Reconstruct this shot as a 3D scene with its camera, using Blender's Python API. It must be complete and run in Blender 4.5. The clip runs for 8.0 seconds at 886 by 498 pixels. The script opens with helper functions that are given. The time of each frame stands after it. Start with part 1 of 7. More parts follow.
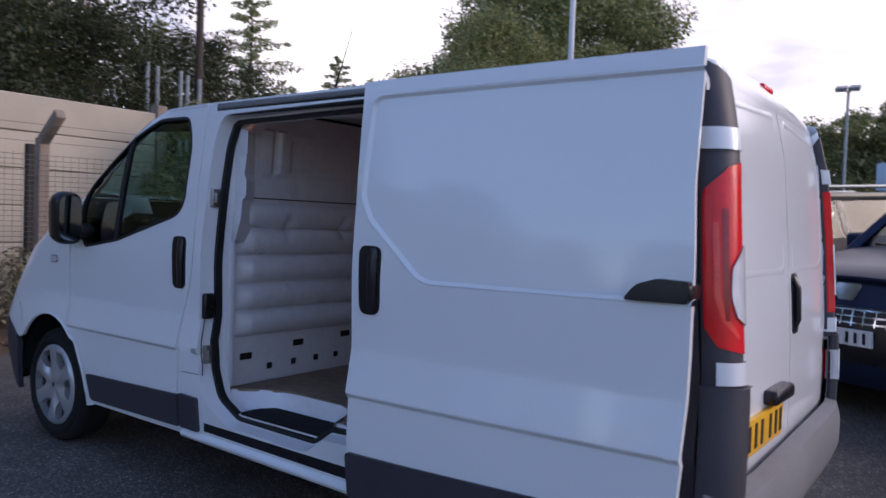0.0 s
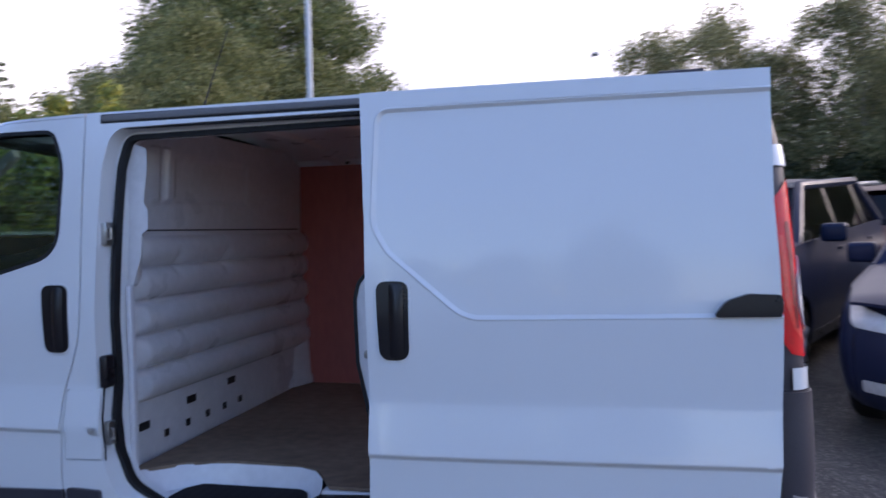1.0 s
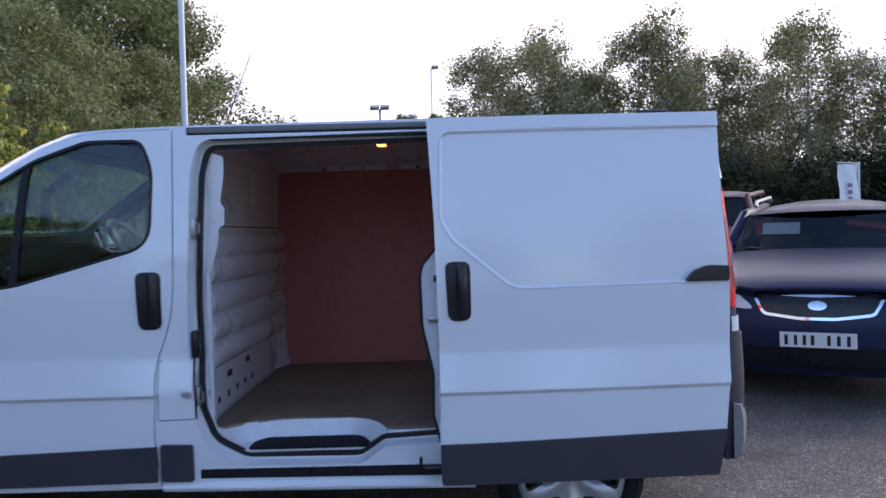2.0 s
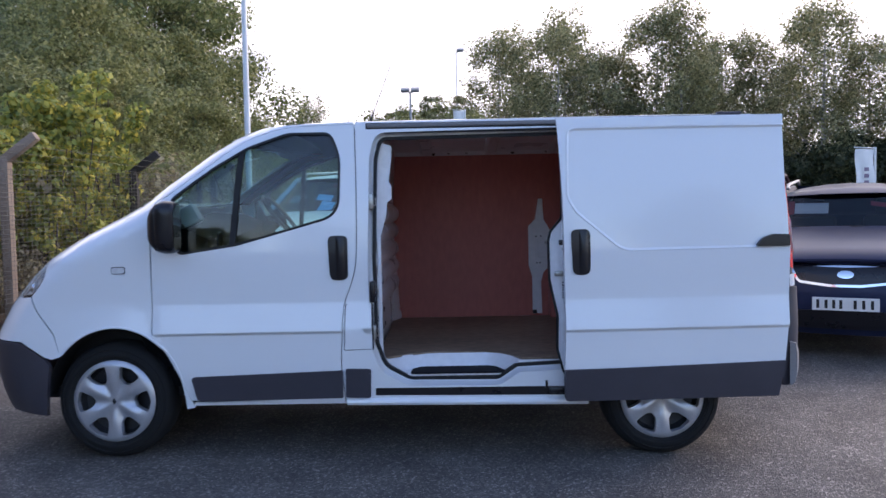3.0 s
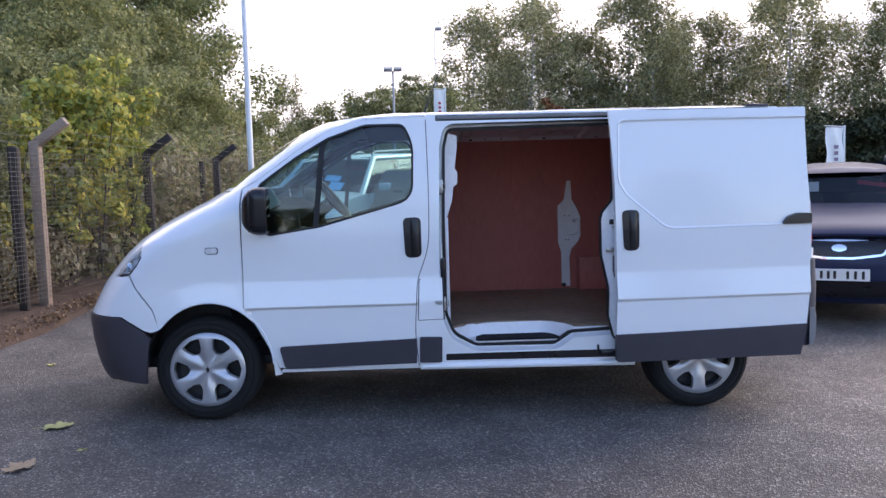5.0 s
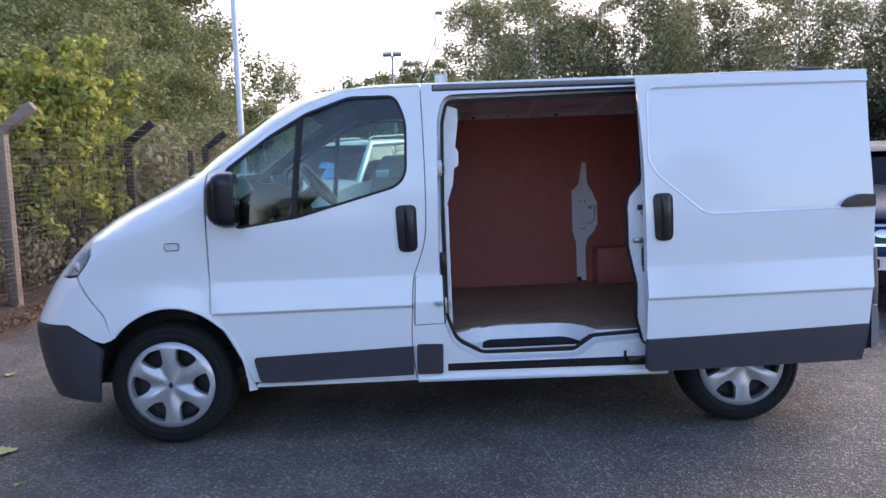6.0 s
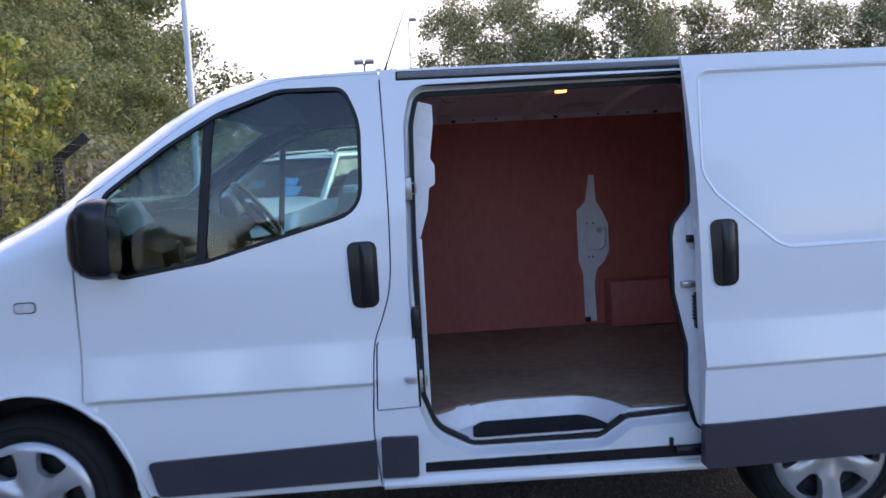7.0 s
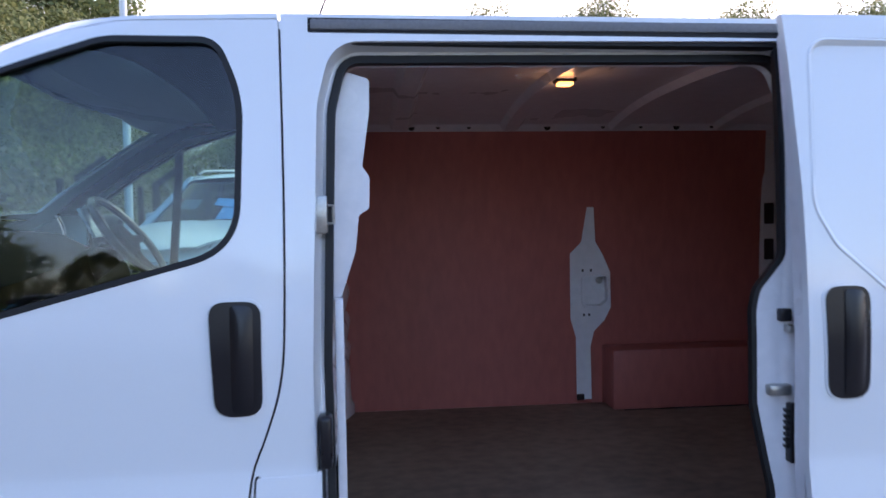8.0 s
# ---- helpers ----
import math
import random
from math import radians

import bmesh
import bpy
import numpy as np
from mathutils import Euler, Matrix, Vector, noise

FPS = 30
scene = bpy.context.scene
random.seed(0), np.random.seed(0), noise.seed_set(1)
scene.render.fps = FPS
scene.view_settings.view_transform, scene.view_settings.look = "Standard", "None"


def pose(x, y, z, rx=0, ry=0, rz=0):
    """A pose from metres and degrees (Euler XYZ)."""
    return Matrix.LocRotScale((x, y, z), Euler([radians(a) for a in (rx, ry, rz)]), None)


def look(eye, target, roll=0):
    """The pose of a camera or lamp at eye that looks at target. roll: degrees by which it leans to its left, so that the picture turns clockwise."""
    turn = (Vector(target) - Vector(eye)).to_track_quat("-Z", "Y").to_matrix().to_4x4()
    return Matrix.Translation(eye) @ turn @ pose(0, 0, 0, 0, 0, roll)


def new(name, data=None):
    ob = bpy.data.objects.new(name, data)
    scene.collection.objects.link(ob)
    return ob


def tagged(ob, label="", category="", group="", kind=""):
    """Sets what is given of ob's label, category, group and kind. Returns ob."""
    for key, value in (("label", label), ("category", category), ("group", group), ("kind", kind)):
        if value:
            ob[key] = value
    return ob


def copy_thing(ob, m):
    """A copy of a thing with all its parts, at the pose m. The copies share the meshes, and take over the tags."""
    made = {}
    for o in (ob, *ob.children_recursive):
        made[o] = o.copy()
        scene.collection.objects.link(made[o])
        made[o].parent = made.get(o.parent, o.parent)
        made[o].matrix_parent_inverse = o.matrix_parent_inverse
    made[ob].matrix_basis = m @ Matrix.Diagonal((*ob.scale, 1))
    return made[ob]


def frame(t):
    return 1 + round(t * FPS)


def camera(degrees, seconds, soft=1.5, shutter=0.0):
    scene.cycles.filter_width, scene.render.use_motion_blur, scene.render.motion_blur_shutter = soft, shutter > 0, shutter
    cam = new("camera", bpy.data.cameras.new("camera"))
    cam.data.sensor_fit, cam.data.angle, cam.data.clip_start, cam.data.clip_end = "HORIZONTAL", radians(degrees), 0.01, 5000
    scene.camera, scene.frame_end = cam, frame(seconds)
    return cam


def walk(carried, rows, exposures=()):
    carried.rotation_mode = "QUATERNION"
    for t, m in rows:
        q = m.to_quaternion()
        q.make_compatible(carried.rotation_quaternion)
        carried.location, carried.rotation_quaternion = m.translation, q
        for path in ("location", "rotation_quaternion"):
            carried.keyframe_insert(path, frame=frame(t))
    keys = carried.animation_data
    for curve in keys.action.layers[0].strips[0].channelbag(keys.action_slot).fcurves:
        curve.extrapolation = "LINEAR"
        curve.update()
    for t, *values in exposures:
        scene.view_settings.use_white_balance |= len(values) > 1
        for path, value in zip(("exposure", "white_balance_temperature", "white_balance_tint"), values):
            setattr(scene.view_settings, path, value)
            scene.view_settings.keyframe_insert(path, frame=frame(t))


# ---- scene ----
cam = camera(60.6, 8.0, shutter=0.3)
PATH = [
    (0, (4.497, -3.058, 1.344), (3.283, -1.47, 1.282), 1.9),
    (0.2, (4.276, -3.059, 1.341), (3.148, -1.409, 1.247), 0.6),
    (0.5, (3.934, -3.079, 1.338), (2.975, -1.327, 1.239), -0.3),
    (1, (3.358, -3.316, 1.416), (2.884, -1.374, 1.369), -1.4),
    (1.2, (3.166, -3.45, 1.396), (2.905, -1.467, 1.382), -2.3),
    (2.3, (2.399, -4.494, 1.385), (2.39, -2.496, 1.303), -1.7),
    (2.5, (2.253, -4.678, 1.409), (2.236, -2.681, 1.298), -1.8),
    (3, (1.964, -5.154, 1.368), (1.93, -3.156, 1.272), -1.2),
    (3.5, (1.687, -5.395, 1.406), (1.691, -3.402, 1.231), -1.2),
    (4, (1.429, -5.543, 1.419), (1.475, -3.552, 1.231), -2.8),
    (4.5, (1.376, -5.642, 1.431), (1.438, -3.649, 1.267), -1.7),
    (4.7, (1.364, -5.674, 1.431), (1.425, -3.681, 1.272), -1.5),
    (5.8, (1.389, -5.138, 1.39), (1.424, -3.147, 1.216), -2.1),
    (6, (1.406, -4.948, 1.387), (1.45, -2.957, 1.2), -2.3),
    (6.5, (1.463, -4.391, 1.417), (1.522, -2.402, 1.212), -3.1),
    (7, (1.466, -3.771, 1.434), (1.567, -1.78, 1.273), -3.2),
    (7.5, (1.537, -3.196, 1.418), (1.688, -1.204, 1.329), -3.5),
    (8, (1.593, -2.611, 1.428), (1.792, -0.623, 1.343), -0.9),
]
walk(cam, [(t, look(eye, target, roll)) for t, eye, target, roll in PATH],
     [(0.0, 0.76, 6250, 27), (0.2, 0.84, 6250, 28), (0.5, 0.92, 6150, 29), (1.0, 1.20, 6150, 27), (1.2, 1.22, 6150, 26), (2.5, 1.30, 6250, 24), (3.5, 1.72, 6550, 24), (4.5, 1.79, 6650, 25),
      (5.8, 1.84, 6550, 24), (6.0, 1.83, 6550, 24), (6.5, 1.77, 6500, 24), (7.0, 1.66, 6450, 24), (7.5, 1.74, 6450, 24), (8.0, 1.93, 6550, 24)])

# ---- world, sun ----
world = bpy.data.worlds.new("sky")
scene.world = world
world.use_nodes = True
SUN_TO = Vector((0.81, 0.53, 0.45)).normalized()
wn, wl = world.node_tree.nodes, world.node_tree.links
wn.clear()
w_out, w_bg = wn.new("ShaderNodeOutputWorld"), wn.new("ShaderNodeBackground")
sky = wn.new("ShaderNodeTexSky")
sky.sky_type, sky.sun_disc = "NISHITA", False
sky.sun_elevation = math.asin(SUN_TO.z)
sky.sun_rotation = math.atan2(SUN_TO.x, SUN_TO.y)
sky.air_density, sky.dust_density, sky.ozone_density = 1.0, 0.4, 2.5
w_co, w_map, w_noise, w_ramp, w_mix = (wn.new("ShaderNodeTexCoord"), wn.new("ShaderNodeMapping"), wn.new("ShaderNodeTexNoise"),
                                       wn.new("ShaderNodeValToRGB"), wn.new("ShaderNodeMix"))
w_map.inputs["Scale"].default_value = (1.6, 1.6, 4.2)
w_noise.inputs["Scale"].default_value, w_noise.inputs["Detail"].default_value, w_noise.inputs["Roughness"].default_value = 1.5, 7.0, 0.55
w_ramp.color_ramp.elements[0].position, w_ramp.color_ramp.elements[1].position = 0.50, 0.66
w_mix.data_type = "RGBA"
wl.new(w_co.outputs["Generated"], w_map.inputs["Vector"])
wl.new(w_map.outputs["Vector"], w_noise.inputs["Vector"])
w_sep, w_low, w_add = wn.new("ShaderNodeSeparateXYZ"), wn.new("ShaderNodeMapRange"), wn.new("ShaderNodeMath")
w_low.inputs["From Min"].default_value, w_low.inputs["From Max"].default_value = 0.02, 0.50
w_low.inputs["To Min"].default_value, w_low.inputs["To Max"].default_value = 0.16, -0.06
w_add.operation = "ADD"
wl.new(w_co.outputs["Generated"], w_sep.inputs["Vector"])
wl.new(w_sep.outputs["Z"], w_low.inputs["Value"])
wl.new(w_noise.outputs["Fac"], w_add.inputs[0])
wl.new(w_low.outputs["Result"], w_add.inputs[1])
w_side = wn.new("ShaderNodeMath")            # thicker cloud towards the sun, clearer sky behind
w_side.operation = "MULTIPLY_ADD"
w_side.inputs[1].default_value = 0.28
wl.new(w_sep.outputs["Y"], w_side.inputs[0])
wl.new(w_add.outputs[0], w_side.inputs[2])
wl.new(w_side.outputs[0], w_ramp.inputs["Fac"])
w_grey, w_tone = wn.new("ShaderNodeTexNoise"), wn.new("ShaderNodeValToRGB")   # lighter and greyer parts of the cloud
w_grey.inputs["Scale"].default_value, w_grey.inputs["Detail"].default_value = 3.2, 6.0
w_tone.color_ramp.elements[0].position, w_tone.color_ramp.elements[0].color = 0.36, (3.3, 3.4, 3.7, 1)
w_tone.color_ramp.elements[1].position, w_tone.color_ramp.elements[1].color = 0.60, (5.9, 5.8, 5.7, 1)
wl.new(w_map.outputs["Vector"], w_grey.inputs["Vector"])
wl.new(w_grey.outputs["Fac"], w_tone.inputs["Fac"])
wl.new(w_tone.outputs["Color"], w_mix.inputs["B"])
wl.new(w_ramp.outputs["Color"], w_mix.inputs["Factor"])
wl.new(sky.outputs["Color"], w_mix.inputs["A"])
wl.new(w_mix.outputs["Result"], w_bg.inputs["Color"])
wl.new(w_bg.outputs["Background"], w_out.inputs["Surface"])
w_bg.inputs["Strength"].default_value = 0.15
sun = new("sun", bpy.data.lights.new("sun", "SUN"))
sun.data.energy, sun.data.angle, sun.data.color = 0.8, radians(28), (1.0, 0.86, 0.66)
sun.matrix_world = look((0, 0, 30), Vector((0, 0, 30)) - SUN_TO)


# ---- materials ----
def material(name, base, rough=0.5, metal=0.0, vary=0.12, scale=6.0, fine=60.0, bump=0.0, coat=0.0, trans=0.0, ior=1.45, emit=None, glow=0.0, rough_vary=0.1, island=0.0, stretch=(1, 1, 1), per_object=0.0):
    """A node material: base colour broken up at two scales, with grain relief."""
    m = bpy.data.materials.new(name)
    m.use_nodes = True
    n, l = m.node_tree.nodes, m.node_tree.links
    b = n["Principled BSDF"]
    b.inputs["Roughness"].default_value, b.inputs["Metallic"].default_value = rough, metal
    b.inputs["Coat Weight"].default_value, b.inputs["Coat Roughness"].default_value = coat, 0.03
    b.inputs["Transmission Weight"].default_value, b.inputs["IOR"].default_value = trans, ior
    co, mp = n.new("ShaderNodeTexCoord"), n.new("ShaderNodeMapping")
    mp.inputs["Scale"].default_value = stretch
    l.new(co.outputs["Object"], mp.inputs["Vector"])
    big, small = n.new("ShaderNodeTexNoise"), n.new("ShaderNodeTexNoise")
    big.inputs["Scale"].default_value, big.inputs["Detail"].default_value = scale, 4
    small.inputs["Scale"].default_value, small.inputs["Detail"].default_value = fine, 3
    l.new(mp.outputs["Vector"], big.inputs["Vector"])
    l.new(mp.outputs["Vector"], small.inputs["Vector"])
    add = n.new("ShaderNodeMath")
    add.operation = "ADD"
    l.new(big.outputs["Fac"], add.inputs[0])
    l.new(small.outputs["Fac"], add.inputs[1])
    source = add.outputs[0]
    if island or per_object:
        ge = n.new("ShaderNodeNewGeometry") if island else n.new("ShaderNodeObjectInfo")
        mu, ad = n.new("ShaderNodeMath"), n.new("ShaderNodeMath")
        mu.operation, ad.operation = "MULTIPLY_ADD", "ADD"
        mu.inputs[1].default_value, mu.inputs[2].default_value = (island or per_object), -(island or per_object) / 2
        l.new(ge.outputs["Random Per Island" if island else "Random"], mu.inputs[0])
        l.new(mu.outputs[0], ad.inputs[0])
        l.new(source, ad.inputs[1])
        source = ad.outputs[0]
    mr = n.new("ShaderNodeMapRange")
    mr.inputs["From Min"].default_value, mr.inputs["From Max"].default_value = 0.6, 1.4
    mr.inputs["To Min"].default_value, mr.inputs["To Max"].default_value = 1 - vary, 1 + vary
    l.new(source, mr.inputs["Value"])
    mix = n.new("ShaderNodeMix")
    mix.data_type, mix.blend_type = "RGBA", "MULTIPLY"
    mix.inputs["Factor"].default_value = 1
    mix.inputs["A"].default_value = (*base, 1)
    l.new(mr.outputs["Result"], mix.inputs["B"])
    l.new(mix.outputs["Result"], b.inputs["Base Color"])
    if rough_vary:
        rr = n.new("ShaderNodeMapRange")
        rr.inputs["To Min"].default_value, rr.inputs["To Max"].default_value = max(0.0, rough * (1 - rough_vary)), min(1.0, rough * (1 + rough_vary))
        l.new(big.outputs["Fac"], rr.inputs["Value"])
        l.new(rr.outputs["Result"], b.inputs["Roughness"])
    if bump:
        bp = n.new("ShaderNodeBump")
        bp.inputs["Strength"].default_value, bp.inputs["Distance"].default_value = 0.6, bump
        l.new(small.outputs["Fac"], bp.inputs["Height"])
        l.new(bp.outputs["Normal"], b.inputs["Normal"])
    if emit:
        b.inputs["Emission Color"].default_value, b.inputs["Emission Strength"].default_value = (*emit, 1), glow
    return m


def leaf_material(name, c1, c2, c3):
    """Leaves: colour per leaf between three tones, part of the light passing through."""
    m = bpy.data.materials.new(name)
    m.use_nodes = True
    n, l = m.node_tree.nodes, m.node_tree.links
    b = n["Principled BSDF"]
    ge, ra = n.new("ShaderNodeNewGeometry"), n.new("ShaderNodeValToRGB")
    ra.color_ramp.elements[0].color, ra.color_ramp.elements[1].color = (*c1, 1), (*c3, 1)
    ra.color_ramp.elements.new(0.55).color = (*c2, 1)
    l.new(ge.outputs["Random Per Island"], ra.inputs["Fac"])
    l.new(ra.outputs["Color"], b.inputs["Base Color"])
    b.inputs["Roughness"].default_value = 0.6
    tr, mx = n.new("ShaderNodeBsdfTranslucent"), n.new("ShaderNodeMixShader")
    l.new(ra.outputs["Color"], tr.inputs["Color"])
    mx.inputs["Fac"].default_value = 0.45
    l.new(b.outputs["BSDF"], mx.inputs[1])
    l.new(tr.outputs["BSDF"], mx.inputs[2])
    l.new(mx.outputs["Shader"], n["Material Output"].inputs["Surface"])
    return m


def glass_material(name, tint, rough=0.0, ior=1.8):
    """Thin window glass: clear straight through, with a mirror-like sheen that grows at a slant."""
    m = bpy.data.materials.new(name)
    m.use_nodes = True
    n, l = m.node_tree.nodes, m.node_tree.links
    n.remove(n["Principled BSDF"])
    t, g, f, mx = n.new("ShaderNodeBsdfTransparent"), n.new("ShaderNodeBsdfGlossy"), n.new("ShaderNodeFresnel"), n.new("ShaderNodeMixShader")
    t.inputs["Color"].default_value = (*tint, 1)
    g.inputs["Roughness"].default_value = rough
    g.inputs["Color"].default_value = (1, 1, 1, 1)
    f.inputs["IOR"].default_value = ior
    l.new(f.outputs["Fac"], mx.inputs["Fac"])
    l.new(t.outputs["BSDF"], mx.inputs[1])
    l.new(g.outputs["BSDF"], mx.inputs[2])
    l.new(mx.outputs["Shader"], n["Material Output"].inputs["Surface"])
    return m


def asphalt_material():
    """Worn asphalt: pale stone chips in dark binder, broad stains and patches."""
    m = material("asphalt", (0.075, 0.075, 0.08), 0.75, vary=0.0)
    n, l = m.node_tree.nodes, m.node_tree.links
    b = n["Principled BSDF"]
    co = n.new("ShaderNodeTexCoord")
    vo, no, big, st = n.new("ShaderNodeTexVoronoi"), n.new("ShaderNodeTexNoise"), n.new("ShaderNodeTexNoise"), n.new("ShaderNodeTexNoise")
    vo.inputs["Scale"].default_value, no.inputs["Scale"].default_value = 105, 210
    big.inputs["Scale"].default_value, big.inputs["Detail"].default_value = 0.35, 6
    st.inputs["Scale"].default_value, st.inputs["Detail"].default_value = 2.6, 8
    for t in (vo, no, big, st):
        l.new(co.outputs["Object"], t.inputs["Vector"])
    chip, ramp = n.new("ShaderNodeSeparateColor"), n.new("ShaderNodeValToRGB")
    l.new(vo.outputs["Color"], chip.inputs["Color"])
    l.new(chip.outputs["Red"], ramp.inputs["Fac"])
    e = ramp.color_ramp.elements
    e[0].position, e[0].color = 0.0, (0.056, 0.050, 0.045, 1)
    e[1].position, e[1].color = 1.0, (0.29, 0.26, 0.225, 1)
    e.new(0.55).color = (0.087, 0.077, 0.067, 1)
    e.new(0.86).color = (0.132, 0.117, 0.101, 1)
    mix1, mix2 = n.new("ShaderNodeMix"), n.new("ShaderNodeMix")
    for mx in (mix1, mix2):
        mx.data_type, mx.blend_type = "RGBA", "MULTIPLY"
        mx.inputs["Factor"].default_value = 1
    r1, r2 = n.new("ShaderNodeMapRange"), n.new("ShaderNodeMapRange")
    r1.inputs["From Min"].default_value, r1.inputs["From Max"].default_value, r1.inputs["To Min"].default_value, r1.inputs["To Max"].default_value = 0.3, 0.7, 0.68, 1.35
    r2.inputs["From Min"].default_value, r2.inputs["From Max"].default_value, r2.inputs["To Min"].default_value, r2.inputs["To Max"].default_value = 0.3, 0.7, 0.75, 1.25
    l.new(big.outputs["Fac"], r1.inputs["Value"])
    l.new(st.outputs["Fac"], r2.inputs["Value"])
    l.new(ramp.outputs["Color"], mix1.inputs["A"])
    l.new(r1.outputs["Result"], mix1.inputs["B"])
    l.new(mix1.outputs["Result"], mix2.inputs["A"])
    l.new(r2.outputs["Result"], mix2.inputs["B"])
    l.new(mix2.outputs["Result"], b.inputs["Base Color"])
    bp = n.new("ShaderNodeBump")
    bp.inputs["Strength"].default_value, bp.inputs["Distance"].default_value = 0.8, 0.008
    l.new(vo.outputs["Distance"], bp.inputs["Height"])
    l.new(bp.outputs["Normal"], b.inputs["Normal"])
    return m


M_WHITE = material("white_paint", (0.78, 0.79, 0.80), 0.38, vary=0.012, scale=2.5, fine=300, coat=0.9, rough_vary=0.04)
M_WHITE.node_tree.nodes["Principled BSDF"].inputs["Coat Roughness"].default_value = 0.07
M_INNER = material("inner_white_paint", (0.76, 0.75, 0.77), 0.30, vary=0.09, scale=3, fine=25, rough_vary=0.3, coat=0.5)
M_GREY = material("grey_bumper_plastic", (0.050, 0.046, 0.057), 0.48, vary=0.14, scale=5, fine=220, bump=0.0006)
# paler grey: faded plastic, with the rear bumper's sunlight also in the colour
M_LIGHTENED = material("lightened_grey_plastic", (0.19, 0.185, 0.188), 0.6, vary=0.18, scale=4, fine=150, bump=0.0006)
M_BLACK = material("black_plastic", (0.012, 0.011, 0.014), 0.28, vary=0.2, scale=8, fine=160, bump=0.0003)
M_RUBBER = material("black_rubber_seal", (0.010, 0.010, 0.011), 0.6, vary=0.2, bump=0.0004)
M_TYRE = material("tyre_rubber", (0.008, 0.008, 0.008), 0.85, vary=0.3, scale=14, fine=120, bump=0.001)
M_CAP = material("silver_wheel_cover", (0.50, 0.50, 0.52), 0.30, metal=0.55, vary=0.08, scale=9, fine=80)
M_DARKMETAL = material("dark_steel", (0.030, 0.030, 0.032), 0.5, metal=0.5, vary=0.3)
M_TREAD = material("step_rubber", (0.014, 0.013, 0.016), 0.8, vary=0.25, scale=10, fine=90)
M_TREAD.node_tree.nodes["Principled BSDF"].inputs["Specular IOR Level"].default_value = 0.2
M_STEEL = material("bare_steel", (0.45, 0.44, 0.42), 0.35, metal=0.9, vary=0.2, fine=120)
# dark blue-grey base stands in for a dim reflection in the mirror
M_MIRROR = material("dimmed_mirror", (0.24, 0.27, 0.31), 0.04, metal=1.0, vary=0.03)
M_CHROME = material("chrome", (0.78, 0.79, 0.80), 0.08, metal=1.0, vary=0.03)
M_RED = material("red_lens", (0.80, 0.008, 0.012), 0.18, vary=0.12, scale=9, fine=130, coat=0.15, bump=0.0008, stretch=(1, 1, 4))
M_REDLIGHT = material("bright_red_lens", (0.88, 0.07, 0.05), 0.2, vary=0.2, scale=20, fine=130, coat=0.1, bump=0.0008)
M_REDDARK = material("dark_red_lens", (0.30, 0.006, 0.010), 0.2, vary=0.3, scale=20, fine=130, coat=0.1, bump=0.0008)
M_CLEAR = material("clear_lens", (0.62, 0.62, 0.63), 0.10, vary=0.2, scale=14, fine=160, coat=1.0, bump=0.001, stretch=(4, 4, 1))
M_LENS = glass_material("lamp_lens_glass", (0.93, 0.94, 0.95), ior=1.5)
M_HEAD = material("headlamp_unit", (0.72, 0.73, 0.74), 0.25, metal=0.15, vary=0.5, scale=12, fine=60, coat=1.0)
M_PLATE_Y = material("yellow_plate", (0.80, 0.42, 0.02), 0.35, vary=0.06)
M_PLATE_W = material("white_plate", (0.72, 0.72, 0.70), 0.35, vary=0.06)
M_PRINT = material("black_print", (0.012, 0.012, 0.012), 0.5, vary=0.1)
M_PLY = material("red_brown_ply", (0.43, 0.123, 0.100), 0.5, vary=0.15, scale=1.6, fine=30, bump=0.0006, stretch=(1, 1, 0.35))
M_FLOORPLY = material("worn_floor_ply", (0.235, 0.165, 0.115), 0.6, vary=0.42, scale=2.6, fine=22, bump=0.0006, stretch=(0.8, 1, 1))
M_GLASS = glass_material("window_glass", (0.53, 0.72, 0.70), ior=1.52)
# darker than the grey plastic itself: the cab's shade is in this colour
M_DASH = material("shade_darkened_trim", (0.0050, 0.0053, 0.0058), 0.85, vary=0.2)
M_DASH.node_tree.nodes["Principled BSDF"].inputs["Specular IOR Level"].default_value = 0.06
M_RIM = material("smooth_steering_rim", (0.035, 0.035, 0.037), 0.28, vary=0.1)
M_PALETRIM = material("pale_grey_trim", (0.075, 0.088, 0.086), 0.7, vary=0.12)
M_SEAT = material("grey_seat_cloth", (0.045, 0.047, 0.055), 0.9, vary=0.25, fine=180, bump=0.001)
M_LAMPGLOW = material("warm_lamp_lens", (0.9, 0.55, 0.25), 0.4, vary=0.05, emit=(1.0, 0.34, 0.08), glow=1.6)
M_PAPER = material("white_paper", (0.75, 0.75, 0.73), 0.7, vary=0.05)
M_ASPHALT = asphalt_material()


# ---- building helpers ----
def part(name, bm, mat, parent=None, label="", angle=35):
    """Links a bmesh as one mesh object under a thing or a part."""
    me = bpy.data.meshes.new(name)
    bmesh.ops.recalc_face_normals(bm, faces=bm.faces)
    bm.to_mesh(me)
    bm.free()
    me.materials.append(mat)
    me.shade_smooth()
    me.set_sharp_from_angle(angle=radians(angle))
    ob = new(name, me)
    ob.parent = parent
    return tagged(ob, label)


def thing(name, label, category, group="", m=None, kind=""):
    """An Empty that stands for a thing and carries its parts."""
    ob = new(name)
    ob.empty_display_size = 0.1
    if m is not None:
        ob.matrix_world = m
    return tagged(ob, label, category, group, kind)


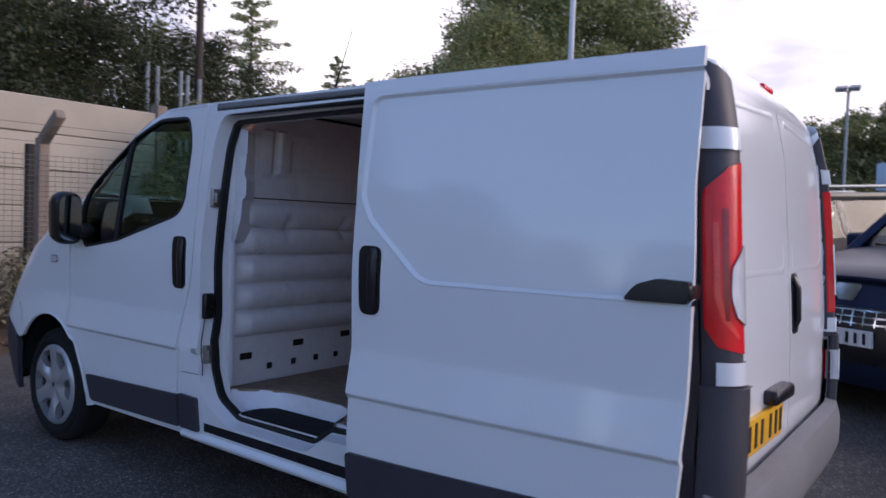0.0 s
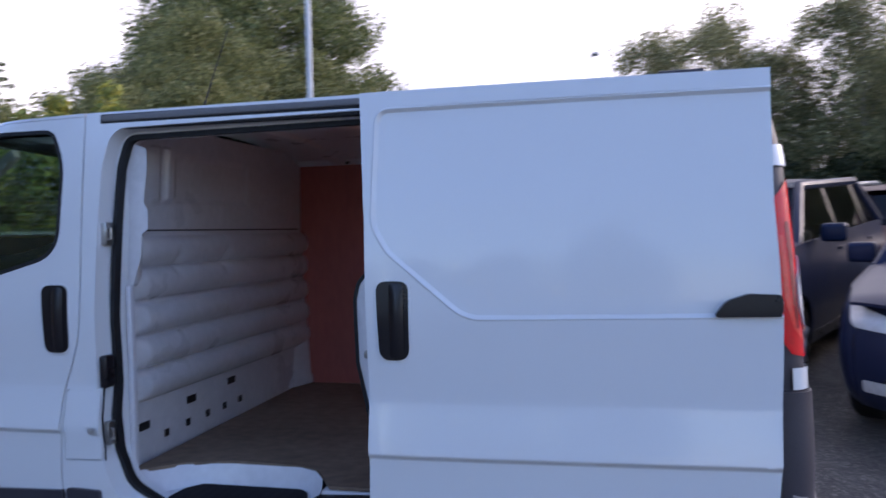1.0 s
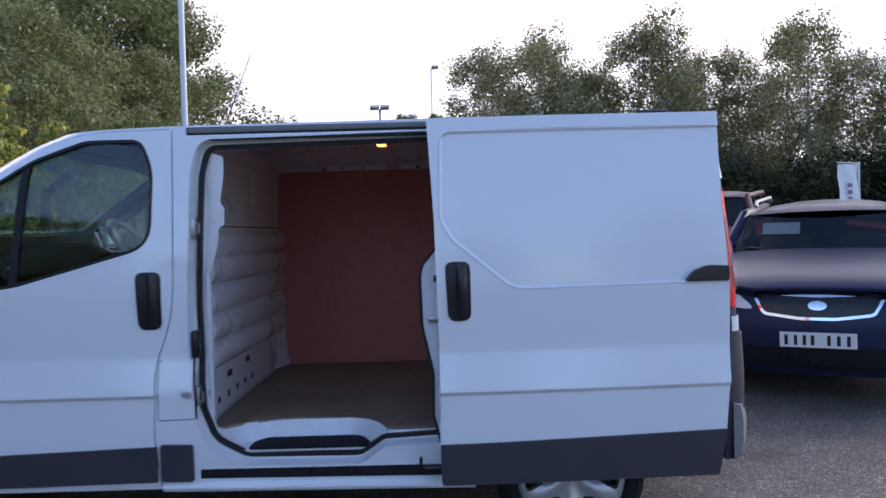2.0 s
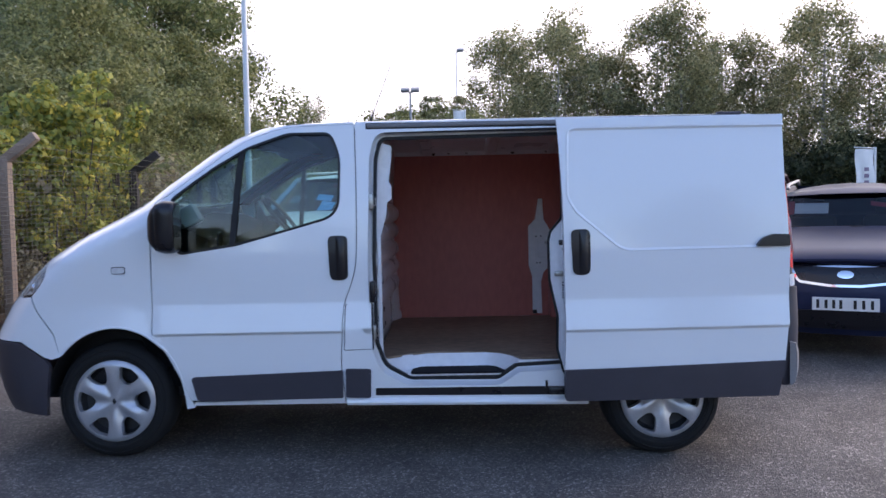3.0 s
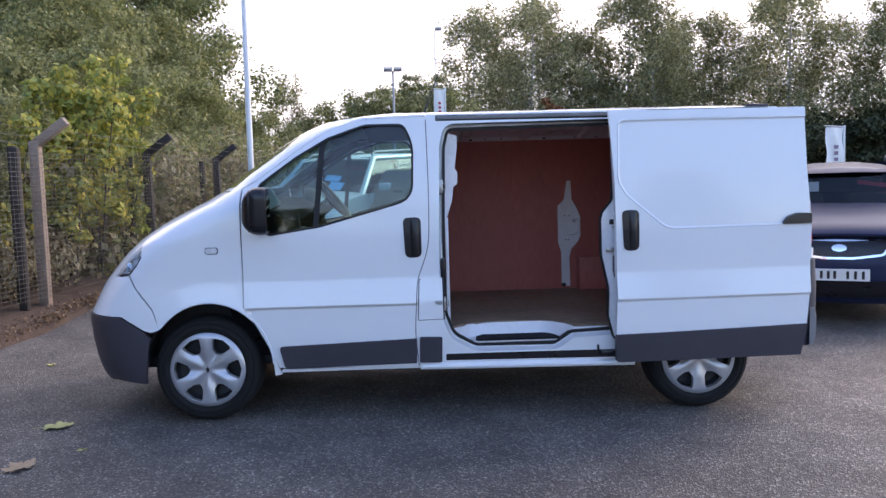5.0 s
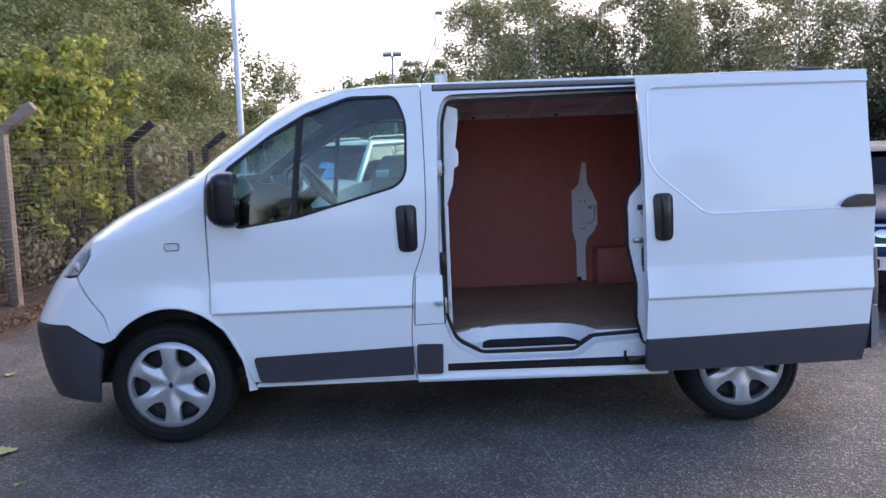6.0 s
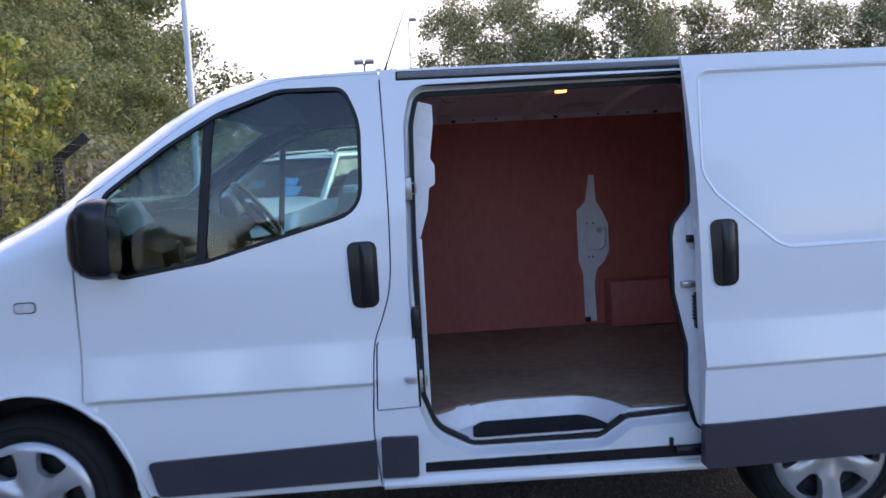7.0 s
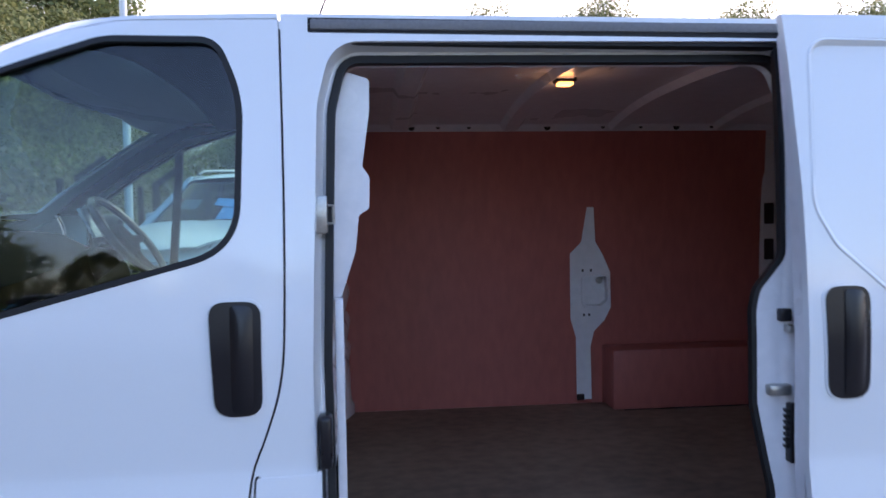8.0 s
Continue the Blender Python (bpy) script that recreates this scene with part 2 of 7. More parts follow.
def box(x0, x1, y0, y1, z0, z1, bevel=0.0, seg=2, bm=None):
    bm = bm or bmesh.new()
    old = set(bm.verts)
    bmesh.ops.create_cube(bm, size=1)
    vs = [v for v in bm.verts if v not in old]
    for v in vs:
        v.co = Vector(((x0 + x1) / 2 + v.co.x * (x1 - x0), (y0 + y1) / 2 + v.co.y * (y1 - y0), (z0 + z1) / 2 + v.co.z * (z1 - z0)))
    if bevel:
        es = list({e for v in vs for e in v.link_edges})
        bmesh.ops.bevel(bm, geom=es, offset=bevel, segments=seg, affect="EDGES", profile=0.5)
    return bm


def tube(points, radius, sides=8, bm=None, caps=True):
    """A round rod along points; radius may be a list."""
    bm = bm or bmesh.new()
    pts = [Vector(p) for p in points]
    rad = radius if isinstance(radius, (list, tuple)) else [radius] * len(pts)
    rings, ref = [], None
    for i, p in enumerate(pts):
        d = (pts[min(i + 1, len(pts) - 1)] - pts[max(i - 1, 0)]).normalized()
        a = d.orthogonal().normalized() if ref is None else (ref - d * ref.dot(d)).normalized()
        ref = a
        b = d.cross(a)
        rings.append([bm.verts.new(p + rad[i] * (a * math.cos(2 * math.pi * k / sides) + b * math.sin(2 * math.pi * k / sides))) for k in range(sides)])
    for r, s in zip(rings, rings[1:]):
        for k in range(sides):
            bm.faces.new((r[k], r[(k + 1) % sides], s[(k + 1) % sides], s[k]))
    if caps:
        bm.faces.new(rings[0][::-1])
        bm.faces.new(rings[-1])
    return bm


def lathe(profile, axis="y", seg=40, centre=(0, 0, 0), bm=None):
    """Turns (radius, along) pairs about an axis through centre."""
    bm = bm or bmesh.new()
    c = Vector(centre)
    rings = []
    for r, h in profile:
        ring = []
        for k in range(seg):
            a = 2 * math.pi * k / seg
            u, v = r * math.cos(a), r * math.sin(a)
            ring.append(bm.verts.new(c + Vector({"y": (u, h, v), "z": (u, v, h), "x": (h, u, v)}[axis])))
        rings.append(ring)
    for r, s in zip(rings, rings[1:]):
        for k in range(seg):
            bm.faces.new((r[k], r[(k + 1) % seg], s[(k + 1) % seg], s[k]))
    return bm


def rounded(pts, r=0.03, n=5):
    """A closed outline whose corners are rounded; a point may carry its own radius."""
    out, k = [], len(pts)
    for i in range(k):
        p, a, b = Vector(pts[i][:2]), Vector(pts[i - 1][:2]), Vector(pts[(i + 1) % k][:2])
        rad = pts[i][2] if len(pts[i]) > 2 else r
        da, db = (a - p), (b - p)
        la, lb = da.length, db.length
        if rad <= 0 or la < 1e-6 or lb < 1e-6:
            out.append(tuple(p))
            continue
        cosang = max(-1, min(1, da.dot(db) / la / lb))
        ang = math.acos(cosang)
        if ang > 3.05:
            out.append(tuple(p))
            continue
        t = min(rad / math.tan(ang / 2), la * 0.48, lb * 0.48)
        p0, p1 = p + da / la * t, p + db / lb * t
        for j in range(n + 1):
            s = j / n
            out.append(tuple((1 - s) ** 2 * p0 + 2 * s * (1 - s) * p + s * s * p1))
    return out


def spline(pts, n=6):
    """A smooth open curve through points."""
    P = [Vector(p) for p in pts]
    out = []
    for i in range(len(P) - 1):
        a, b, c, d = P[max(i - 1, 0)], P[i], P[i + 1], P[min(i + 2, len(P) - 1)]
        for j in range(n):
            t = j / n
            out.append(tuple(0.5 * ((2 * b) + (c - a) * t + (2 * a - 5 * b + 4 * c - d) * t * t + (3 * b - a - 3 * c + d) * t ** 3)))
    out.append(tuple(P[-1]))
    return out


def sheet(name, loops, surf, mat, parent=None, step=0.05, flange=None, label="", back=0.0):
    """A curved panel: flat outline(s) in (u, v), the first outside and the others holes, cut into a fine grid and laid on
    surf(u, v); its edges turn in by the vector flange."""
    bm = bmesh.new()
    for lp in loops:
        vs = [bm.verts.new((p[0], p[1], 0)) for p in lp]
        for i in range(len(vs)):
            bm.edges.new((vs[i - 1], vs[i]))
    bmesh.ops.triangle_fill(bm, use_beauty=True, use_dissolve=False, edges=bm.edges[:])
    us, vs_ = [v.co.x for v in bm.verts], [v.co.y for v in bm.verts]
    su, sv = step if isinstance(step, tuple) else (step, step)
    for lo, hi, s, ax in ((min(us), max(us), su, 0), (min(vs_), max(vs_), sv, 1)):
        k = max(1, int(math.ceil((hi - lo) / s)))
        for i in range(1, k):
            q = lo + (hi - lo) * i / k
            co, no = ((q, 0, 0), (1, 0, 0)) if ax == 0 else ((0, q, 0), (0, 1, 0))
            bmesh.ops.bisect_plane(bm, geom=bm.verts[:] + bm.edges[:] + bm.faces[:], plane_co=co, plane_no=no)
    bm.verts.ensure_lookup_table()
    bm.verts.index_update()
    uv = [(v.co.x, v.co.y) for v in bm.verts]
    co = [Vector(surf(u, v)) for u, v in uv]
    e = 0.002
    nor = [((Vector(surf(u + e, v)) - Vector(surf(u - e, v))).cross(Vector(surf(u, v + e)) - Vector(surf(u, v - e)))).normalized() for u, v in uv]
    faces = []
    for f in bm.faces:
        ids = [v.index for v in f.verts]
        a = f.normal.z
        faces.append(ids if a >= 0 else ids[::-1])
    if flange is not None:
        fl = Vector(flange)
        if sum(n.dot(fl) for n in nor) > 0:
            nor = [-n for n in nor]
            faces = [f[::-1] for f in faces]
        base = list(co)
        for edge in bm.edges:
            if len(edge.link_faces) == 1:
                i, j = edge.verts[0].index, edge.verts[1].index
                mid = edge.link_faces[0].calc_center_median()
                a, b = base[i], base[j]
                fn = (b - a).cross(fl)
                if fn.length < 1e-12:
                    continue
                fn.normalize()
                inside = Vector(surf(mid.x, mid.y))
                k = len(co)
                flip = fn.dot((a + b) / 2 - inside) < 0
                co += [a, b, b + fl, a + fl]
                nor += [-fn if flip else fn] * 4
                faces.append([k + 3, k + 2, k + 1, k] if flip else [k, k + 1, k + 2, k + 3])
    bm.free()
    me = bpy.data.meshes.new(name)
    me.from_pydata(co, [], faces)
    me.materials.append(mat)
    me.shade_smooth()
    me.normals_split_custom_set_from_vertices(nor)
    ob = new(name, me)
    ob.parent = parent
    return tagged(ob, label)


def smooth_table(pairs, lo, hi, width, n=1600):
    """A smooth function through pairs, rounded off over width."""
    g = np.linspace(lo, hi, n)
    v = np.interp(g, [p[0] for p in pairs], [p[1] for p in pairs])
    k = max(1, int(width / (hi - lo) * n))
    ker = np.hanning(2 * k + 1)
    pad = np.concatenate([v[0] + (v[1] - v[0]) * np.arange(-k, 0), v, v[-1] + (v[-1] - v[-2]) * np.arange(1, k + 1)])
    w = np.convolve(pad, ker / ker.sum(), "valid")

    def f(x):
        q = (x - lo) / (hi - lo) * (n - 1)
        i = min(max(int(q), 0), n - 2)
        return float(w[i] + (w[i + 1] - w[i]) * min(max(q - i, 0.0), 1.0))
    return f


# ---- lie of the land ----
def ground_height(x, y):
    rise = 0.5 * math.log(1 + math.exp(min(40, (y - 1.9) / 0.5)))
    fall = 0.5 * math.log(1 + math.exp(min(40, (y - 13.0) / 0.5)))
    return 0.070 * (rise - fall) - 0.026 * min(1.0, max(0.0, x / 3.1)) ** 1.3


# ---- the van: shape of its skin ----
# x runs from the front axle to the tail, the near side faces -y, the ground is z = 0.
half_width = smooth_table([(0.20, 0.915), (0.30, 0.930), (0.50, 0.953), (0.70, 0.957), (0.88, 0.946), (1.15, 0.953), (1.32, 0.944),
                           (1.50, 0.929), (1.70, 0.905), (1.81, 0.890), (1.90, 0.876)], 0.2, 1.95, 0.06)
nose_line = smooth_table([(0.20, -0.58), (0.30, -0.637), (0.39, -0.667), (0.55, -0.69), (0.67, -0.70), (0.785, -0.643), (0.89, -0.585), (1.04, -0.458),
                          (1.14, -0.352), (1.245, -0.19), (1.319, -0.045), (1.386, 0.099), (1.463, 0.233), (1.538, 0.318), (1.64, 0.464),
                          (1.742, 0.61), (1.825, 0.754), (1.881, 0.898), (1.95, 1.10)], 0.2, 1.95, 0.03)
tail_line = smooth_table([(0.2, 3.87), (0.75, 3.88), (1.0, 3.873), (1.3, 3.852), (1.63, 3.826), (1.80, 3.79), (1.95, 3.745)], 0.2, 1.95, 0.08)


def lip(z):
    """The pressed line along the flank: a flare that starts at a crease and ends in a small step."""
    if z > 0.889 or z < 0.69:
        return 0.0
    if z >= 0.716:
        q = (0.889 - z) / 0.173
        return 0.018 * (q - 0.03 if q > 0.06 else q * q / 0.12)
    return 0.0175 * max(0.0, (z - 0.703) / 0.013) ** 1.5 if z > 0.703 else 0.0


def brow(x, z):
    """The swelling of the wing round the front wheel arch, which the crease of the doors runs into."""
    q = (0.545 - math.hypot(x - 0.035, z - 0.350)) / 0.15
    if q <= 0:
        return 0.0
    return 0.015 * min(1.0, q - 0.05 if q > 0.1 else q * q / 0.2)


RC = 0.09                                    # radius of the rear corners


def taper(x):
    return 0.056 * max(0.0, (x - 2.7) / 1.05) ** 2


def shear(x, y):
    """The tail stands a little out of square."""
    return x - 0.032 * (y + 0.88) * min(1.0, max(0.0, (x - 3.2) / 0.5))


def flank(x, z):
    """Half the van's width at x and z."""
    h = half_width(z) - taper(x) + (lip(z) if x > 0.30 else max(lip(z) * max(0.0, (x - 0.12) / 0.18), brow(x, z)))
    xs = nose_line(z) + 0.30
    if x < xs:
        q = min((xs - x) / 0.5, 0.995)
        return h * (1 - q ** 2.5) ** 0.4
    xr = tail_line(z) - RC
    if x > xr:
        q = min((x - xr) / RC, 0.995)
        return h - RC + RC * (1 - q ** 2.1) ** (1 / 2.1)
    return h


def near(off=0.0):
    return lambda x, z: Vector((x, -(flank(x, z) + off), z))


def far(off=0.0):
    return lambda x, z: Vector((shear(x, 0.93), flank(x, z) + off, z))


def nose(off=0.0):
    def f(y, z):
        q = min(abs(y) / half_width(z), 0.995)
        return Vector((nose_line(z) + 0.30 - 0.5 * (1 - q ** 2.5) ** 0.4 - off, y, z))
    return f


def tail(off=0.0):
    """The rear doors' face, set in between the two corner columns."""
    def f(y, z):
        return Vector((shear(tail_line(z) - 0.045 + 0.010 * (1 - min(1.0, abs(y) / 0.84) ** 2) + off, y), y, z))
    return f


def corner(side, off=0.0):
    """The rear corner column, u from 0 on the flank to 1 on the tail, then on along its inner side."""
    def f(u, z):
        a = radians(90 * min(max(u, 0.001), 0.999))
        h, xr = half_width(z) - 0.056 - RC, tail_line(z) - RC
        more = max(0.0, u - 1.0)
        y = side * (h + (RC + off) * math.cos(a) ** (2 / 2.1) - 0.02 * min(1.0, more * 4))
        return Vector((shear(xr + (RC + off) * math.sin(a) ** (2 / 2.1) - 0.13 * max(0.0, more - 0.06), y), y, z))
    return f


def roof_skin(x, y):
    q = min(abs(y) / 0.885, 0.999)
    drop = max(0.0, (1.25 - x) / 0.55)
    rear = max(0.0, (x - 3.3) / 0.45)
    return Vector((x, y, 1.868 + 0.085 * (1 - q ** 2.6) - 0.075 * drop ** 2 - 0.02 * rear ** 2))


def front_edge(z0, z1, n=8, inset=0.03):
    return [(nose_line(z0 + (z1 - z0) * i / n) - inset, z0 + (z1 - z0) * i / n) for i in range(n + 1)]


def arc(cx, cz, rx, rz, a0, a1, n=18):
    return [(cx + rx * math.cos(radians(a0 + (a1 - a0) * i / n)), cz + rz * math.sin(radians(a0 + (a1 - a0) * i / n))) for i in range(n + 1)]


WINDOW = rounded([(0.41, 1.158, 0.05), (0.345, 1.30, 0.08), (0.362, 1.478, 0.06), (0.60, 1.645, 0.3), (0.80, 1.757, 0.3), (1.03, 1.833, 0.2), (1.275, 1.832, 0.07),
                  (1.330, 1.70, 0.3), (1.320, 1.360, 0.14), (0.74, 1.205, 0.3)], 0.05, 8)
OPENING = rounded([(1.503, 1.10, 0.3), (1.520, 1.68, 0.2), (1.548, 1.792, 0.05), (2.60, 1.80, 0.06), (2.66, 1.60, 0.2), (2.64, 0.62, 0.1), (2.56, 0.512, 0.06), (2.295, 0.500, 0.05),
                   (2.19, 0.428, 0.06), (1.69, 0.434, 0.10), (1.555, 0.510, 0.12), (1.508, 0.64, 0.12)], 0.05, 7)
DOOR_FRONT = [(0.256, 0.722), (0.335, 0.597), (0.400, 0.470), (0.455, 0.335)]
SHUT = [(1.327, 0.315), (1.311, 0.52), (1.320, 0.70), (1.333, 0.86), (1.368, 0.96), (1.398, 1.06), (1.411, 1.19), (1.414, 1.50), (1.408, 1.872)]


def grow(loop, d):
    """An outline moved outwards by d."""
    c = []
    k = len(loop)
    area = sum(loop[i - 1][0] * loop[i][1] - loop[i][0] * loop[i - 1][1] for i in range(k))
    s = 1 if area > 0 else -1
    for i in range(k):
        a, b = Vector(loop[i - 1]), Vector(loop[(i + 1) % k])
        t = (b - a)
        if t.length < 1e-9:
            c.append(loop[i])
            continue
        t.normalize()
        c.append((loop[i][0] + s * t.y * d, loop[i][1] - s * t.x * d))
    return c


WINDOW_IN = grow(WINDOW, -0.014)
CUP = rounded([(1.250, 1.252, 0.035), (1.362, 1.252, 0.035), (1.362, 1.003, 0.04), (1.260, 1.003, 0.04)], 0.04, 6)


def cab_door(van, surf, side, name):
    """A cab door with its frame, glass, seal, rubbing strip, handle and mirror."""
    fl = (0, -side * 0.02, 0)
    top = [(x + 0.045, z - 0.028) for x, z in spline([(0.318, 1.538), (0.464, 1.64), (0.61, 1.742), (0.754, 1.825), (0.898, 1.874)], 4)] + [(1.06, 1.866)]
    outline = spline(DOOR_FRONT[::-1], 4)[:-1] + [(0.256, 0.722), (0.262, 1.455)] + top + [(x - 0.0028, z) for x, z in spline(SHUT, 4)[::-1]]
    door = sheet(name, [outline, WINDOW], surf(), M_WHITE, van, (0.05, 0.0125), fl, "white painted cab door with a pressed line along it")
    sheet("window_seal", [WINDOW, WINDOW_IN], surf(0.001), M_RUBBER, door, 0.05, (0, -side * 0.03, 0), "matt black window surround")
    sheet("window_pane", [[p for p in WINDOW_IN]], surf(-0.014), M_GLASS, door, 0.08, None, "faintly green door glass reflecting the sky").visible_shadow = False
    sheet("window_bar", [[(0.697, 1.205), (0.731, 1.213), (0.788, 1.742), (0.752, 1.722)]], surf(-0.004), M_RUBBER, door, 0.08, (0, -side * 0.02, 0), "black upright bar between the panes")
    sheet("rubbing_strip", [rounded([(0.462, 0.472, 0.02), (1.318, 0.497, 0.008), (1.314, 0.338, 0.008), (0.490, 0.330, 0.03)], 0.02, 3)], surf(0.012), M_GREY, door, 0.05, (0, -side * 0.03, 0), "dark grey plastic rubbing strip")
    # handle: a rounded recess cup with an upright grip bar
    handle = sheet("door_handle", [CUP], surf(0.006), M_BLACK, door, 0.02, (0, -side * 0.012, 0), "black moulded pull handle")
    sheet("handle_rim", [grow(CUP, 0.006), grow(CUP, -0.001)], surf(0.003), M_WHITE, handle, 0.03, (0, -side * 0.006, 0), "white lip round the handle cup")
    sheet("grip", [rounded([(1.296, 1.246, 0.012), (1.346, 1.244, 0.02), (1.344, 1.012, 0.02), (1.298, 1.010, 0.012)], 0.015, 4)],
          lambda x, z: surf(0.007 + 0.012 * max(0.0, 1 - ((x - 1.322) / 0.027) ** 2) * max(0.0, 1 - ((z - 1.128) / 0.122) ** 2) ** 0.5)(x, z), M_BLACK, handle, 0.008, None)
    # mirror: a deep rounded shell on a foot
    prof = rounded([(-0.075, -0.145, 0.07), (0.075, -0.13, 0.07), (0.085, 0.145, 0.07), (-0.065, 0.155, 0.07)], 0.07, 7)
    bm = bmesh.new()
    rings = []
    for dx, s in ((-0.092, 0.30), (-0.086, 0.52), (-0.070, 0.74), (-0.045, 0.90), (-0.036, 0.885), (-0.030, 0.95), (0.0, 1.0), (0.035, 0.99), (0.055, 0.95), (0.062, 0.89)):
        rings.append([bm.verts.new((0.385 + dx + 0.02 * p[1], side * (1.045 + p[0] * s * 0.95), 1.312 + p[1] * s)) for p in prof])
    for r, t in zip(rings, rings[1:]):
        for k in range(len(prof)):
            bm.faces.new((r[k], r[(k + 1) % len(prof)], t[(k + 1) % len(prof)], t[k]))
    bm.faces.new(rings[0])
    bm.faces.new(rings[-1])
    mirror = part("door_mirror", bm, M_BLACK, door, "matt black door mirror on a short foot", 40)
    bm = bmesh.new()
    bm.faces.new([bm.verts.new((0.4485 + 0.02 * p[1], side * (1.045 + p[0] * 0.84 * 0.95), 1.312 + p[1] * 0.84)) for p in prof])
    part("mirror_glass", bm, M_MIRROR, mirror, "mirror glass with a dim reflection put into its colour")
    part("mirror_foot", box(0.345, 0.425, min(side * 0.90, side * 0.99), max(side * 0.90, side * 0.99), 1.20, 1.29, 0.02), M_BLACK, mirror)
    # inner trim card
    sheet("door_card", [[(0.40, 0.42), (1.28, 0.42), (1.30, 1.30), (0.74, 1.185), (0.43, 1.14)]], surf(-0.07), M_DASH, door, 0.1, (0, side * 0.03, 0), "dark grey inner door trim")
    return door


def wheel(van, x, y, side, z=0.332, name="wheel"):
    """Tyre, steel rim and a six-spoke plastic cover; the outer face looks to side."""
    w = thing(name, "", "", m=None)
    w.parent = van
    w.location = (x, y, z)
    s = side
    tyre = [(0.222, -0.020), (0.236, -0.001), (0.266, 0.012), (0.304, 0.004), (0.325, -0.018), (0.332, -0.045), (0.333, -0.10), (0.332, -0.16), (0.322, -0.185), (0.29, -0.20), (0.205, -0.195)]
    bm = lathe([(r, s * h) for r, h in tyre], "y", 56)
    part("tyre", bm, M_TYRE, w, "black road tyre")
    for r in (0.258, 0.292):
        bm = lathe([(r - 0.004, s * 0.006), (r, s * 0.0128), (r + 0.004, s * 0.006)], "y", 56)
        part("sidewall_ridge", bm, M_TYRE, w)
    bm = lathe([(0.226, s * -0.012), (0.210, s * -0.03), (0.19, s * -0.06), (0.10, s * -0.075), (0.001, s * -0.075)], "y", 40)
    part("rim", bm, M_DARKMETAL, w, "dark steel rim behind the cover")
    outer = [(0.235 * math.cos(2 * math.pi * k / 60), 0.235 * math.sin(2 * math.pi * k / 60)) for k in range(60)]
    holes = []
    for k in range(6):
        a0 = 2 * math.pi * k / 6
        pol = [(0.206, -0.315), (0.212, 0.0), (0.206, 0.315), (0.165, 0.300), (0.128, 0.24), (0.108, 0.0), (0.128, -0.24), (0.165, -0.300)]
        holes.append(rounded([(r * math.cos(a0 + b), r * math.sin(a0 + b)) for r, b in pol], 0.014, 3))

    def dish(u, v):
        r = math.hypot(u, v)
        a = math.atan2(v, u)
        ridge = 0.5 - 0.5 * math.cos(6 * a)
        h = 0.014 - 0.012 * max(0.0, (r - 0.205) / 0.030) ** 2 - 0.006 * max(0.0, 1 - r / 0.12) + 0.008 * ridge * min(1, r / 0.1) * max(0.0, 1 - ((r - 0.14) / 0.10) ** 2) - 0.016 * (1 - ridge) * min(1, r / 0.12) * max(0.0, 1 - ((r - 0.10) / 0.10) ** 2)
        return Vector((u, s * h, v))
    sheet("wheel_cover", [outer] + holes, dish, M_CAP, w, 0.016, (0, -s * 0.040, 0), "silver six-spoke plastic wheel cover")
    bm = lathe([(0.030, s * 0.000), (0.028, s * 0.006), (0.001, s * 0.008)], "y", 24)
    part("cover_badge", bm, M_CAP, w)
    bm = bmesh.new()
    bm.faces.new([bm.verts.new((dx, s * 0.011, dz)) for dx, dz in ((0, 0.021), (0.013, 0), (0, -0.021), (-0.013, 0))])
    part("badge_shape", bm, M_DARKMETAL, w)
    return w


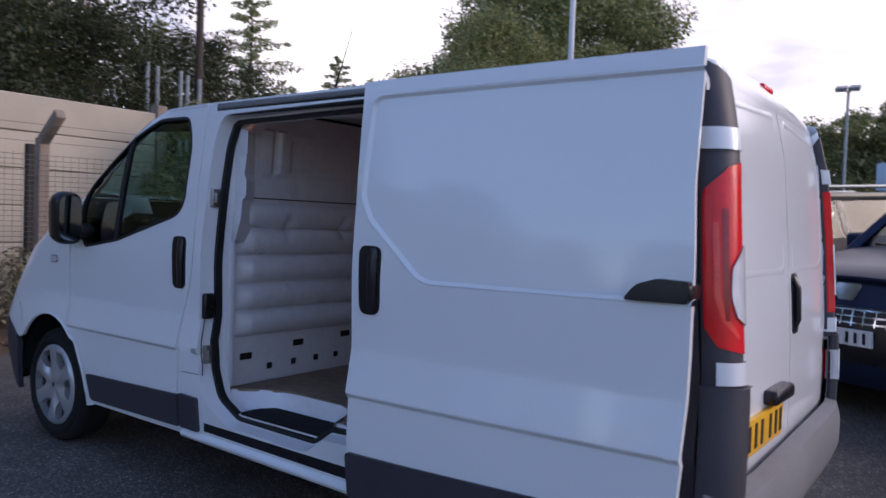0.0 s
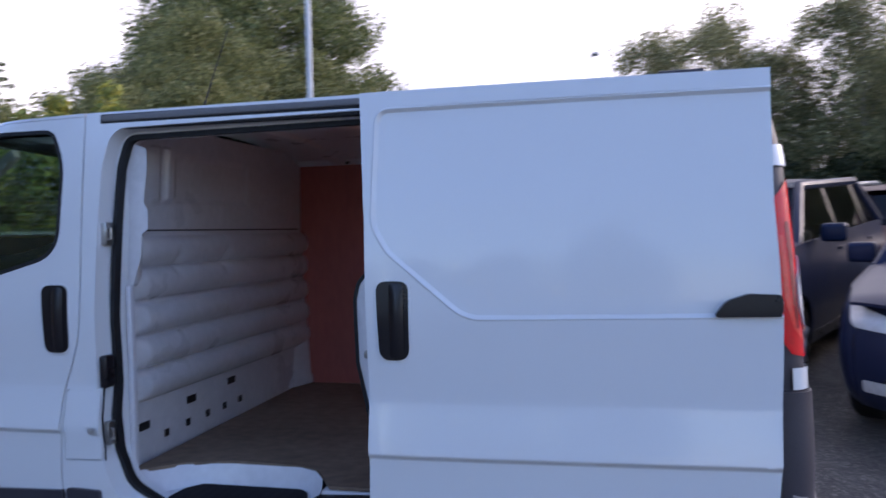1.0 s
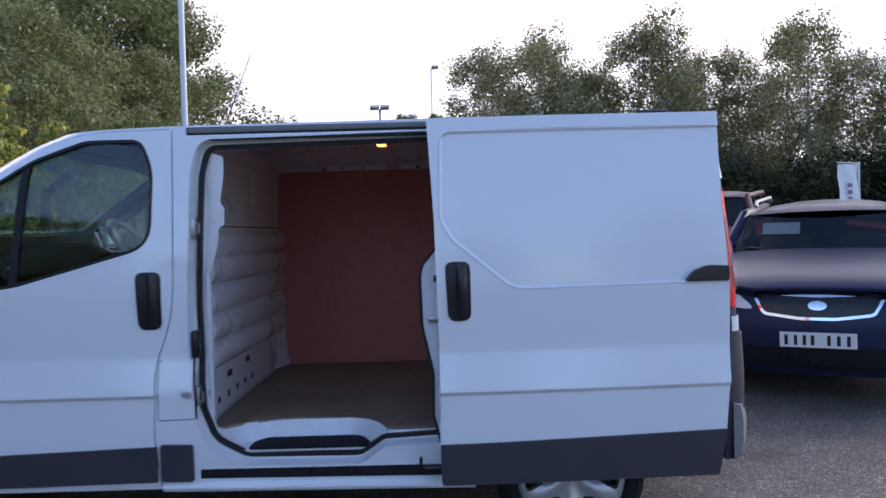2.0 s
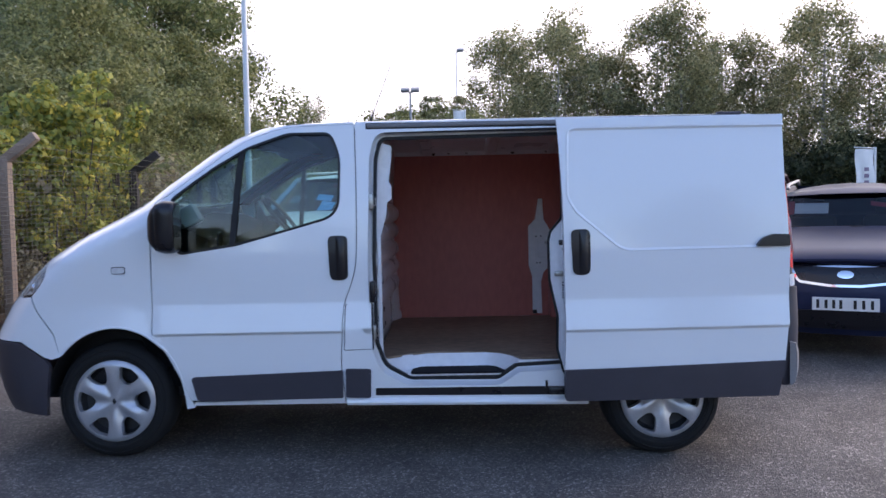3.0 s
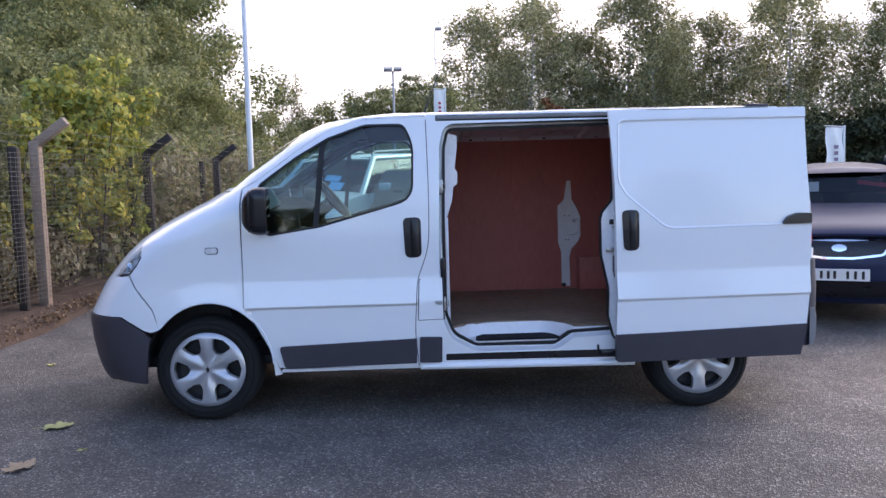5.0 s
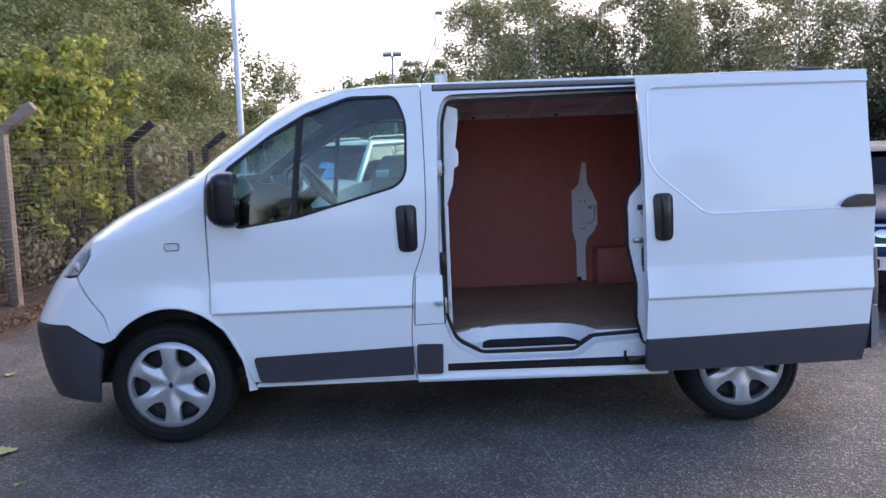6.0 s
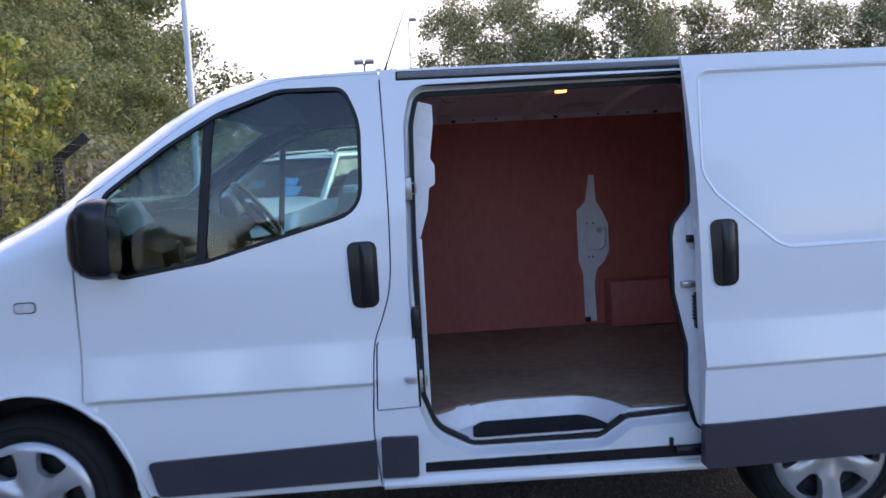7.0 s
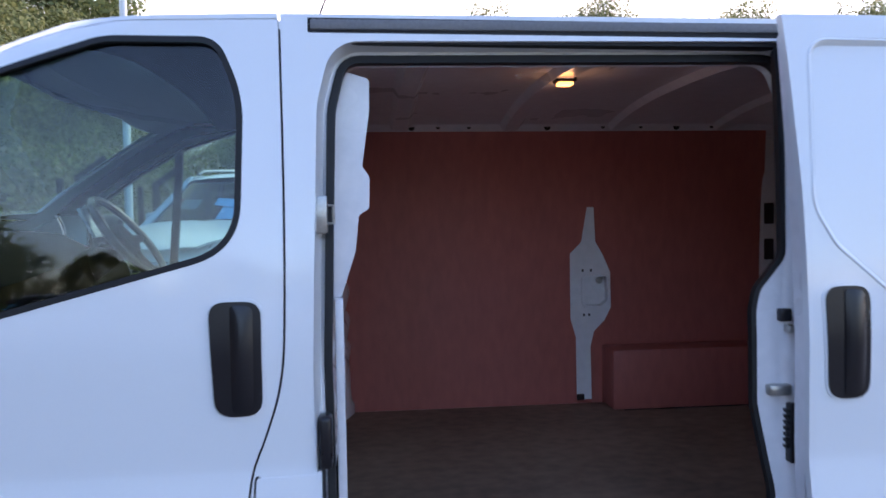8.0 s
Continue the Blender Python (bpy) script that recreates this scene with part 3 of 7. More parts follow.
def build_van():
    van = thing("panel_van", "white panel van with its side load door slid open", "van")
    N = (0, 0.02, 0)
    F = (0, -0.02, 0)
    for side, surf, fl in ((-1, near, N), (1, far, F)):
        # wing with the wheel arch
        arch = arc(0.035, 0.350, 0.385, 0.412, 4, 142, 26)
        wing = [(0.468, 0.292), (0.449, 0.335)] + [(x - 0.0045, z + 0.002) for x, z in spline(DOOR_FRONT[::-1], 4)[1:]] + [(0.2515, 1.462)]
        wing += [(x, z) for x, z in front_edge(1.462, 1.125, 8)] + [(-0.375, 1.05), (-0.40, 1.0), (-0.448, 0.942), (-0.40, 0.86)] + [(-0.30, 0.725), arch[-1]] + arch[::-1][1:] + [(0.424, 0.285)]
        sheet("front_wing", [wing], surf(), M_WHITE, van, 0.035, fl, "white front wing round the wheel arch")
        part("arch_lip", tube([surf(-0.004)(x, z) for x, z in arc(0.035, 0.350, 0.386, 0.413, 2, 140, 30)], 0.008, 6), M_WHITE, van, "rolled white edge of the wheel arch")
        # bumper corner, white above and grey below
        sheet("bumper_upper", [[(-0.456, 0.936)] + [(-0.408, 0.855), (-0.308, 0.722), arch[-1], (-0.318, 0.588), (-0.365, 0.602), (-0.50, 0.690)] + front_edge(0.695, 0.922, 8)], surf(), M_WHITE, van, 0.03, fl, "white upper bumper corner")
        low = [(-0.505, 0.684), (-0.372, 0.596), (-0.330, 0.55), (-0.352, 0.42), (-0.372, 0.262)] + front_edge(0.285, 0.688, 8)
        sheet("bumper_corner", [low], surf(0.004), M_GREY, van, 0.03, (0, -side * 0.03, 0), "dark grey textured bumper corner")
        # headlamp
        lamp = [(-0.452, 0.946), (-0.404, 1.004), (-0.380, 1.05), (-0.360, 1.12)] + front_edge(1.128, 0.93, 8)
        hl = sheet("headlamp", [lamp], surf(-0.030), M_HEAD, van, 0.02, (0, -side * 0.02, 0), "clear headlamp with round reflectors under a smooth lens")
        sheet("headlamp_lens", [lamp], surf(-0.003), M_LENS, hl, 0.02, None, "clear curved lens").visible_shadow = False
        sheet("lamp_bezel", [lamp, grow(lamp, -0.005)], surf(-0.006), M_DARKMETAL, hl, 0.02, (0, -side * 0.012, 0), "dark lamp edge")
        for cx, cz, rr in ((-0.462, 0.995, 0.034), (-0.425, 1.058, 0.024)):
            ring = [(cx + rr * math.cos(2 * math.pi * k / 20), cz + rr * math.sin(2 * math.pi * k / 20)) for k in range(20)]
            sheet("reflector", [ring], (lambda c, d, q: lambda x, z: surf(-0.030 + 0.016 * min(1.0, math.hypot(x - c, z - d) / q) ** 2)(x, z))(cx, cz, rr), M_CHROME, hl, 0.008, (0, -side * 0.015, 0), "round chrome reflector")
        # side repeater
        sheet("repeater_rim", [rounded([(0.032, 1.102, 0.016), (0.112, 1.102, 0.016), (0.112, 1.060, 0.016), (0.032, 1.060, 0.016)], 0.016, 4)], surf(0.0022), M_RUBBER, van, 0.02, (0, -side * 0.004, 0))
        sheet("side_repeater", [rounded([(0.036, 1.098, 0.014), (0.108, 1.098, 0.014), (0.108, 1.064, 0.014), (0.036, 1.064, 0.014)], 0.014, 4)], surf(0.005), M_CLEAR, van, 0.02, (0, -side * 0.006, 0), "small clear side repeater lamp")
        # pillar beside the windscreen and the strip over the door
        pil = front_edge(1.464, 1.872, 14) + [(1.404, 1.886), (1.404, 1.874), (1.060, 1.868)]
        pil += [(x + 0.0435, z - 0.0262) for x, z in spline([(0.318, 1.538), (0.464, 1.64), (0.61, 1.742), (0.754, 1.825), (0.898, 1.874)], 4)][::-1] + [(0.262, 1.462)]
        sheet("windscreen_pillar", [pil], surf(), M_WHITE, van, 0.04, fl, "white windscreen pillar")
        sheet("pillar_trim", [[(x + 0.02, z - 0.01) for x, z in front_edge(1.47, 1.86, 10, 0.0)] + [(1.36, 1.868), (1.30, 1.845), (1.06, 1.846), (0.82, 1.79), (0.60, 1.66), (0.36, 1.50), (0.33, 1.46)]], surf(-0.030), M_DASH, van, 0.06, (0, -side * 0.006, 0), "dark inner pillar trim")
        cab_door(van, surf, side, "cab_door")
    # near flank with the load opening, rail slots and fuel flap
    arch_r = arc(3.098, 0.345, 0.40, 0.400, 172, 8, 24)
    shut = [(x + 0.0022, z) for x, z in spline(SHUT, 4)]
    body = [(1.324, 0.302)] + shut + [(1.410, 1.886), (3.64, 1.886)] + [(tail_line(z) - 0.135, z) for z in (1.86, 1.6, 1.3, 1.0, 0.92)] + [(3.72, 0.90), (3.70, 0.40), (3.51, 0.35)] + arch_r[::-1] + [(2.69, 0.300)]
    rail = rounded([(1.470, 1.878, 0.004), (3.55, 1.869, 0.004), (3.55, 1.834, 0.004), (1.470, 1.843, 0.004)], 0.004, 2)
    slot = rounded([(1.497, 0.389, 0.006), (2.66, 0.384, 0.006), (2.66, 0.332, 0.006), (1.497, 0.346, 0.006)], 0.006, 2)
    flap = rounded([(1.338, 0.868, 0.012), (1.484, 0.872, 0.004), (1.486, 0.611, 0.004), (1.325, 0.606, 0.012)], 0.01, 3)
    sheet("load_side_panel", [body, grow(OPENING, 0.032), rail, slot, flap], near(-0.004), M_WHITE, van, (0.06, 0.02), (0, 0.03, 0), "white body side round the load opening")
    sheet("fuel_flap", [grow(flap, -0.0055)], near(-0.002), M_WHITE, van, 0.05, N, "white fuel filler flap")
    sheet("sill_end_strip", [rounded([(1.335, 0.506, 0.012), (1.476, 0.502, 0.012), (1.471, 0.337, 0.012), (1.330, 0.340, 0.012)], 0.01, 3)], near(0.010), M_GREY, van, 0.05, (0, 0.03, 0), "short dark grey rubbing strip")
    # opening: rubber seal and inner return
    sheet("opening_seal", [grow(OPENING, 0.012), grow(OPENING, -0.006)], near(-0.062), M_RUBBER, van, 0.06, (0, 0.035, 0), "black rubber door seal")
    bm = bmesh.new()
    rings = []
    for g, d in ((0.032, 0.004), (0.028, 0.030), (0.020, 0.066), (0.004, 0.072), (-0.004, 0.13)):
        rings.append([bm.verts.new((x, -(flank(x, z) - d), z)) for x, z in grow(OPENING, g)])
    for r, t in zip(rings, rings[1:]):
        for k in range(len(r)):
            bm.faces.new((r[k - 1], r[k], t[k], t[k - 1]))
    part("opening_return", bm, M_WHITE, van, "white painted inner edge of the opening")
    part("top_rail_channel", box(1.465, 3.56, -0.875, -0.800, 1.820, 1.882), M_RUBBER, van, "black upper door rail")
    part("rail_web", box(1.476, 3.545, -0.882, -0.868, 1.851, 1.874, 0.004), M_LIGHTENED, van, "dull grey metal web inside the upper rail")
    part("bottom_rail_channel", box(1.490, 2.67, -0.928, -0.82, 0.322, 0.392), M_BLACK, van, "black lower door rail")
    part("rail_stop", box(2.450, 2.464, -0.948, -0.90, 0.372, 0.418, 0.002), M_BLACK, van)
    part("rail_roller", box(2.47, 2.60, -0.962, -0.90, 0.350, 0.380, 0.006), M_BLACK, van)
    sheet("sill", [[(0.47, 0.322), (1.32, 0.318), (1.33, 0.302), (1.30, 0.302), (0.46, 0.302)]], near(-0.012), M_WHITE, van, 0.06, (0, 0.05, 0), "white sill under the doors")
    bm = bmesh.new()                         # outer sill below the rail: a ledge that slopes out, then turns under
    rows = [[bm.verts.new((x, -(flank(x, 0.33) + o), z + 0.014 * (1.5 - x) / 1.2)) for o, z in ((-0.022, 0.342), (-0.004, 0.334), (0.012, 0.318), (0.014, 0.308), (0.004, 0.293), (-0.030, 0.290))] for x in np.linspace(1.336, 2.69, 16)]
    for r, t in zip(rows, rows[1:]):
        for k in range(5):
            bm.faces.new((r[k], r[k + 1], t[k + 1], t[k]))
    part("sill_ledge", bm, M_WHITE, van, "white sloping sill ledge under the door rail", 30)
    # black strips added behind the shut lines to paint the shade in the gaps
    sheet("wing_gap_backing", [[(x - 0.02, z) for x, z in spline(DOOR_FRONT[::-1], 3)] + [(0.236, 1.45), (0.276, 1.45)] + [(x + 0.02, z) for x, z in spline(DOOR_FRONT[::-1], 3)[::-1]]], near(-0.021), M_RUBBER, van, 0.06, None, "black backing strip that darkens the wing gap")
    sheet("flap_gap", [grow(flap, 0.008), grow(flap, -0.02)], near(-0.018), M_RUBBER, van, 0.06, None)
    strip = [(x - 0.03, z) for x, z in spline(SHUT, 3)] + [(x + 0.03, z) for x, z in spline(SHUT, 3)[::-1]]
    sheet("door_gap_backing", [strip], near(-0.028), M_RUBBER, van, 0.06, (0, 0.006, 0), "black backing strip that darkens the door gap")
    # opening striker plates on the door post
    for z in (1.437, 0.705):
        pl = part("striker_plate", box(1.478, 1.506, -flank(1.5, z) + 0.022, -flank(1.5, z) + 0.062, z - 0.042, z + 0.042, 0.003), M_STEEL, van, "bare steel striker plate")
        part("striker_loop", tube([(1.500, -flank(1.5, z) + 0.03, z - 0.02), (1.520, -flank(1.5, z) + 0.028, z - 0.02), (1.520, -flank(1.5, z) + 0.028, z + 0.02), (1.500, -flank(1.5, z) + 0.03, z + 0.02)], 0.004, 6), M_STEEL, pl)
    part("post_buffer", box(1.478, 1.508, -0.945, -0.89, 0.873, 0.992, 0.010, 3), M_BLACK, van, "black plastic door buffer")
    # far flank
    bodyf = [(1.324, 0.262)] + shut + [(1.410, 1.886), (3.64, 1.886)] + [(tail_line(z) - 0.135, z) for z in (1.86, 1.6, 1.3, 1.0, 0.92)] + [(3.72, 0.90), (3.70, 0.40), (3.51, 0.35)] + arch_r[::-1] + [(2.69, 0.262)]
    sheet("far_side_panel", [bodyf], far(-0.002), M_WHITE, van, 0.06, F, "white body side without windows")
    # roof, windscreen, bonnet, bumper
    out = [(3.64, -0.872), (1.02, -0.872), (0.86, -0.80), (0.70, -0.55), (0.62, -0.25), (0.60, 0.0), (0.62, 0.25), (0.70, 0.55), (0.86, 0.80), (1.02, 0.872), (3.60, 0.872), (3.615, 0.5), (3.625, 0), (3.63, -0.5)]
    sheet("roof", [out], roof_skin, M_WHITE, van, 0.08, (0, 0, -0.02), "white roof")
    for s in (-1, 1):
        part("roof_gutter_strip", box(3.46, 3.60, s * 0.78 - 0.02, s * 0.78 + 0.02, 1.893, 1.908, 0.006), M_GREY, van, "short grey strip on the roof edge")
    part("aerial", tube([(1.40, -0.10, 1.945), (1.44, -0.10, 2.05), (1.57, -0.10, 2.38)], [0.010, 0.004, 0.002], 6), M_BLACK, van, "thin black roof aerial")
    wsl = [(-0.76, 1.47)] + [(y, 1.452) for y in (-0.5, 0, 0.5)] + [(0.76, 1.47), (0.76, 1.80), (0.5, 1.835), (0, 1.845), (-0.5, 1.835), (-0.76, 1.80)]
    sheet("windscreen", [wsl], nose(-0.006), M_GLASS, van, 0.1, None, "clear windscreen").visible_shadow = False
    sheet("windscreen_surround", [[(-0.845, 1.444), (0.845, 1.444), (0.845, 1.868), (-0.845, 1.868)], wsl], nose(-0.002), M_WHITE, van, 0.06, (0.02, 0, 0))
    sheet("bonnet", [[(-0.845, 1.438), (-0.845, 1.14), (-0.5, 1.0), (0.5, 1.0), (0.845, 1.14), (0.845, 1.438)]], nose(-0.002), M_WHITE, van, 0.05, (0.02, 0, 0), "white sloping bonnet")
    sheet("grille", [rounded([(-0.46, 0.985), (0.46, 0.985), (0.42, 0.86), (-0.42, 0.86)], 0.03, 3)], nose(0.002), M_BLACK, van, 0.05, (0.03, 0, 0), "black front grille")
    sheet("nose_panel", [[(-0.81, 1.13), (-0.81, 0.695), (0.81, 0.695), (0.81, 1.13), (0.5, 0.992), (-0.5, 0.992)], rounded([(-0.46, 0.985), (0.46, 0.985), (0.42, 0.86), (-0.42, 0.86)], 0.03, 3)], nose(-0.002), M_WHITE, van, 0.05, (0.02, 0, 0))
    sheet("front_bumper", [[(-0.81, 0.688), (-0.81, 0.27), (0.81, 0.27), (0.81, 0.688)]], nose(0.004), M_GREY, van, 0.05, (0.03, 0, 0), "dark grey front bumper")
    # tail
    for s in (-1, 1):
        sheet("flank_trim", [[(tail_line(z) - 0.165, z) for z in (0.37, 0.9, 1.3, 1.6, 1.862)] + [(tail_line(z) - 0.094, z) for z in (1.862, 1.6, 1.3, 0.9, 0.37)]], (near if s < 0 else far)(0.004), M_GREY, van, 0.05, (0.0, -s * 0.02, 0))
        sheet("corner_skin", [[(0.0, 0.88), (1.6, 0.88), (1.6, 1.77), (1.2, 1.815), (0.8, 1.855), (0.0, 1.875)]], corner(s, -0.004), M_WHITE, van, (0.06, 0.05), None, "white rear corner skin")
        sheet("tail_pillar_trim", [[(0.002, 0.90), (1.5, 0.89), (1.5, 1.68), (1.4, 1.755), (1.1, 1.80), (0.6, 1.842), (0.2, 1.866), (0.002, 1.868)]], corner(s, 0.002), M_GREY, van, (0.05, 0.04), None, "dark grey corner trim")
        tl = sheet("tail_lamp", [rounded([(0.06, 1.08, 0.03), (0.30, 1.025, 0.05), (0.93, 1.005, 0.01), (1.40, 1.005, 0.01), (1.40, 1.555, 0.01), (0.955, 1.555, 0.01), (0.60, 1.540, 0.04), (0.06, 1.470, 0.07)], 0.03, 5)], corner(s, 0.006), M_RED, van, (0.03, 0.02), None, "tall red tail lamp")
        sheet("lamp_rib", [rounded([(0.46, 1.10, 0.02), (0.56, 1.10, 0.02), (0.58, 1.42, 0.02), (0.42, 1.42, 0.02)], 0.02, 3)], corner(s, 0.0072), M_REDDARK, tl, (0.03, 0.03), None, "darker red inner strip")
        sheet("lamp_glow_strip", [rounded([(0.26, 1.17, 0.02), (0.40, 1.10, 0.03), (0.78, 1.045, 0.02), (0.80, 1.06, 0.02), (0.46, 1.12, 0.03), (0.38, 1.18, 0.03), (0.36, 1.38, 0.02), (0.25, 1.38, 0.02)], 0.02, 3)], corner(s, 0.0070), M_REDLIGHT, tl, (0.03, 0.03), None, "lighter red reflector strip")
        sheet("reversing_lens", [rounded([(1.04, 1.085, 0.015), (0.985, 1.085, 0.03), (0.72, 1.11, 0.05), (0.58, 1.17, 0.05), (0.62, 1.25, 0.05), (0.965, 1.315, 0.03), (1.04, 1.315, 0.01)], 0.03, 5)], corner(s, 0.013), M_CLEAR, tl, (0.03, 0.02), (-0.006, -s * 0.006, 0), "ribbed clear reversing lens")
        sheet("trim_cap", [[(0.05, 1.590), (1.45, 1.590), (1.45, 1.655), (0.05, 1.655)]], corner(s, 0.010), M_WHITE, van, (0.05, 0.03), None, "white painted cap on the corner trim")
        sheet("trim_cap", [[(0.26, 0.918), (1.45, 0.915), (1.45, 0.980), (0.26, 0.984)]], corner(s, 0.012), M_WHITE, van, (0.05, 0.03), None, "white painted cap on the corner trim")
        sheet("rear_bumper_corner", [[(0.002, 0.36), (1.35, 0.36), (1.35, 0.905), (0.002, 0.915)]], corner(s, 0.022), M_GREY, van, (0.06, 0.05), (0.0, -s * 0.03, 0), "dark grey rear bumper corner")
        dy = (lambda y: (y * s))
        dl = rounded([(dy(0.004), 0.535, 0.01), (dy(0.812), 0.535, 0.02), (dy(0.822), 1.0, 0.2), (dy(0.805), 1.60, 0.1), (dy(0.765), 1.805, 0.07), (dy(0.004), 1.845, 0.01)], 0.02, 4)
        rd = sheet("rear_door", [dl], tail(0.006), M_WHITE, van, 0.06, (-0.02, 0, 0), "white rear load door without a window")
        rim = rounded([(dy(0.075), 1.22, 0.05), (dy(0.735), 1.22, 0.12), (dy(0.720), 1.60, 0.08), (dy(0.690), 1.755, 0.06), (dy(0.075), 1.785, 0.04)], 0.05, 5)
        bm = bmesh.new()
        rings = [[bm.verts.new(tail(o)(y, z)) for y, z in grow(rim, g)] for g, o in ((0.016, 0.0055), (0.008, 0.0075), (0.000, 0.0084), (-0.008, 0.0075), (-0.016, 0.0055))]
        for r, t in zip(rings, rings[1:]):
            for k in range(len(r)):
                bm.faces.new((r[k - 1], r[k], t[k], t[k - 1]))
        part("pressed_rim", bm, M_WHITE, rd, angle=80)
        if s < 0:
            sheet("door_handle", [rounded([(0.035, 0.975, 0.03), (0.135, 0.975, 0.03), (0.135, 1.205, 0.03), (0.035, 1.205, 0.03)], 0.03, 5)], tail(0.010), M_BLACK, rd, 0.03, (-0.012, 0, 0), "black recessed rear door handle")
            part("door_grip", tube([(3.802, 0.06, 1.19), (3.822, 0.065, 1.15), (3.826, 0.065, 1.03), (3.808, 0.06, 0.99)], 0.013, 8), M_BLACK, rd)
    sheet("fog_lamp", [rounded([(0.80, 0.700, 0.01), (1.40, 0.700, 0.01), (1.40, 0.835, 0.01), (0.80, 0.835, 0.01)], 0.01, 3)], corner(1, 0.028), M_CLEAR, van, (0.05, 0.03), (-0.01, -0.01, 0), "clear ribbed fog lamp in the bumper corner")
    sheet("fog_lamp_edge", [[(1.40, 0.700), (1.46, 0.700), (1.46, 0.835), (1.40, 0.835)]], corner(1, 0.027), M_RED, van, (0.05, 0.03), (-0.01, -0.01, 0))
    # header: a rounded panel that rolls from the doors' top edge over into the roof
    bm = bmesh.new()
    rows = []
    for y in np.linspace(-0.862, 0.862, 29):
        foot, crown = tail(0.001)(y, 1.79 - 0.03 * (abs(y) / 0.86) ** 6), roof_skin(3.58, y) + Vector((0, 0, 0.0025))
        rows.append([bm.verts.new((crown.x + (foot.x - crown.x) * math.cos(radians(90 * k / 10)) ** 0.8, y, foot.z + (crown.z - foot.z) * math.sin(radians(90 * k / 10)) ** 0.9)) for k in range(11)])
    for a, b in zip(rows, rows[1:]):
        for k in range(10):
            bm.faces.new((a[k], b[k], b[k + 1], a[k + 1]))
    part("rear_header", bm, M_WHITE, van, "white rounded panel over the rear doors", angle=80)
    part("plate_lamp_bar", box(3.820, 3.880, -0.40, -0.16, 0.778, 0.830, 0.018, 3), M_BLACK, van, "black plate lamp housing")
    np_ = part("number_plate", box(3.834, 3.852, -0.735, -0.215, 0.655, 0.768, 0.003), M_PLATE_Y, van, "yellow rear number plate with black bars")
    for k, yy in enumerate((-0.690, -0.620, -0.550, -0.480, -0.380, -0.310, -0.250)):
        part("plate_bar", box(3.8522, 3.854, yy - 0.013, yy + 0.013, 0.672, 0.752), M_PRINT, np_)
    part("high_brake_lamp", box(3.654, 3.707, -0.080, 0.050, 1.876, 1.920, 0.019, 4), M_RED, van, "red high-level brake lamp")
    bm = bmesh.new()
    prof = [(0.0, 0.36), (0.050, 0.38), (0.070, 0.44), (0.072, 0.54), (0.055, 0.600), (0.0, 0.612)]
    rows = []
    for i in range(25):
        y = -0.93 + 1.86 * i / 24
        q = abs(y) / 0.95
        bx = 3.872 - 0.07 * q ** 8
        rows.append([bm.verts.new((shear(bx + dx * (1 - 0.5 * q ** 8), y), y, z)) for dx, z in prof])
    for r, t in zip(rows, rows[1:]):
        for k in range(len(prof) - 1):
            bm.faces.new((r[k], r[k + 1], t[k + 1], t[k]))
    bm.faces.new(rows[0])
    bm.faces.new(rows[-1][::-1])
    part("rear_bumper", bm, M_LIGHTENED, van, "worn grey rear bumper step, lightened as if sunlit", 50)
    # underside and wheel housings
    part("underbody", box(-0.45, 3.42, -0.80, 0.80, 0.33, 0.40, 0.02), M_DARKMETAL, van, "dark underbody")
    part("engine_bay_block", box(-0.42, 0.24, -0.60, 0.60, 0.40, 1.15, 0.05), M_DARKMETAL, van)
    for x in (0.02, 3.098):
        for s in (-1, 1):
            bm = bmesh.new()
            a = [(x + 0.40 * math.cos(radians(t)), 0.345 + 0.405 * math.sin(radians(t))) for t in range(3, 180, 6)]
            r0 = [bm.verts.new((u, s * 0.915, v)) for u, v in a]
            r1 = [bm.verts.new((u, s * 0.708, v)) for u, v in a]
            for i in range(len(a) - 1):
                bm.faces.new((r0[i], r0[i + 1], r1[i + 1], r1[i]))
            bm.faces.new(r1)
            part("wheel_housing", bm, M_RUBBER, van)
    for x in (0.0, 3.098):
        for s in (-1, 1):
            wheel(van, x + 0.012 * (x > 1), s * 0.90, s, 0.332 + ground_height(x, s * 0.8))
    return van


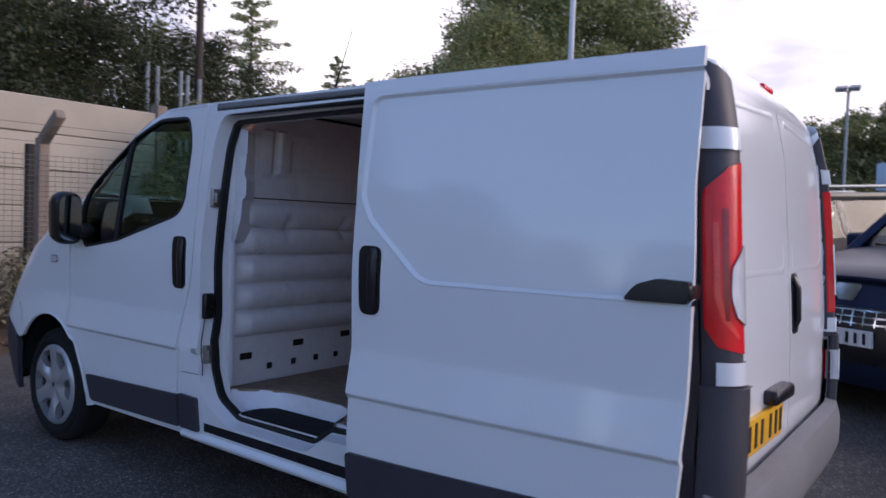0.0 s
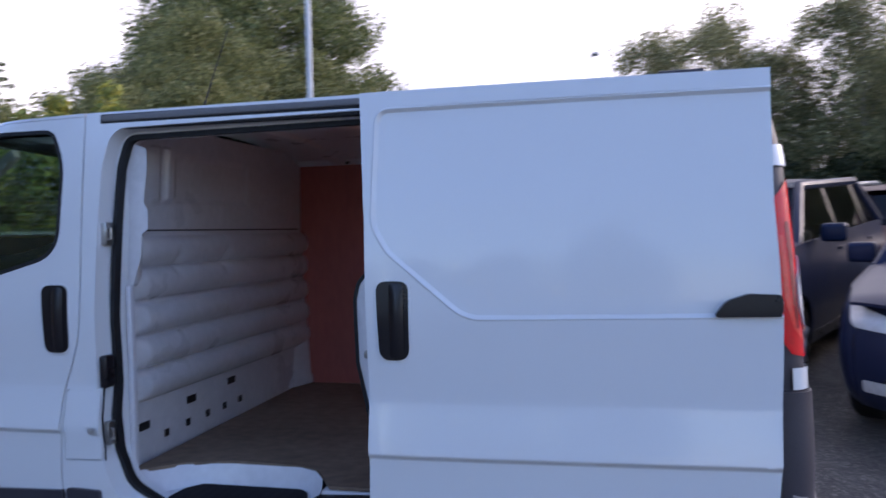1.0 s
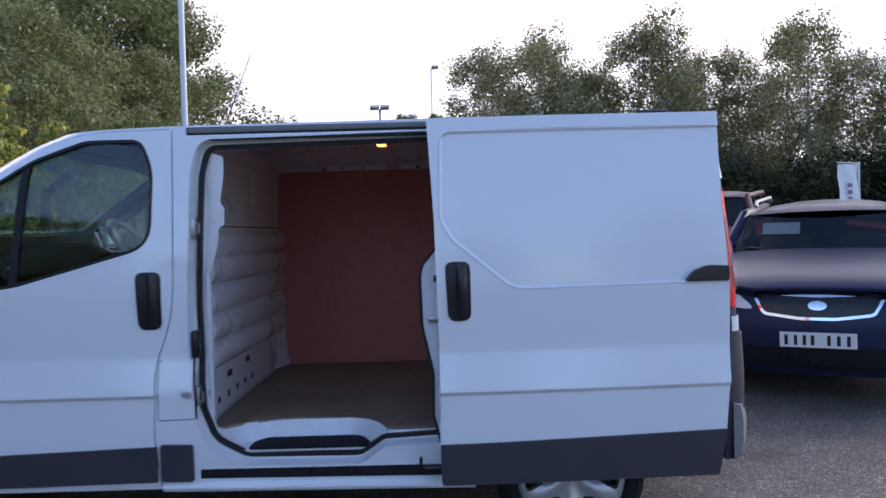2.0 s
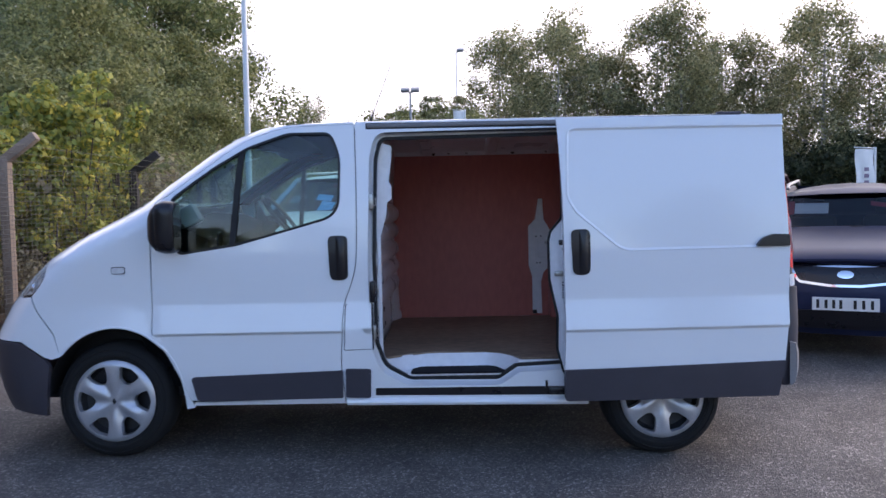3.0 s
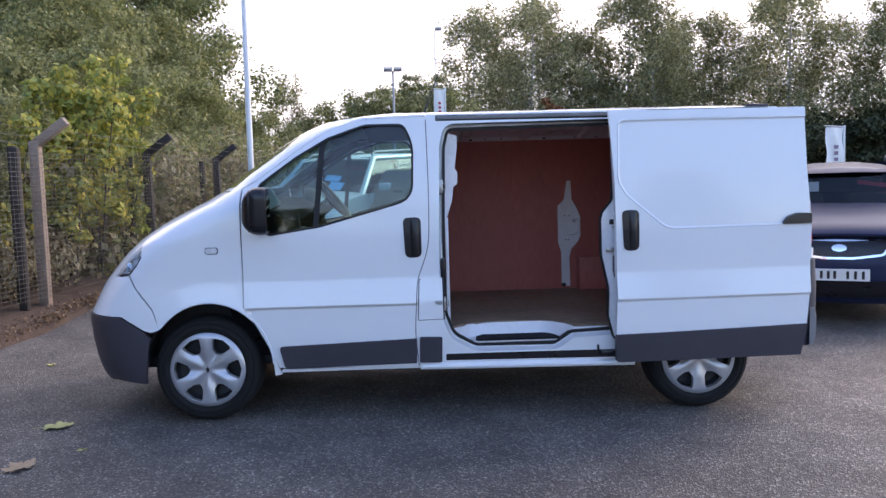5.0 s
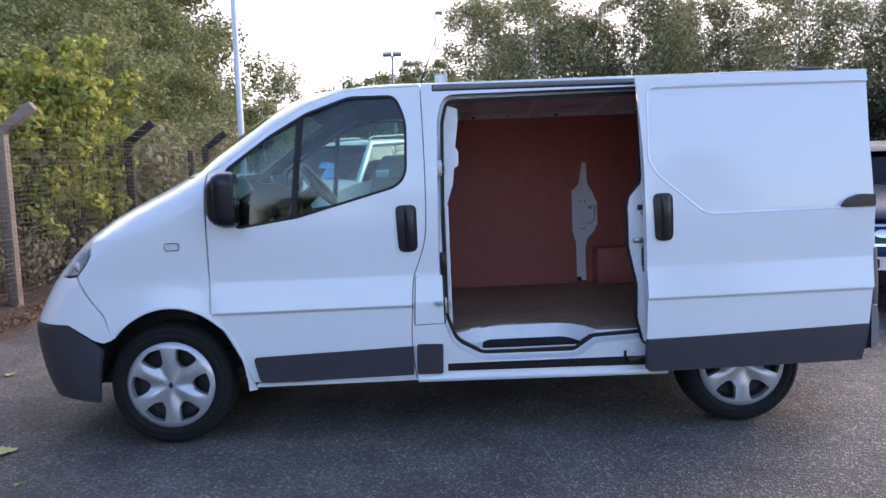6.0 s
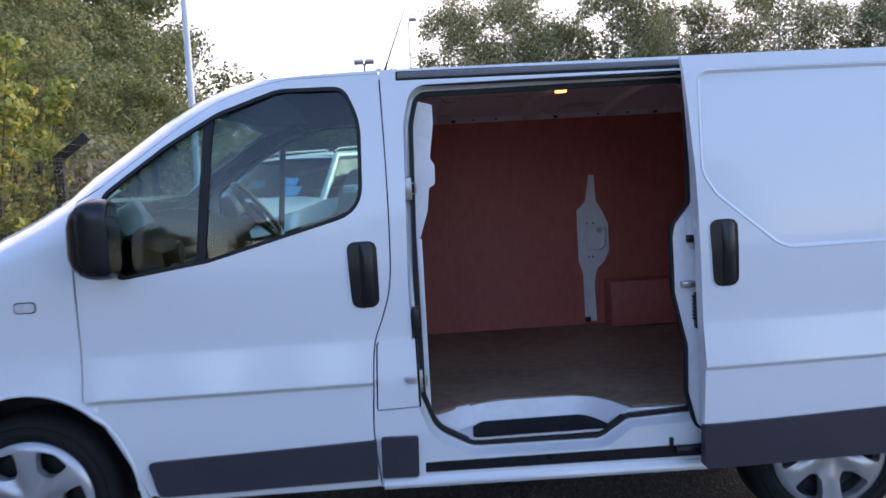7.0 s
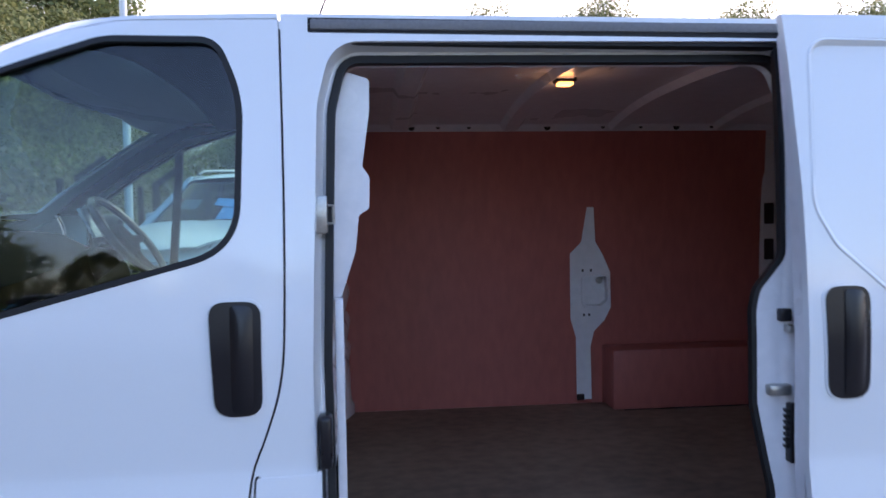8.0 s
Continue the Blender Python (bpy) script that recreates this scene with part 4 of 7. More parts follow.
def build_slide_door(van):
    def gap(x):
        return 0.103 - 0.044 * max(0.0, (x - 2.6) / 1.0) ** 1.3

    plain = lambda o=0.0: (lambda x, z: Vector((x, -(half_width(z) + lip(z) + gap(x) + o), z)))
    left = [(2.522, 1.868), (2.529, 1.77), (2.545, 1.45), (2.553, 0.90), (2.552, 0.67), (2.545, 0.50)]
    line = rounded([(3.7690, 1.8085, 0), (2.583, 1.8065, 0.045), (2.572, 1.44, 0.12), (2.622, 1.355, 0.10), (2.850, 1.162, 0.12), (2.90, 1.147, 0.1), (3.7850, 1.152, 0)], 0.05, 8)
    w = 0.0085
    outer, inner = grow(line, w), grow(line, -w)
    outer[0], outer[-1], inner[0], inner[-1] = (3.7690, 1.8085 + w), (3.7850, 1.152 - w), (3.7690, 1.8085 - w), (3.7840, 1.152 + w)
    if outer[3][0] > inner[3][0]:
        outer, inner = inner, outer
    right_low = [(3.7830, 1.00), (3.7740, 0.70), (3.7580, 0.515)]
    door = sheet("sliding_door", [left[::-1] + [(3.7690, 1.871)] + outer + right_low], plain(), M_WHITE, van, (0.05, 0.0125), (0, 0.022, 0), "white sliding load door pushed back, with a pressed panel line")
    sheet("pressed_panel", [inner + [(3.7800, 1.30), (3.7690, 1.48)]], plain(-0.012), M_WHITE, door, 0.05, (0, 0.016, 0))
    bm = bmesh.new()
    rows = []
    for (ax, az), (bx, bz) in zip(outer, inner):
        rows.append([bm.verts.new(plain(o)(ax + (bx - ax) * f, az + (bz - az) * f)) for f, o in ((0.0, 0.0), (0.16, 0.0034), (0.36, 0.0034), (0.80, -0.0112), (1.0, -0.012))])
    for r, t in zip(rows, rows[1:]):
        for k in range(4):
            bm.faces.new((r[k], r[k + 1], t[k + 1], t[k]))
    part("panel_bevel", bm, M_WHITE, door, angle=80)
    low = rounded([(2.546, 0.498, 0.02), (3.7580, 0.522, 0.008), (3.7260, 0.323, 0.008), (2.548, 0.323, 0.02)], 0.02, 3)
    sheet("rubbing_strip", [low], plain(0.010), M_GREY, door, 0.05, (0, 0.045, 0), "deep dark grey rubbing strip")
    h = sheet("door_handle", [rounded([(2.584, 1.263, 0.035), (2.690, 1.263, 0.035), (2.690, 1.015, 0.04), (2.594, 1.015, 0.04)], 0.04, 6)], plain(0.006), M_BLACK, door, 0.02, (0, 0.014, 0), "black moulded pull handle")
    cup = rounded([(2.584, 1.263, 0.035), (2.690, 1.263, 0.035), (2.690, 1.015, 0.04), (2.594, 1.015, 0.04)], 0.04, 6)
    sheet("handle_rim", [grow(cup, 0.006), grow(cup, -0.001)], plain(0.003), M_WHITE, h, 0.03, (0, 0.006, 0), "white lip round the handle cup")
    sheet("grip", [rounded([(2.628, 1.257, 0.012), (2.676, 1.255, 0.02), (2.675, 1.024, 0.02), (2.630, 1.022, 0.012)], 0.015, 4)],
          lambda x, z: plain(0.007 + 0.012 * max(0.0, 1 - ((x - 2.653) / 0.026) ** 2) * max(0.0, 1 - ((z - 1.139) / 0.122) ** 2) ** 0.5)(x, z), M_BLACK, h, 0.008, None)
    # rear guide cap and its arm into the flank
    cap = rounded([(3.592, 1.150, 0.008), (3.7780, 1.150, 0.008), (3.7800, 1.212, 0.01), (3.69, 1.216, 0.06), (3.63, 1.196, 0.05)], 0.01, 4)
    g = sheet("rear_guide", [cap], plain(0.016), M_BLACK, door, 0.02, (0, 0.03, 0), "black guide cover at the door's rear edge")
    part("guide_arm", box(3.752, 3.785, -1.010, -0.925, 1.158, 1.203, 0.008), M_BLACK, g)
    # inner shell
    inner = rounded([(2.565, 1.83, 0.04), (3.70, 1.83, 0.04), (3.70, 0.50, 0.05), (2.555, 0.45, 0.04), (2.518, 0.60, 0.1), (2.523, 0.78, 0.12), (2.480, 0.985, 0.1), (2.476, 1.20, 0.1), (2.488, 1.25, 0.05), (2.552, 1.325, 0.05)], 0.04, 6)
    sheet("inner_panel", [inner], lambda x, z: Vector((x, -(half_width(z) + gap(x) - 0.058 - 0.047 * min(1.0, max(0.0, (2.61 - x) / 0.05))), z)), M_INNER, door, (0.03, 0.06), (0, 0.012, 0), "white painted inner shell of the door")
    sheet("door_edge_panel", [rounded([(2.540, 1.84, 0.02), (2.60, 1.84, 0.02), (2.60, 0.36, 0.02), (2.560, 0.36, 0.02)], 0.02, 3)], lambda x, z: Vector((x, -(half_width(z) + gap(x) - 0.020), z)), M_INNER, door, 0.08, (0, 0.038, 0))
    sheet("inner_seal", [grow(inner, 0.006), grow(inner, -0.006)], lambda x, z: Vector((x, -(half_width(z) + gap(x) - 0.054 - 0.047 * min(1.0, max(0.0, (2.61 - x) / 0.05))), z)), M_RUBBER, door, 0.1, (0, 0.02, 0), "thin black seal")
    lt = part("latch_plate", box(2.534, 2.562, -0.967, -0.943, 1.175, 1.205, 0.004), M_BLACK, door, "black latch in the door edge")
    part("latch_claw", box(2.547, 2.569, -0.979, -0.955, 1.150, 1.168, 0.003), M_STEEL, lt)
    lk = part("lock_case", box(2.556, 2.588, -0.973, -0.938, 0.845, 0.985, 0.005), M_BLACK, door, "black lock mechanism")
    part("lock_lever", box(2.507, 2.562, -0.969, -0.945, 1.003, 1.030, 0.006), M_STEEL, lk)
    for k in range(7):
        part("lock_tooth", box(2.549, 2.562, -0.967, -0.951, 0.880 + 0.014 * k, 0.887 + 0.014 * k), M_DARKMETAL, lk)
    return door


def build_load_bay(van):
    """Floor, lining, bulkhead and roof of the load space."""
    Z0 = 0.535
    fl = [(1.46, 0.867), (3.74, 0.867), (3.74, -0.80), (2.70, -0.80), (2.64, -0.862), (2.33, -0.862), (2.22, -0.70), (2.15, -0.665), (1.85, -0.660), (1.66, -0.70), (1.56, -0.78), (1.50, -0.80)]
    sheet("load_floor", [fl], lambda x, y: Vector((x, y, Z0 + 0.006 * math.exp(-((x - 1.9) / 0.2) ** 2 - ((y + 0.67) / 0.06) ** 2))), M_FLOORPLY, van, 0.12, (0, 0, -0.012), "worn brown plywood load floor")
    part("floor_pan", box(1.45, 3.78, -0.80, 0.86, 0.40, 0.43), M_DARKMETAL, van)
    # step well
    bm = bmesh.new()
    top = [(1.53, -0.80), (1.60, -0.735), (1.70, -0.690), (1.85, -0.662), (2.13, -0.666), (2.21, -0.70), (2.27, -0.78), (2.31, -0.880)]
    low = [(1.60, -0.85), (1.640, -0.765), (1.710, -0.705), (1.86, -0.682), (2.12, -0.686), (2.19, -0.715), (2.235, -0.80), (2.265, -0.880)]
    a = [bm.verts.new((x, y, Z0 - 0.004)) for x, y in top]
    b = [bm.verts.new((x, y, 0.448)) for x, y in low]
    for i in range(len(a) - 1):
        bm.faces.new((a[i], a[i + 1], b[i + 1], b[i]))
    part("step_riser", bm, M_INNER, van, "white painted step riser", 60)
    part("step_pan", box(1.51, 2.30, -0.872, -0.66, 0.440, 0.449, 0.0), M_INNER, van)
    sheet("step_tread", [rounded([(1.690, -0.880), (1.700, -0.760), (1.745, -0.702), (2.150, -0.700), (2.190, -0.735), (2.250, -0.880)], 0.025, 4)], lambda x, y: Vector((x, y, 0.460 + 0.0005 * math.sin(x * 160))), M_TREAD, van, (0.01, 0.05), (0, 0, -0.008), "ribbed black step tread")
    part("floor_edge_ledge", box(2.30, 2.66, -0.866, -0.78, 0.480, 0.520, 0.004), M_INNER, van)
    # far lining: one tall ply sheet, a lower sheet over the arch, and the bare pillar between them
    def wall(o):
        return lambda x, z: Vector((x, 0.868 - 0.045 * max(0.0, (z - 1.1) / 0.7) ** 1.5 - o, z))
    pil = [(2.617, 1.462), (2.652, 1.462), (2.662, 1.30), (2.700, 1.235), (2.735, 1.155), (2.737, 0.985), (2.705, 0.925), (2.655, 0.875), (2.637, 0.80), (2.642, 0.552), (2.590, 0.552), (2.586, 0.565), (2.567, 0.575), (2.565, 0.85), (2.540, 0.935), (2.538, 1.245), (2.592, 1.300)]
    sheet("side_lining", [[(1.475, 0.535), (3.50, 0.535), (3.48, 1.815), (1.475, 1.815)], grow(pil, 0.0)], wall(0.0), M_PLY, van, 0.12, (0, 0.009, 0), "red-brown plywood side lining")
    part("arch_lining", box(2.690, 3.50, 0.698, 0.866, 0.54, 0.812, 0.008), M_PLY, van, "red-brown plywood box over the wheel arch")
    POCKET = rounded([(2.600, 1.135, 0.02), (2.722, 1.138, 0.02), (2.724, 1.02, 0.03), (2.69, 0.992, 0.03), (2.603, 0.996, 0.02)], 0.02, 4)
    pob = sheet("bare_pillar", [pil, POCKET], wall(-0.006), M_INNER, van, 0.06, (0, 0.012, 0), "bare pale grey pillar in a cut-out of the lining")
    sheet("pillar_pocket", [[(2.57, 1.16), (2.75, 1.16), (2.75, 0.96), (2.57, 0.96)]], wall(-0.050), M_INNER, pob, 0.1, (0, 0.01, 0))
    sheet("pocket_rim", [grow(POCKET, 0.007), grow(POCKET, -0.004)], wall(0.004), M_INNER, pob, 0.04, (0, 0.046, 0), "pressed edge of the pocket")
    part("pocket_bolt", lathe([(0.016, 0.866), (0.014, 0.858), (0.001, 0.856)], "y", 12, (2.685, 0.02, 1.115)), M_STEEL, pob)
    part("pillar_plug", box(2.565, 2.600, 0.848, 0.862, 0.552, 0.582, 0.004), M_BLACK, pob)
    for x, z in ((2.60, 1.165), (2.64, 1.165), (2.605, 0.955), (2.63, 0.955)):
        part("pillar_hole", box(x - 0.004, x + 0.004, 0.864, 0.869, z - 0.006, z + 0.006), M_PRINT, pob)
    part("far_inner_skin", box(1.45, 3.66, 0.914, 0.920, 0.43, 1.30), M_INNER, van)
    sheet("cant_rail", [[(1.48, 1.79), (3.55, 1.79), (3.55, 2.0), (1.48, 2.0)]], lambda x, v: Vector((x, 0.845 - 0.6 * (v - 1.79), 1.795 + 0.45 * (v - 1.79))), M_INNER, van, 0.1, (0, 0.01, 0), "white painted roof rail with round holes")
    for k, x in enumerate((1.80, 1.92, 2.06, 2.42, 2.68, 2.86, 3.03, 3.20)):
        part("rail_hole", lathe([(0.001, 0), (0.016 if k % 3 == 0 else 0.009, 0)], "y", 10, (x, 0.797, 1.829)), M_PRINT, van)
    for k, (x, z) in enumerate(((3.50, 1.42), (3.50, 1.25), (3.50, 1.05))):
        part("pillar_slot", box(x - 0.022, x + 0.022, 0.822, 0.838, z - 0.05, z + 0.05, 0.004), M_BLACK, van)
    part("rear_corner_pillar", box(3.47, 3.66, 0.840, 0.875, 0.53, 1.78, 0.01), M_INNER, van, "bare white rear pillar")
    part("near_inner_skin", box(2.70, 3.62, -0.84, -0.825, 0.53, 1.76, 0.004), M_PLY, van)
    part("arch_lining", box(2.70, 3.50, -0.825, -0.690, 0.54, 0.805, 0.004), M_PLY, van)
    part("rear_inner_skin", box(3.64, 3.655, -0.82, 0.84, 0.52, 1.82), M_INNER, van)
    sheet("roof_lining", [[(1.46, -0.80), (3.56, -0.80), (3.56, 0.80), (1.46, 0.80)]], lambda x, y: roof_skin(x, y) + Vector((0, 0, -0.05)), M_INNER, van, 0.15, (0, 0, 0.01), "bare painted roof")
    for x in (1.75, 2.25, 2.75, 3.25):
        bm = bmesh.new()
        rows = []
        for i in range(13):
            y = -0.80 + 1.6 * i / 12
            z = roof_skin(x, y).z
            rows.append([bm.verts.new((x + dx, y, z + dz)) for dx, dz in ((-0.05, -0.05), (-0.03, -0.075), (0.03, -0.075), (0.05, -0.05))])
        for r, t in zip(rows, rows[1:]):
            for k in range(3):
                bm.faces.new((r[k], r[k + 1], t[k + 1], t[k]))
        part("roof_bow", bm, M_INNER, van, "pressed steel roof bow", 30)
    lam = part("load_lamp", box(2.225, 2.295, -0.145, -0.085, 1.868, 1.884, 0.006), M_BLACK, van, "small interior lamp, lit warm")
    part("lamp_lens", box(2.235, 2.285, -0.138, -0.092, 1.858, 1.870, 0.004), M_LAMPGLOW, lam)
    bulb = new("load_lamp_light", bpy.data.lights.new("load_lamp_light", "POINT"))
    bulb.data.energy, bulb.data.color, bulb.data.shadow_soft_size = 0.08, (1.0, 0.55, 0.28), 0.03
    bulb.location = (2.26, -0.115, 1.82)

    # bulkhead: pressed steel, ribs below and flat above
    def press(y, z):
        d = 0.0
        for zc in (1.365, 1.235, 1.095, 0.960, 0.83):
            q = (z - zc) / 0.064
            if abs(q) < 1 and y > -0.76:
                d += 0.046 * (1 - q * q) ** 0.6 * min(1, (y + 0.76) / 0.08)
        d -= 0.030 * math.exp(-((y + 0.44) / 0.022) ** 2 - ((z - 1.31) / 0.055) ** 2)
        d -= 0.030 * math.exp(-((y + 0.05) / 0.022) ** 2 - ((z - 1.31) / 0.055) ** 2)
        for yc in (-0.585, -0.50):
            if abs(y - yc) < 0.035 and 1.55 < z < 1.79:
                d += 0.020 * min(1, (0.035 - abs(y - yc)) / 0.015, (z - 1.55) / 0.03)
        if -0.44 < y < 0.2 and 1.56 < z < 1.78:
            d -= 0.014 * min(1, min(y + 0.44, 0.2 - y) / 0.02, (z - 1.56) / 0.03, (1.78 - z) / 0.03)
        d += 0.030 * max(0.0, (z - 1.24) / 0.5)
        return d
    bo = [(-0.90, 0.50), (0.87, 0.50), (0.87, 1.80), (0.6, 1.88), (-0.6, 1.88), (-0.86, 1.80)]
    sheet("bulkhead", [bo], lambda y, z: Vector((1.462 + press(y, z), y, z)), M_INNER, van, (0.02, 0.009), (-0.01, 0, 0), "white pressed steel bulkhead with horizontal ribs")
    sheet("bulkhead_seam", [[(-0.76, 1.4455), (0.80, 1.4455), (0.80, 1.4515), (-0.76, 1.4515)]], lambda y, z: Vector((1.464 + press(y, z), y, z)), M_DARKMETAL, van, (0.05, 0.01), (-0.004, 0, 0), "dark lapped joint between two sheets")
    for y, z, w, h in ((-0.67, 0.665, 0.035, 0.016), (-0.33, 0.70, 0.035, 0.016), (0.02, 0.715, 0.035, 0.016), (-0.52, 0.600, 0.015, 0.015), (-0.36, 0.604, 0.015, 0.015), (-0.20, 0.606, 0.015, 0.015), (-0.05, 0.606, 0.015, 0.015), (0.10, 0.606, 0.015, 0.015)):
        part("bulkhead_hole", box(1.459, 1.465, y - w, y + w, z - h, z + h), M_PRINT, van)
    # pressed foot where the bulkhead meets the far wall
    bm = bmesh.new()
    rows = []
    for z, wx, wy in ((0.540, 0.060, 0.20), (0.575, 0.058, 0.19), (0.60, 0.046, 0.15), (0.80, 0.036, 0.10), (1.0, 0.026, 0.06), (1.16, 0.012, 0.02)):
        rows.append([bm.verts.new(p) for p in ((1.463, 0.862 - wy, z), (1.463 + wx * 0.6, 0.862 - wy * 0.55, z), (1.463 + wx, 0.862 - wy * 0.12, z), (1.463 + wx, 0.866, z))])
    for r, t in zip(rows, rows[1:]):
        for k in range(3):
            bm.faces.new((r[k], r[k + 1], t[k + 1], t[k]))
    bm.faces.new(rows[0])
    bm.faces.new(rows[-1])
    part("bulkhead_foot", bm, M_INNER, van, "white pressed foot of the bulkhead", 40)
    # moulded cover on the bulkhead's edge
    prof = [(1.525, 1.78), (1.605, 1.755), (1.604, 1.68), (1.585, 1.55), (1.602, 1.525), (1.600, 1.45), (1.575, 1.435), (1.566, 1.35), (1.530, 1.24), (1.470, 1.22), (1.470, 1.78)]
    bm = bmesh.new()
    f0 = [bm.verts.new((x, -0.80, z)) for x, z in rounded(prof, 0.012, 3)]
    f1 = [bm.verts.new((1.462 + (x - 1.505) * 0.25, -0.66, z)) for x, z in rounded(prof, 0.012, 3)]
    for k in range(len(f0)):
        bm.faces.new((f0[k - 1], f0[k], f1[k], f1[k - 1]))
    bm.faces.new(f0)
    part("belt_anchor_cover", bm, M_INNER, van, "moulded white cover on the bulkhead edge", 50)
    part("bulkhead_flange", box(1.515, 1.535, -0.83, -0.80, 0.55, 1.24, 0.004), M_INNER, van)


def build_cab(van):
    """Dashboard, wheel and seats behind the cab glass."""
    bm = bmesh.new()
    prof = [(0.00, 1.15), (0.03, 1.285), (0.18, 1.325), (0.42, 1.305), (0.54, 1.245), (0.565, 1.15), (0.52, 0.90), (0.50, 0.55), (0.20, 0.50)]
    rows = []
    for i in range(17):
        y = -0.84 + 1.68 * i / 16
        bump = 0.085 * math.exp(-((y - 0.40) / 0.22) ** 2) + 0.02 * math.exp(-(y / 0.16) ** 2)
        rows.append([bm.verts.new((x, y, z + (bump if z > 1.05 else 0))) for x, z in prof])
    for r, t in zip(rows, rows[1:]):
        for k in range(len(prof)):
            bm.faces.new((r[k - 1], r[k], t[k], t[k - 1]))
    bm.faces.new(rows[0])
    bm.faces.new(rows[-1][::-1])
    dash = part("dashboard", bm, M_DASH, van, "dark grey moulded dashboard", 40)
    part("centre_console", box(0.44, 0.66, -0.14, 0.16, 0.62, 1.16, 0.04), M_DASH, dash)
    part("air_vent", box(0.575, 0.60, -0.60, -0.46, 1.08, 1.15, 0.01), M_BLACK, dash)
    # steering wheel, tilted, on the far side
    c, ax = Vector((0.685, 0.40, 1.365)), Vector((0.78, 0, 0.62)).normalized()
    u, v = Vector((0, 1, 0)), ax.cross(Vector((0, 1, 0))).normalized()
    bm = bmesh.new()
    n, m = 36, 8
    ring = []
    for i in range(n):
        a = 2 * math.pi * i / n
        rd = u * math.cos(a) + v * math.sin(a)
        ring.append([bm.verts.new(c + rd * (0.19 + 0.015 * math.cos(2 * math.pi * j / m)) + ax * 0.015 * math.sin(2 * math.pi * j / m)) for j in range(m)])
    for i in range(n):
        for j in range(m):
            bm.faces.new((ring[i - 1][j - 1], ring[i - 1][j], ring[i][j], ring[i][j - 1]))
    sw = part("steering_wheel", bm, M_RIM, van, "black three-spoke steering wheel")
    bm = bmesh.new()
    for a in (0, 180, 270):
        rd = u * math.cos(radians(a)) + v * math.sin(radians(a))
        tube([c - ax * 0.03 + rd * 0.02, c - ax * 0.01 + rd * 0.18], [0.028, 0.016], 8, bm)
    part("spokes", bm, M_DASH, sw)
    bm = tube([c - ax * 0.30, c - ax * 0.05, c - ax * 0.02, c + ax * 0.005], [0.05, 0.05, 0.075, 0.06], 16)
    part("hub", bm, M_DASH, sw)
    part("stalk", tube([c - ax * 0.06, c - ax * 0.06 + Vector((0, -0.20, 0.02))], 0.009, 6), M_BLACK, sw)
    for y, w in ((0.42, 0.25), (-0.38, 0.42)):
        st = part("cab_seat", box(0.86, 1.34, y - w, y + w, 0.62, 0.86, 0.06, 3), M_SEAT, van, "dark grey cloth seat")
        bm = box(1.30, 1.43, y - w, y + w, 0.84, 1.42, 0.05, 3)
        for q in bm.verts:
            q.co.x += 0.06 * (q.co.z - 1.1)
        part("seat_back", bm, M_SEAT, st)
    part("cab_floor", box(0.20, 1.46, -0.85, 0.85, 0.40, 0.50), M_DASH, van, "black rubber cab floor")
    sheet("cab_headlining", [[(0.95, -0.82), (1.48, -0.82), (1.48, 0.82), (0.95, 0.82)]], lambda x, y: roof_skin(x, y) + Vector((0, 0, -0.045)), M_DASH, van, 0.15, (0, 0, 0.01), "headlining in the darkened cab trim colour")
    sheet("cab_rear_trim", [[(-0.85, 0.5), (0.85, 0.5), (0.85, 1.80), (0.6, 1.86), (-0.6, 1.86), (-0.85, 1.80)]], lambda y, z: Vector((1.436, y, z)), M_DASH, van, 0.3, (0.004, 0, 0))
    part("glovebox", box(0.50, 0.582, -0.79, -0.40, 0.96, 1.195, 0.02, 3), M_PALETRIM, dash, "pale grey lower dashboard with the glovebox")
    part("glovebox_handle", box(0.588, 0.604, -0.62, -0.46, 1.13, 1.155, 0.006), M_BLACK, dash)
    part("end_vent", lathe([(0.052, 0.0), (0.048, 0.012), (0.0, 0.010)], "x", 20, (0.566, -0.70, 1.232)), M_BLACK, dash, "round black air vent")
    # white slab added where a bright reflection shows at the dashboard's end
    bm = box(-0.045, 0.055, -0.075, 0.075, -0.055, 0.055, 0.008)
    bmesh.ops.transform(bm, matrix=pose(0.375, -0.64, 1.378, 0, -28, 8), verts=bm.verts)
    part("dash_reflection_slab", bm, M_PAPER, dash, "white slab on the dashboard standing for a bright reflection")
    # pale slab paints the whitish highlight over the instruments
    bm = box(-0.006, 0.006, -0.10, 0.10, -0.06, 0.06, 0.003)
    bmesh.ops.transform(bm, matrix=pose(0.60, 0.30, 1.425, 0, -28, 0), verts=bm.verts)
    part("instrument_highlight", bm, M_HEAD, dash, "pale slab for the highlight on the instrument cover")


van = build_van()
build_slide_door(van)
build_load_bay(van)
build_cab(van)


# ---- ground ----
def build_ground():
    xs = [-400, -150, -60, -30] + [-18 + 1.0 * i for i in range(45)] + [40, 80, 150, 400]
    ys = [-400, -150, -60, -25] + [-12 + 0.75 * i for i in range(50)] + [40, 80, 150, 400]
    bm = bmesh.new()
    g = [[bm.verts.new((x, y, ground_height(x, y))) for x in xs] for y in ys]
    for j in range(len(ys) - 1):
        for i in range(len(xs) - 1):
            bm.faces.new((g[j][i], g[j][i + 1], g[j + 1][i + 1], g[j + 1][i]))
    return tagged(part("ground", bm, M_ASPHALT), "worn grey asphalt car park", "ground", kind="structure")


build_ground()

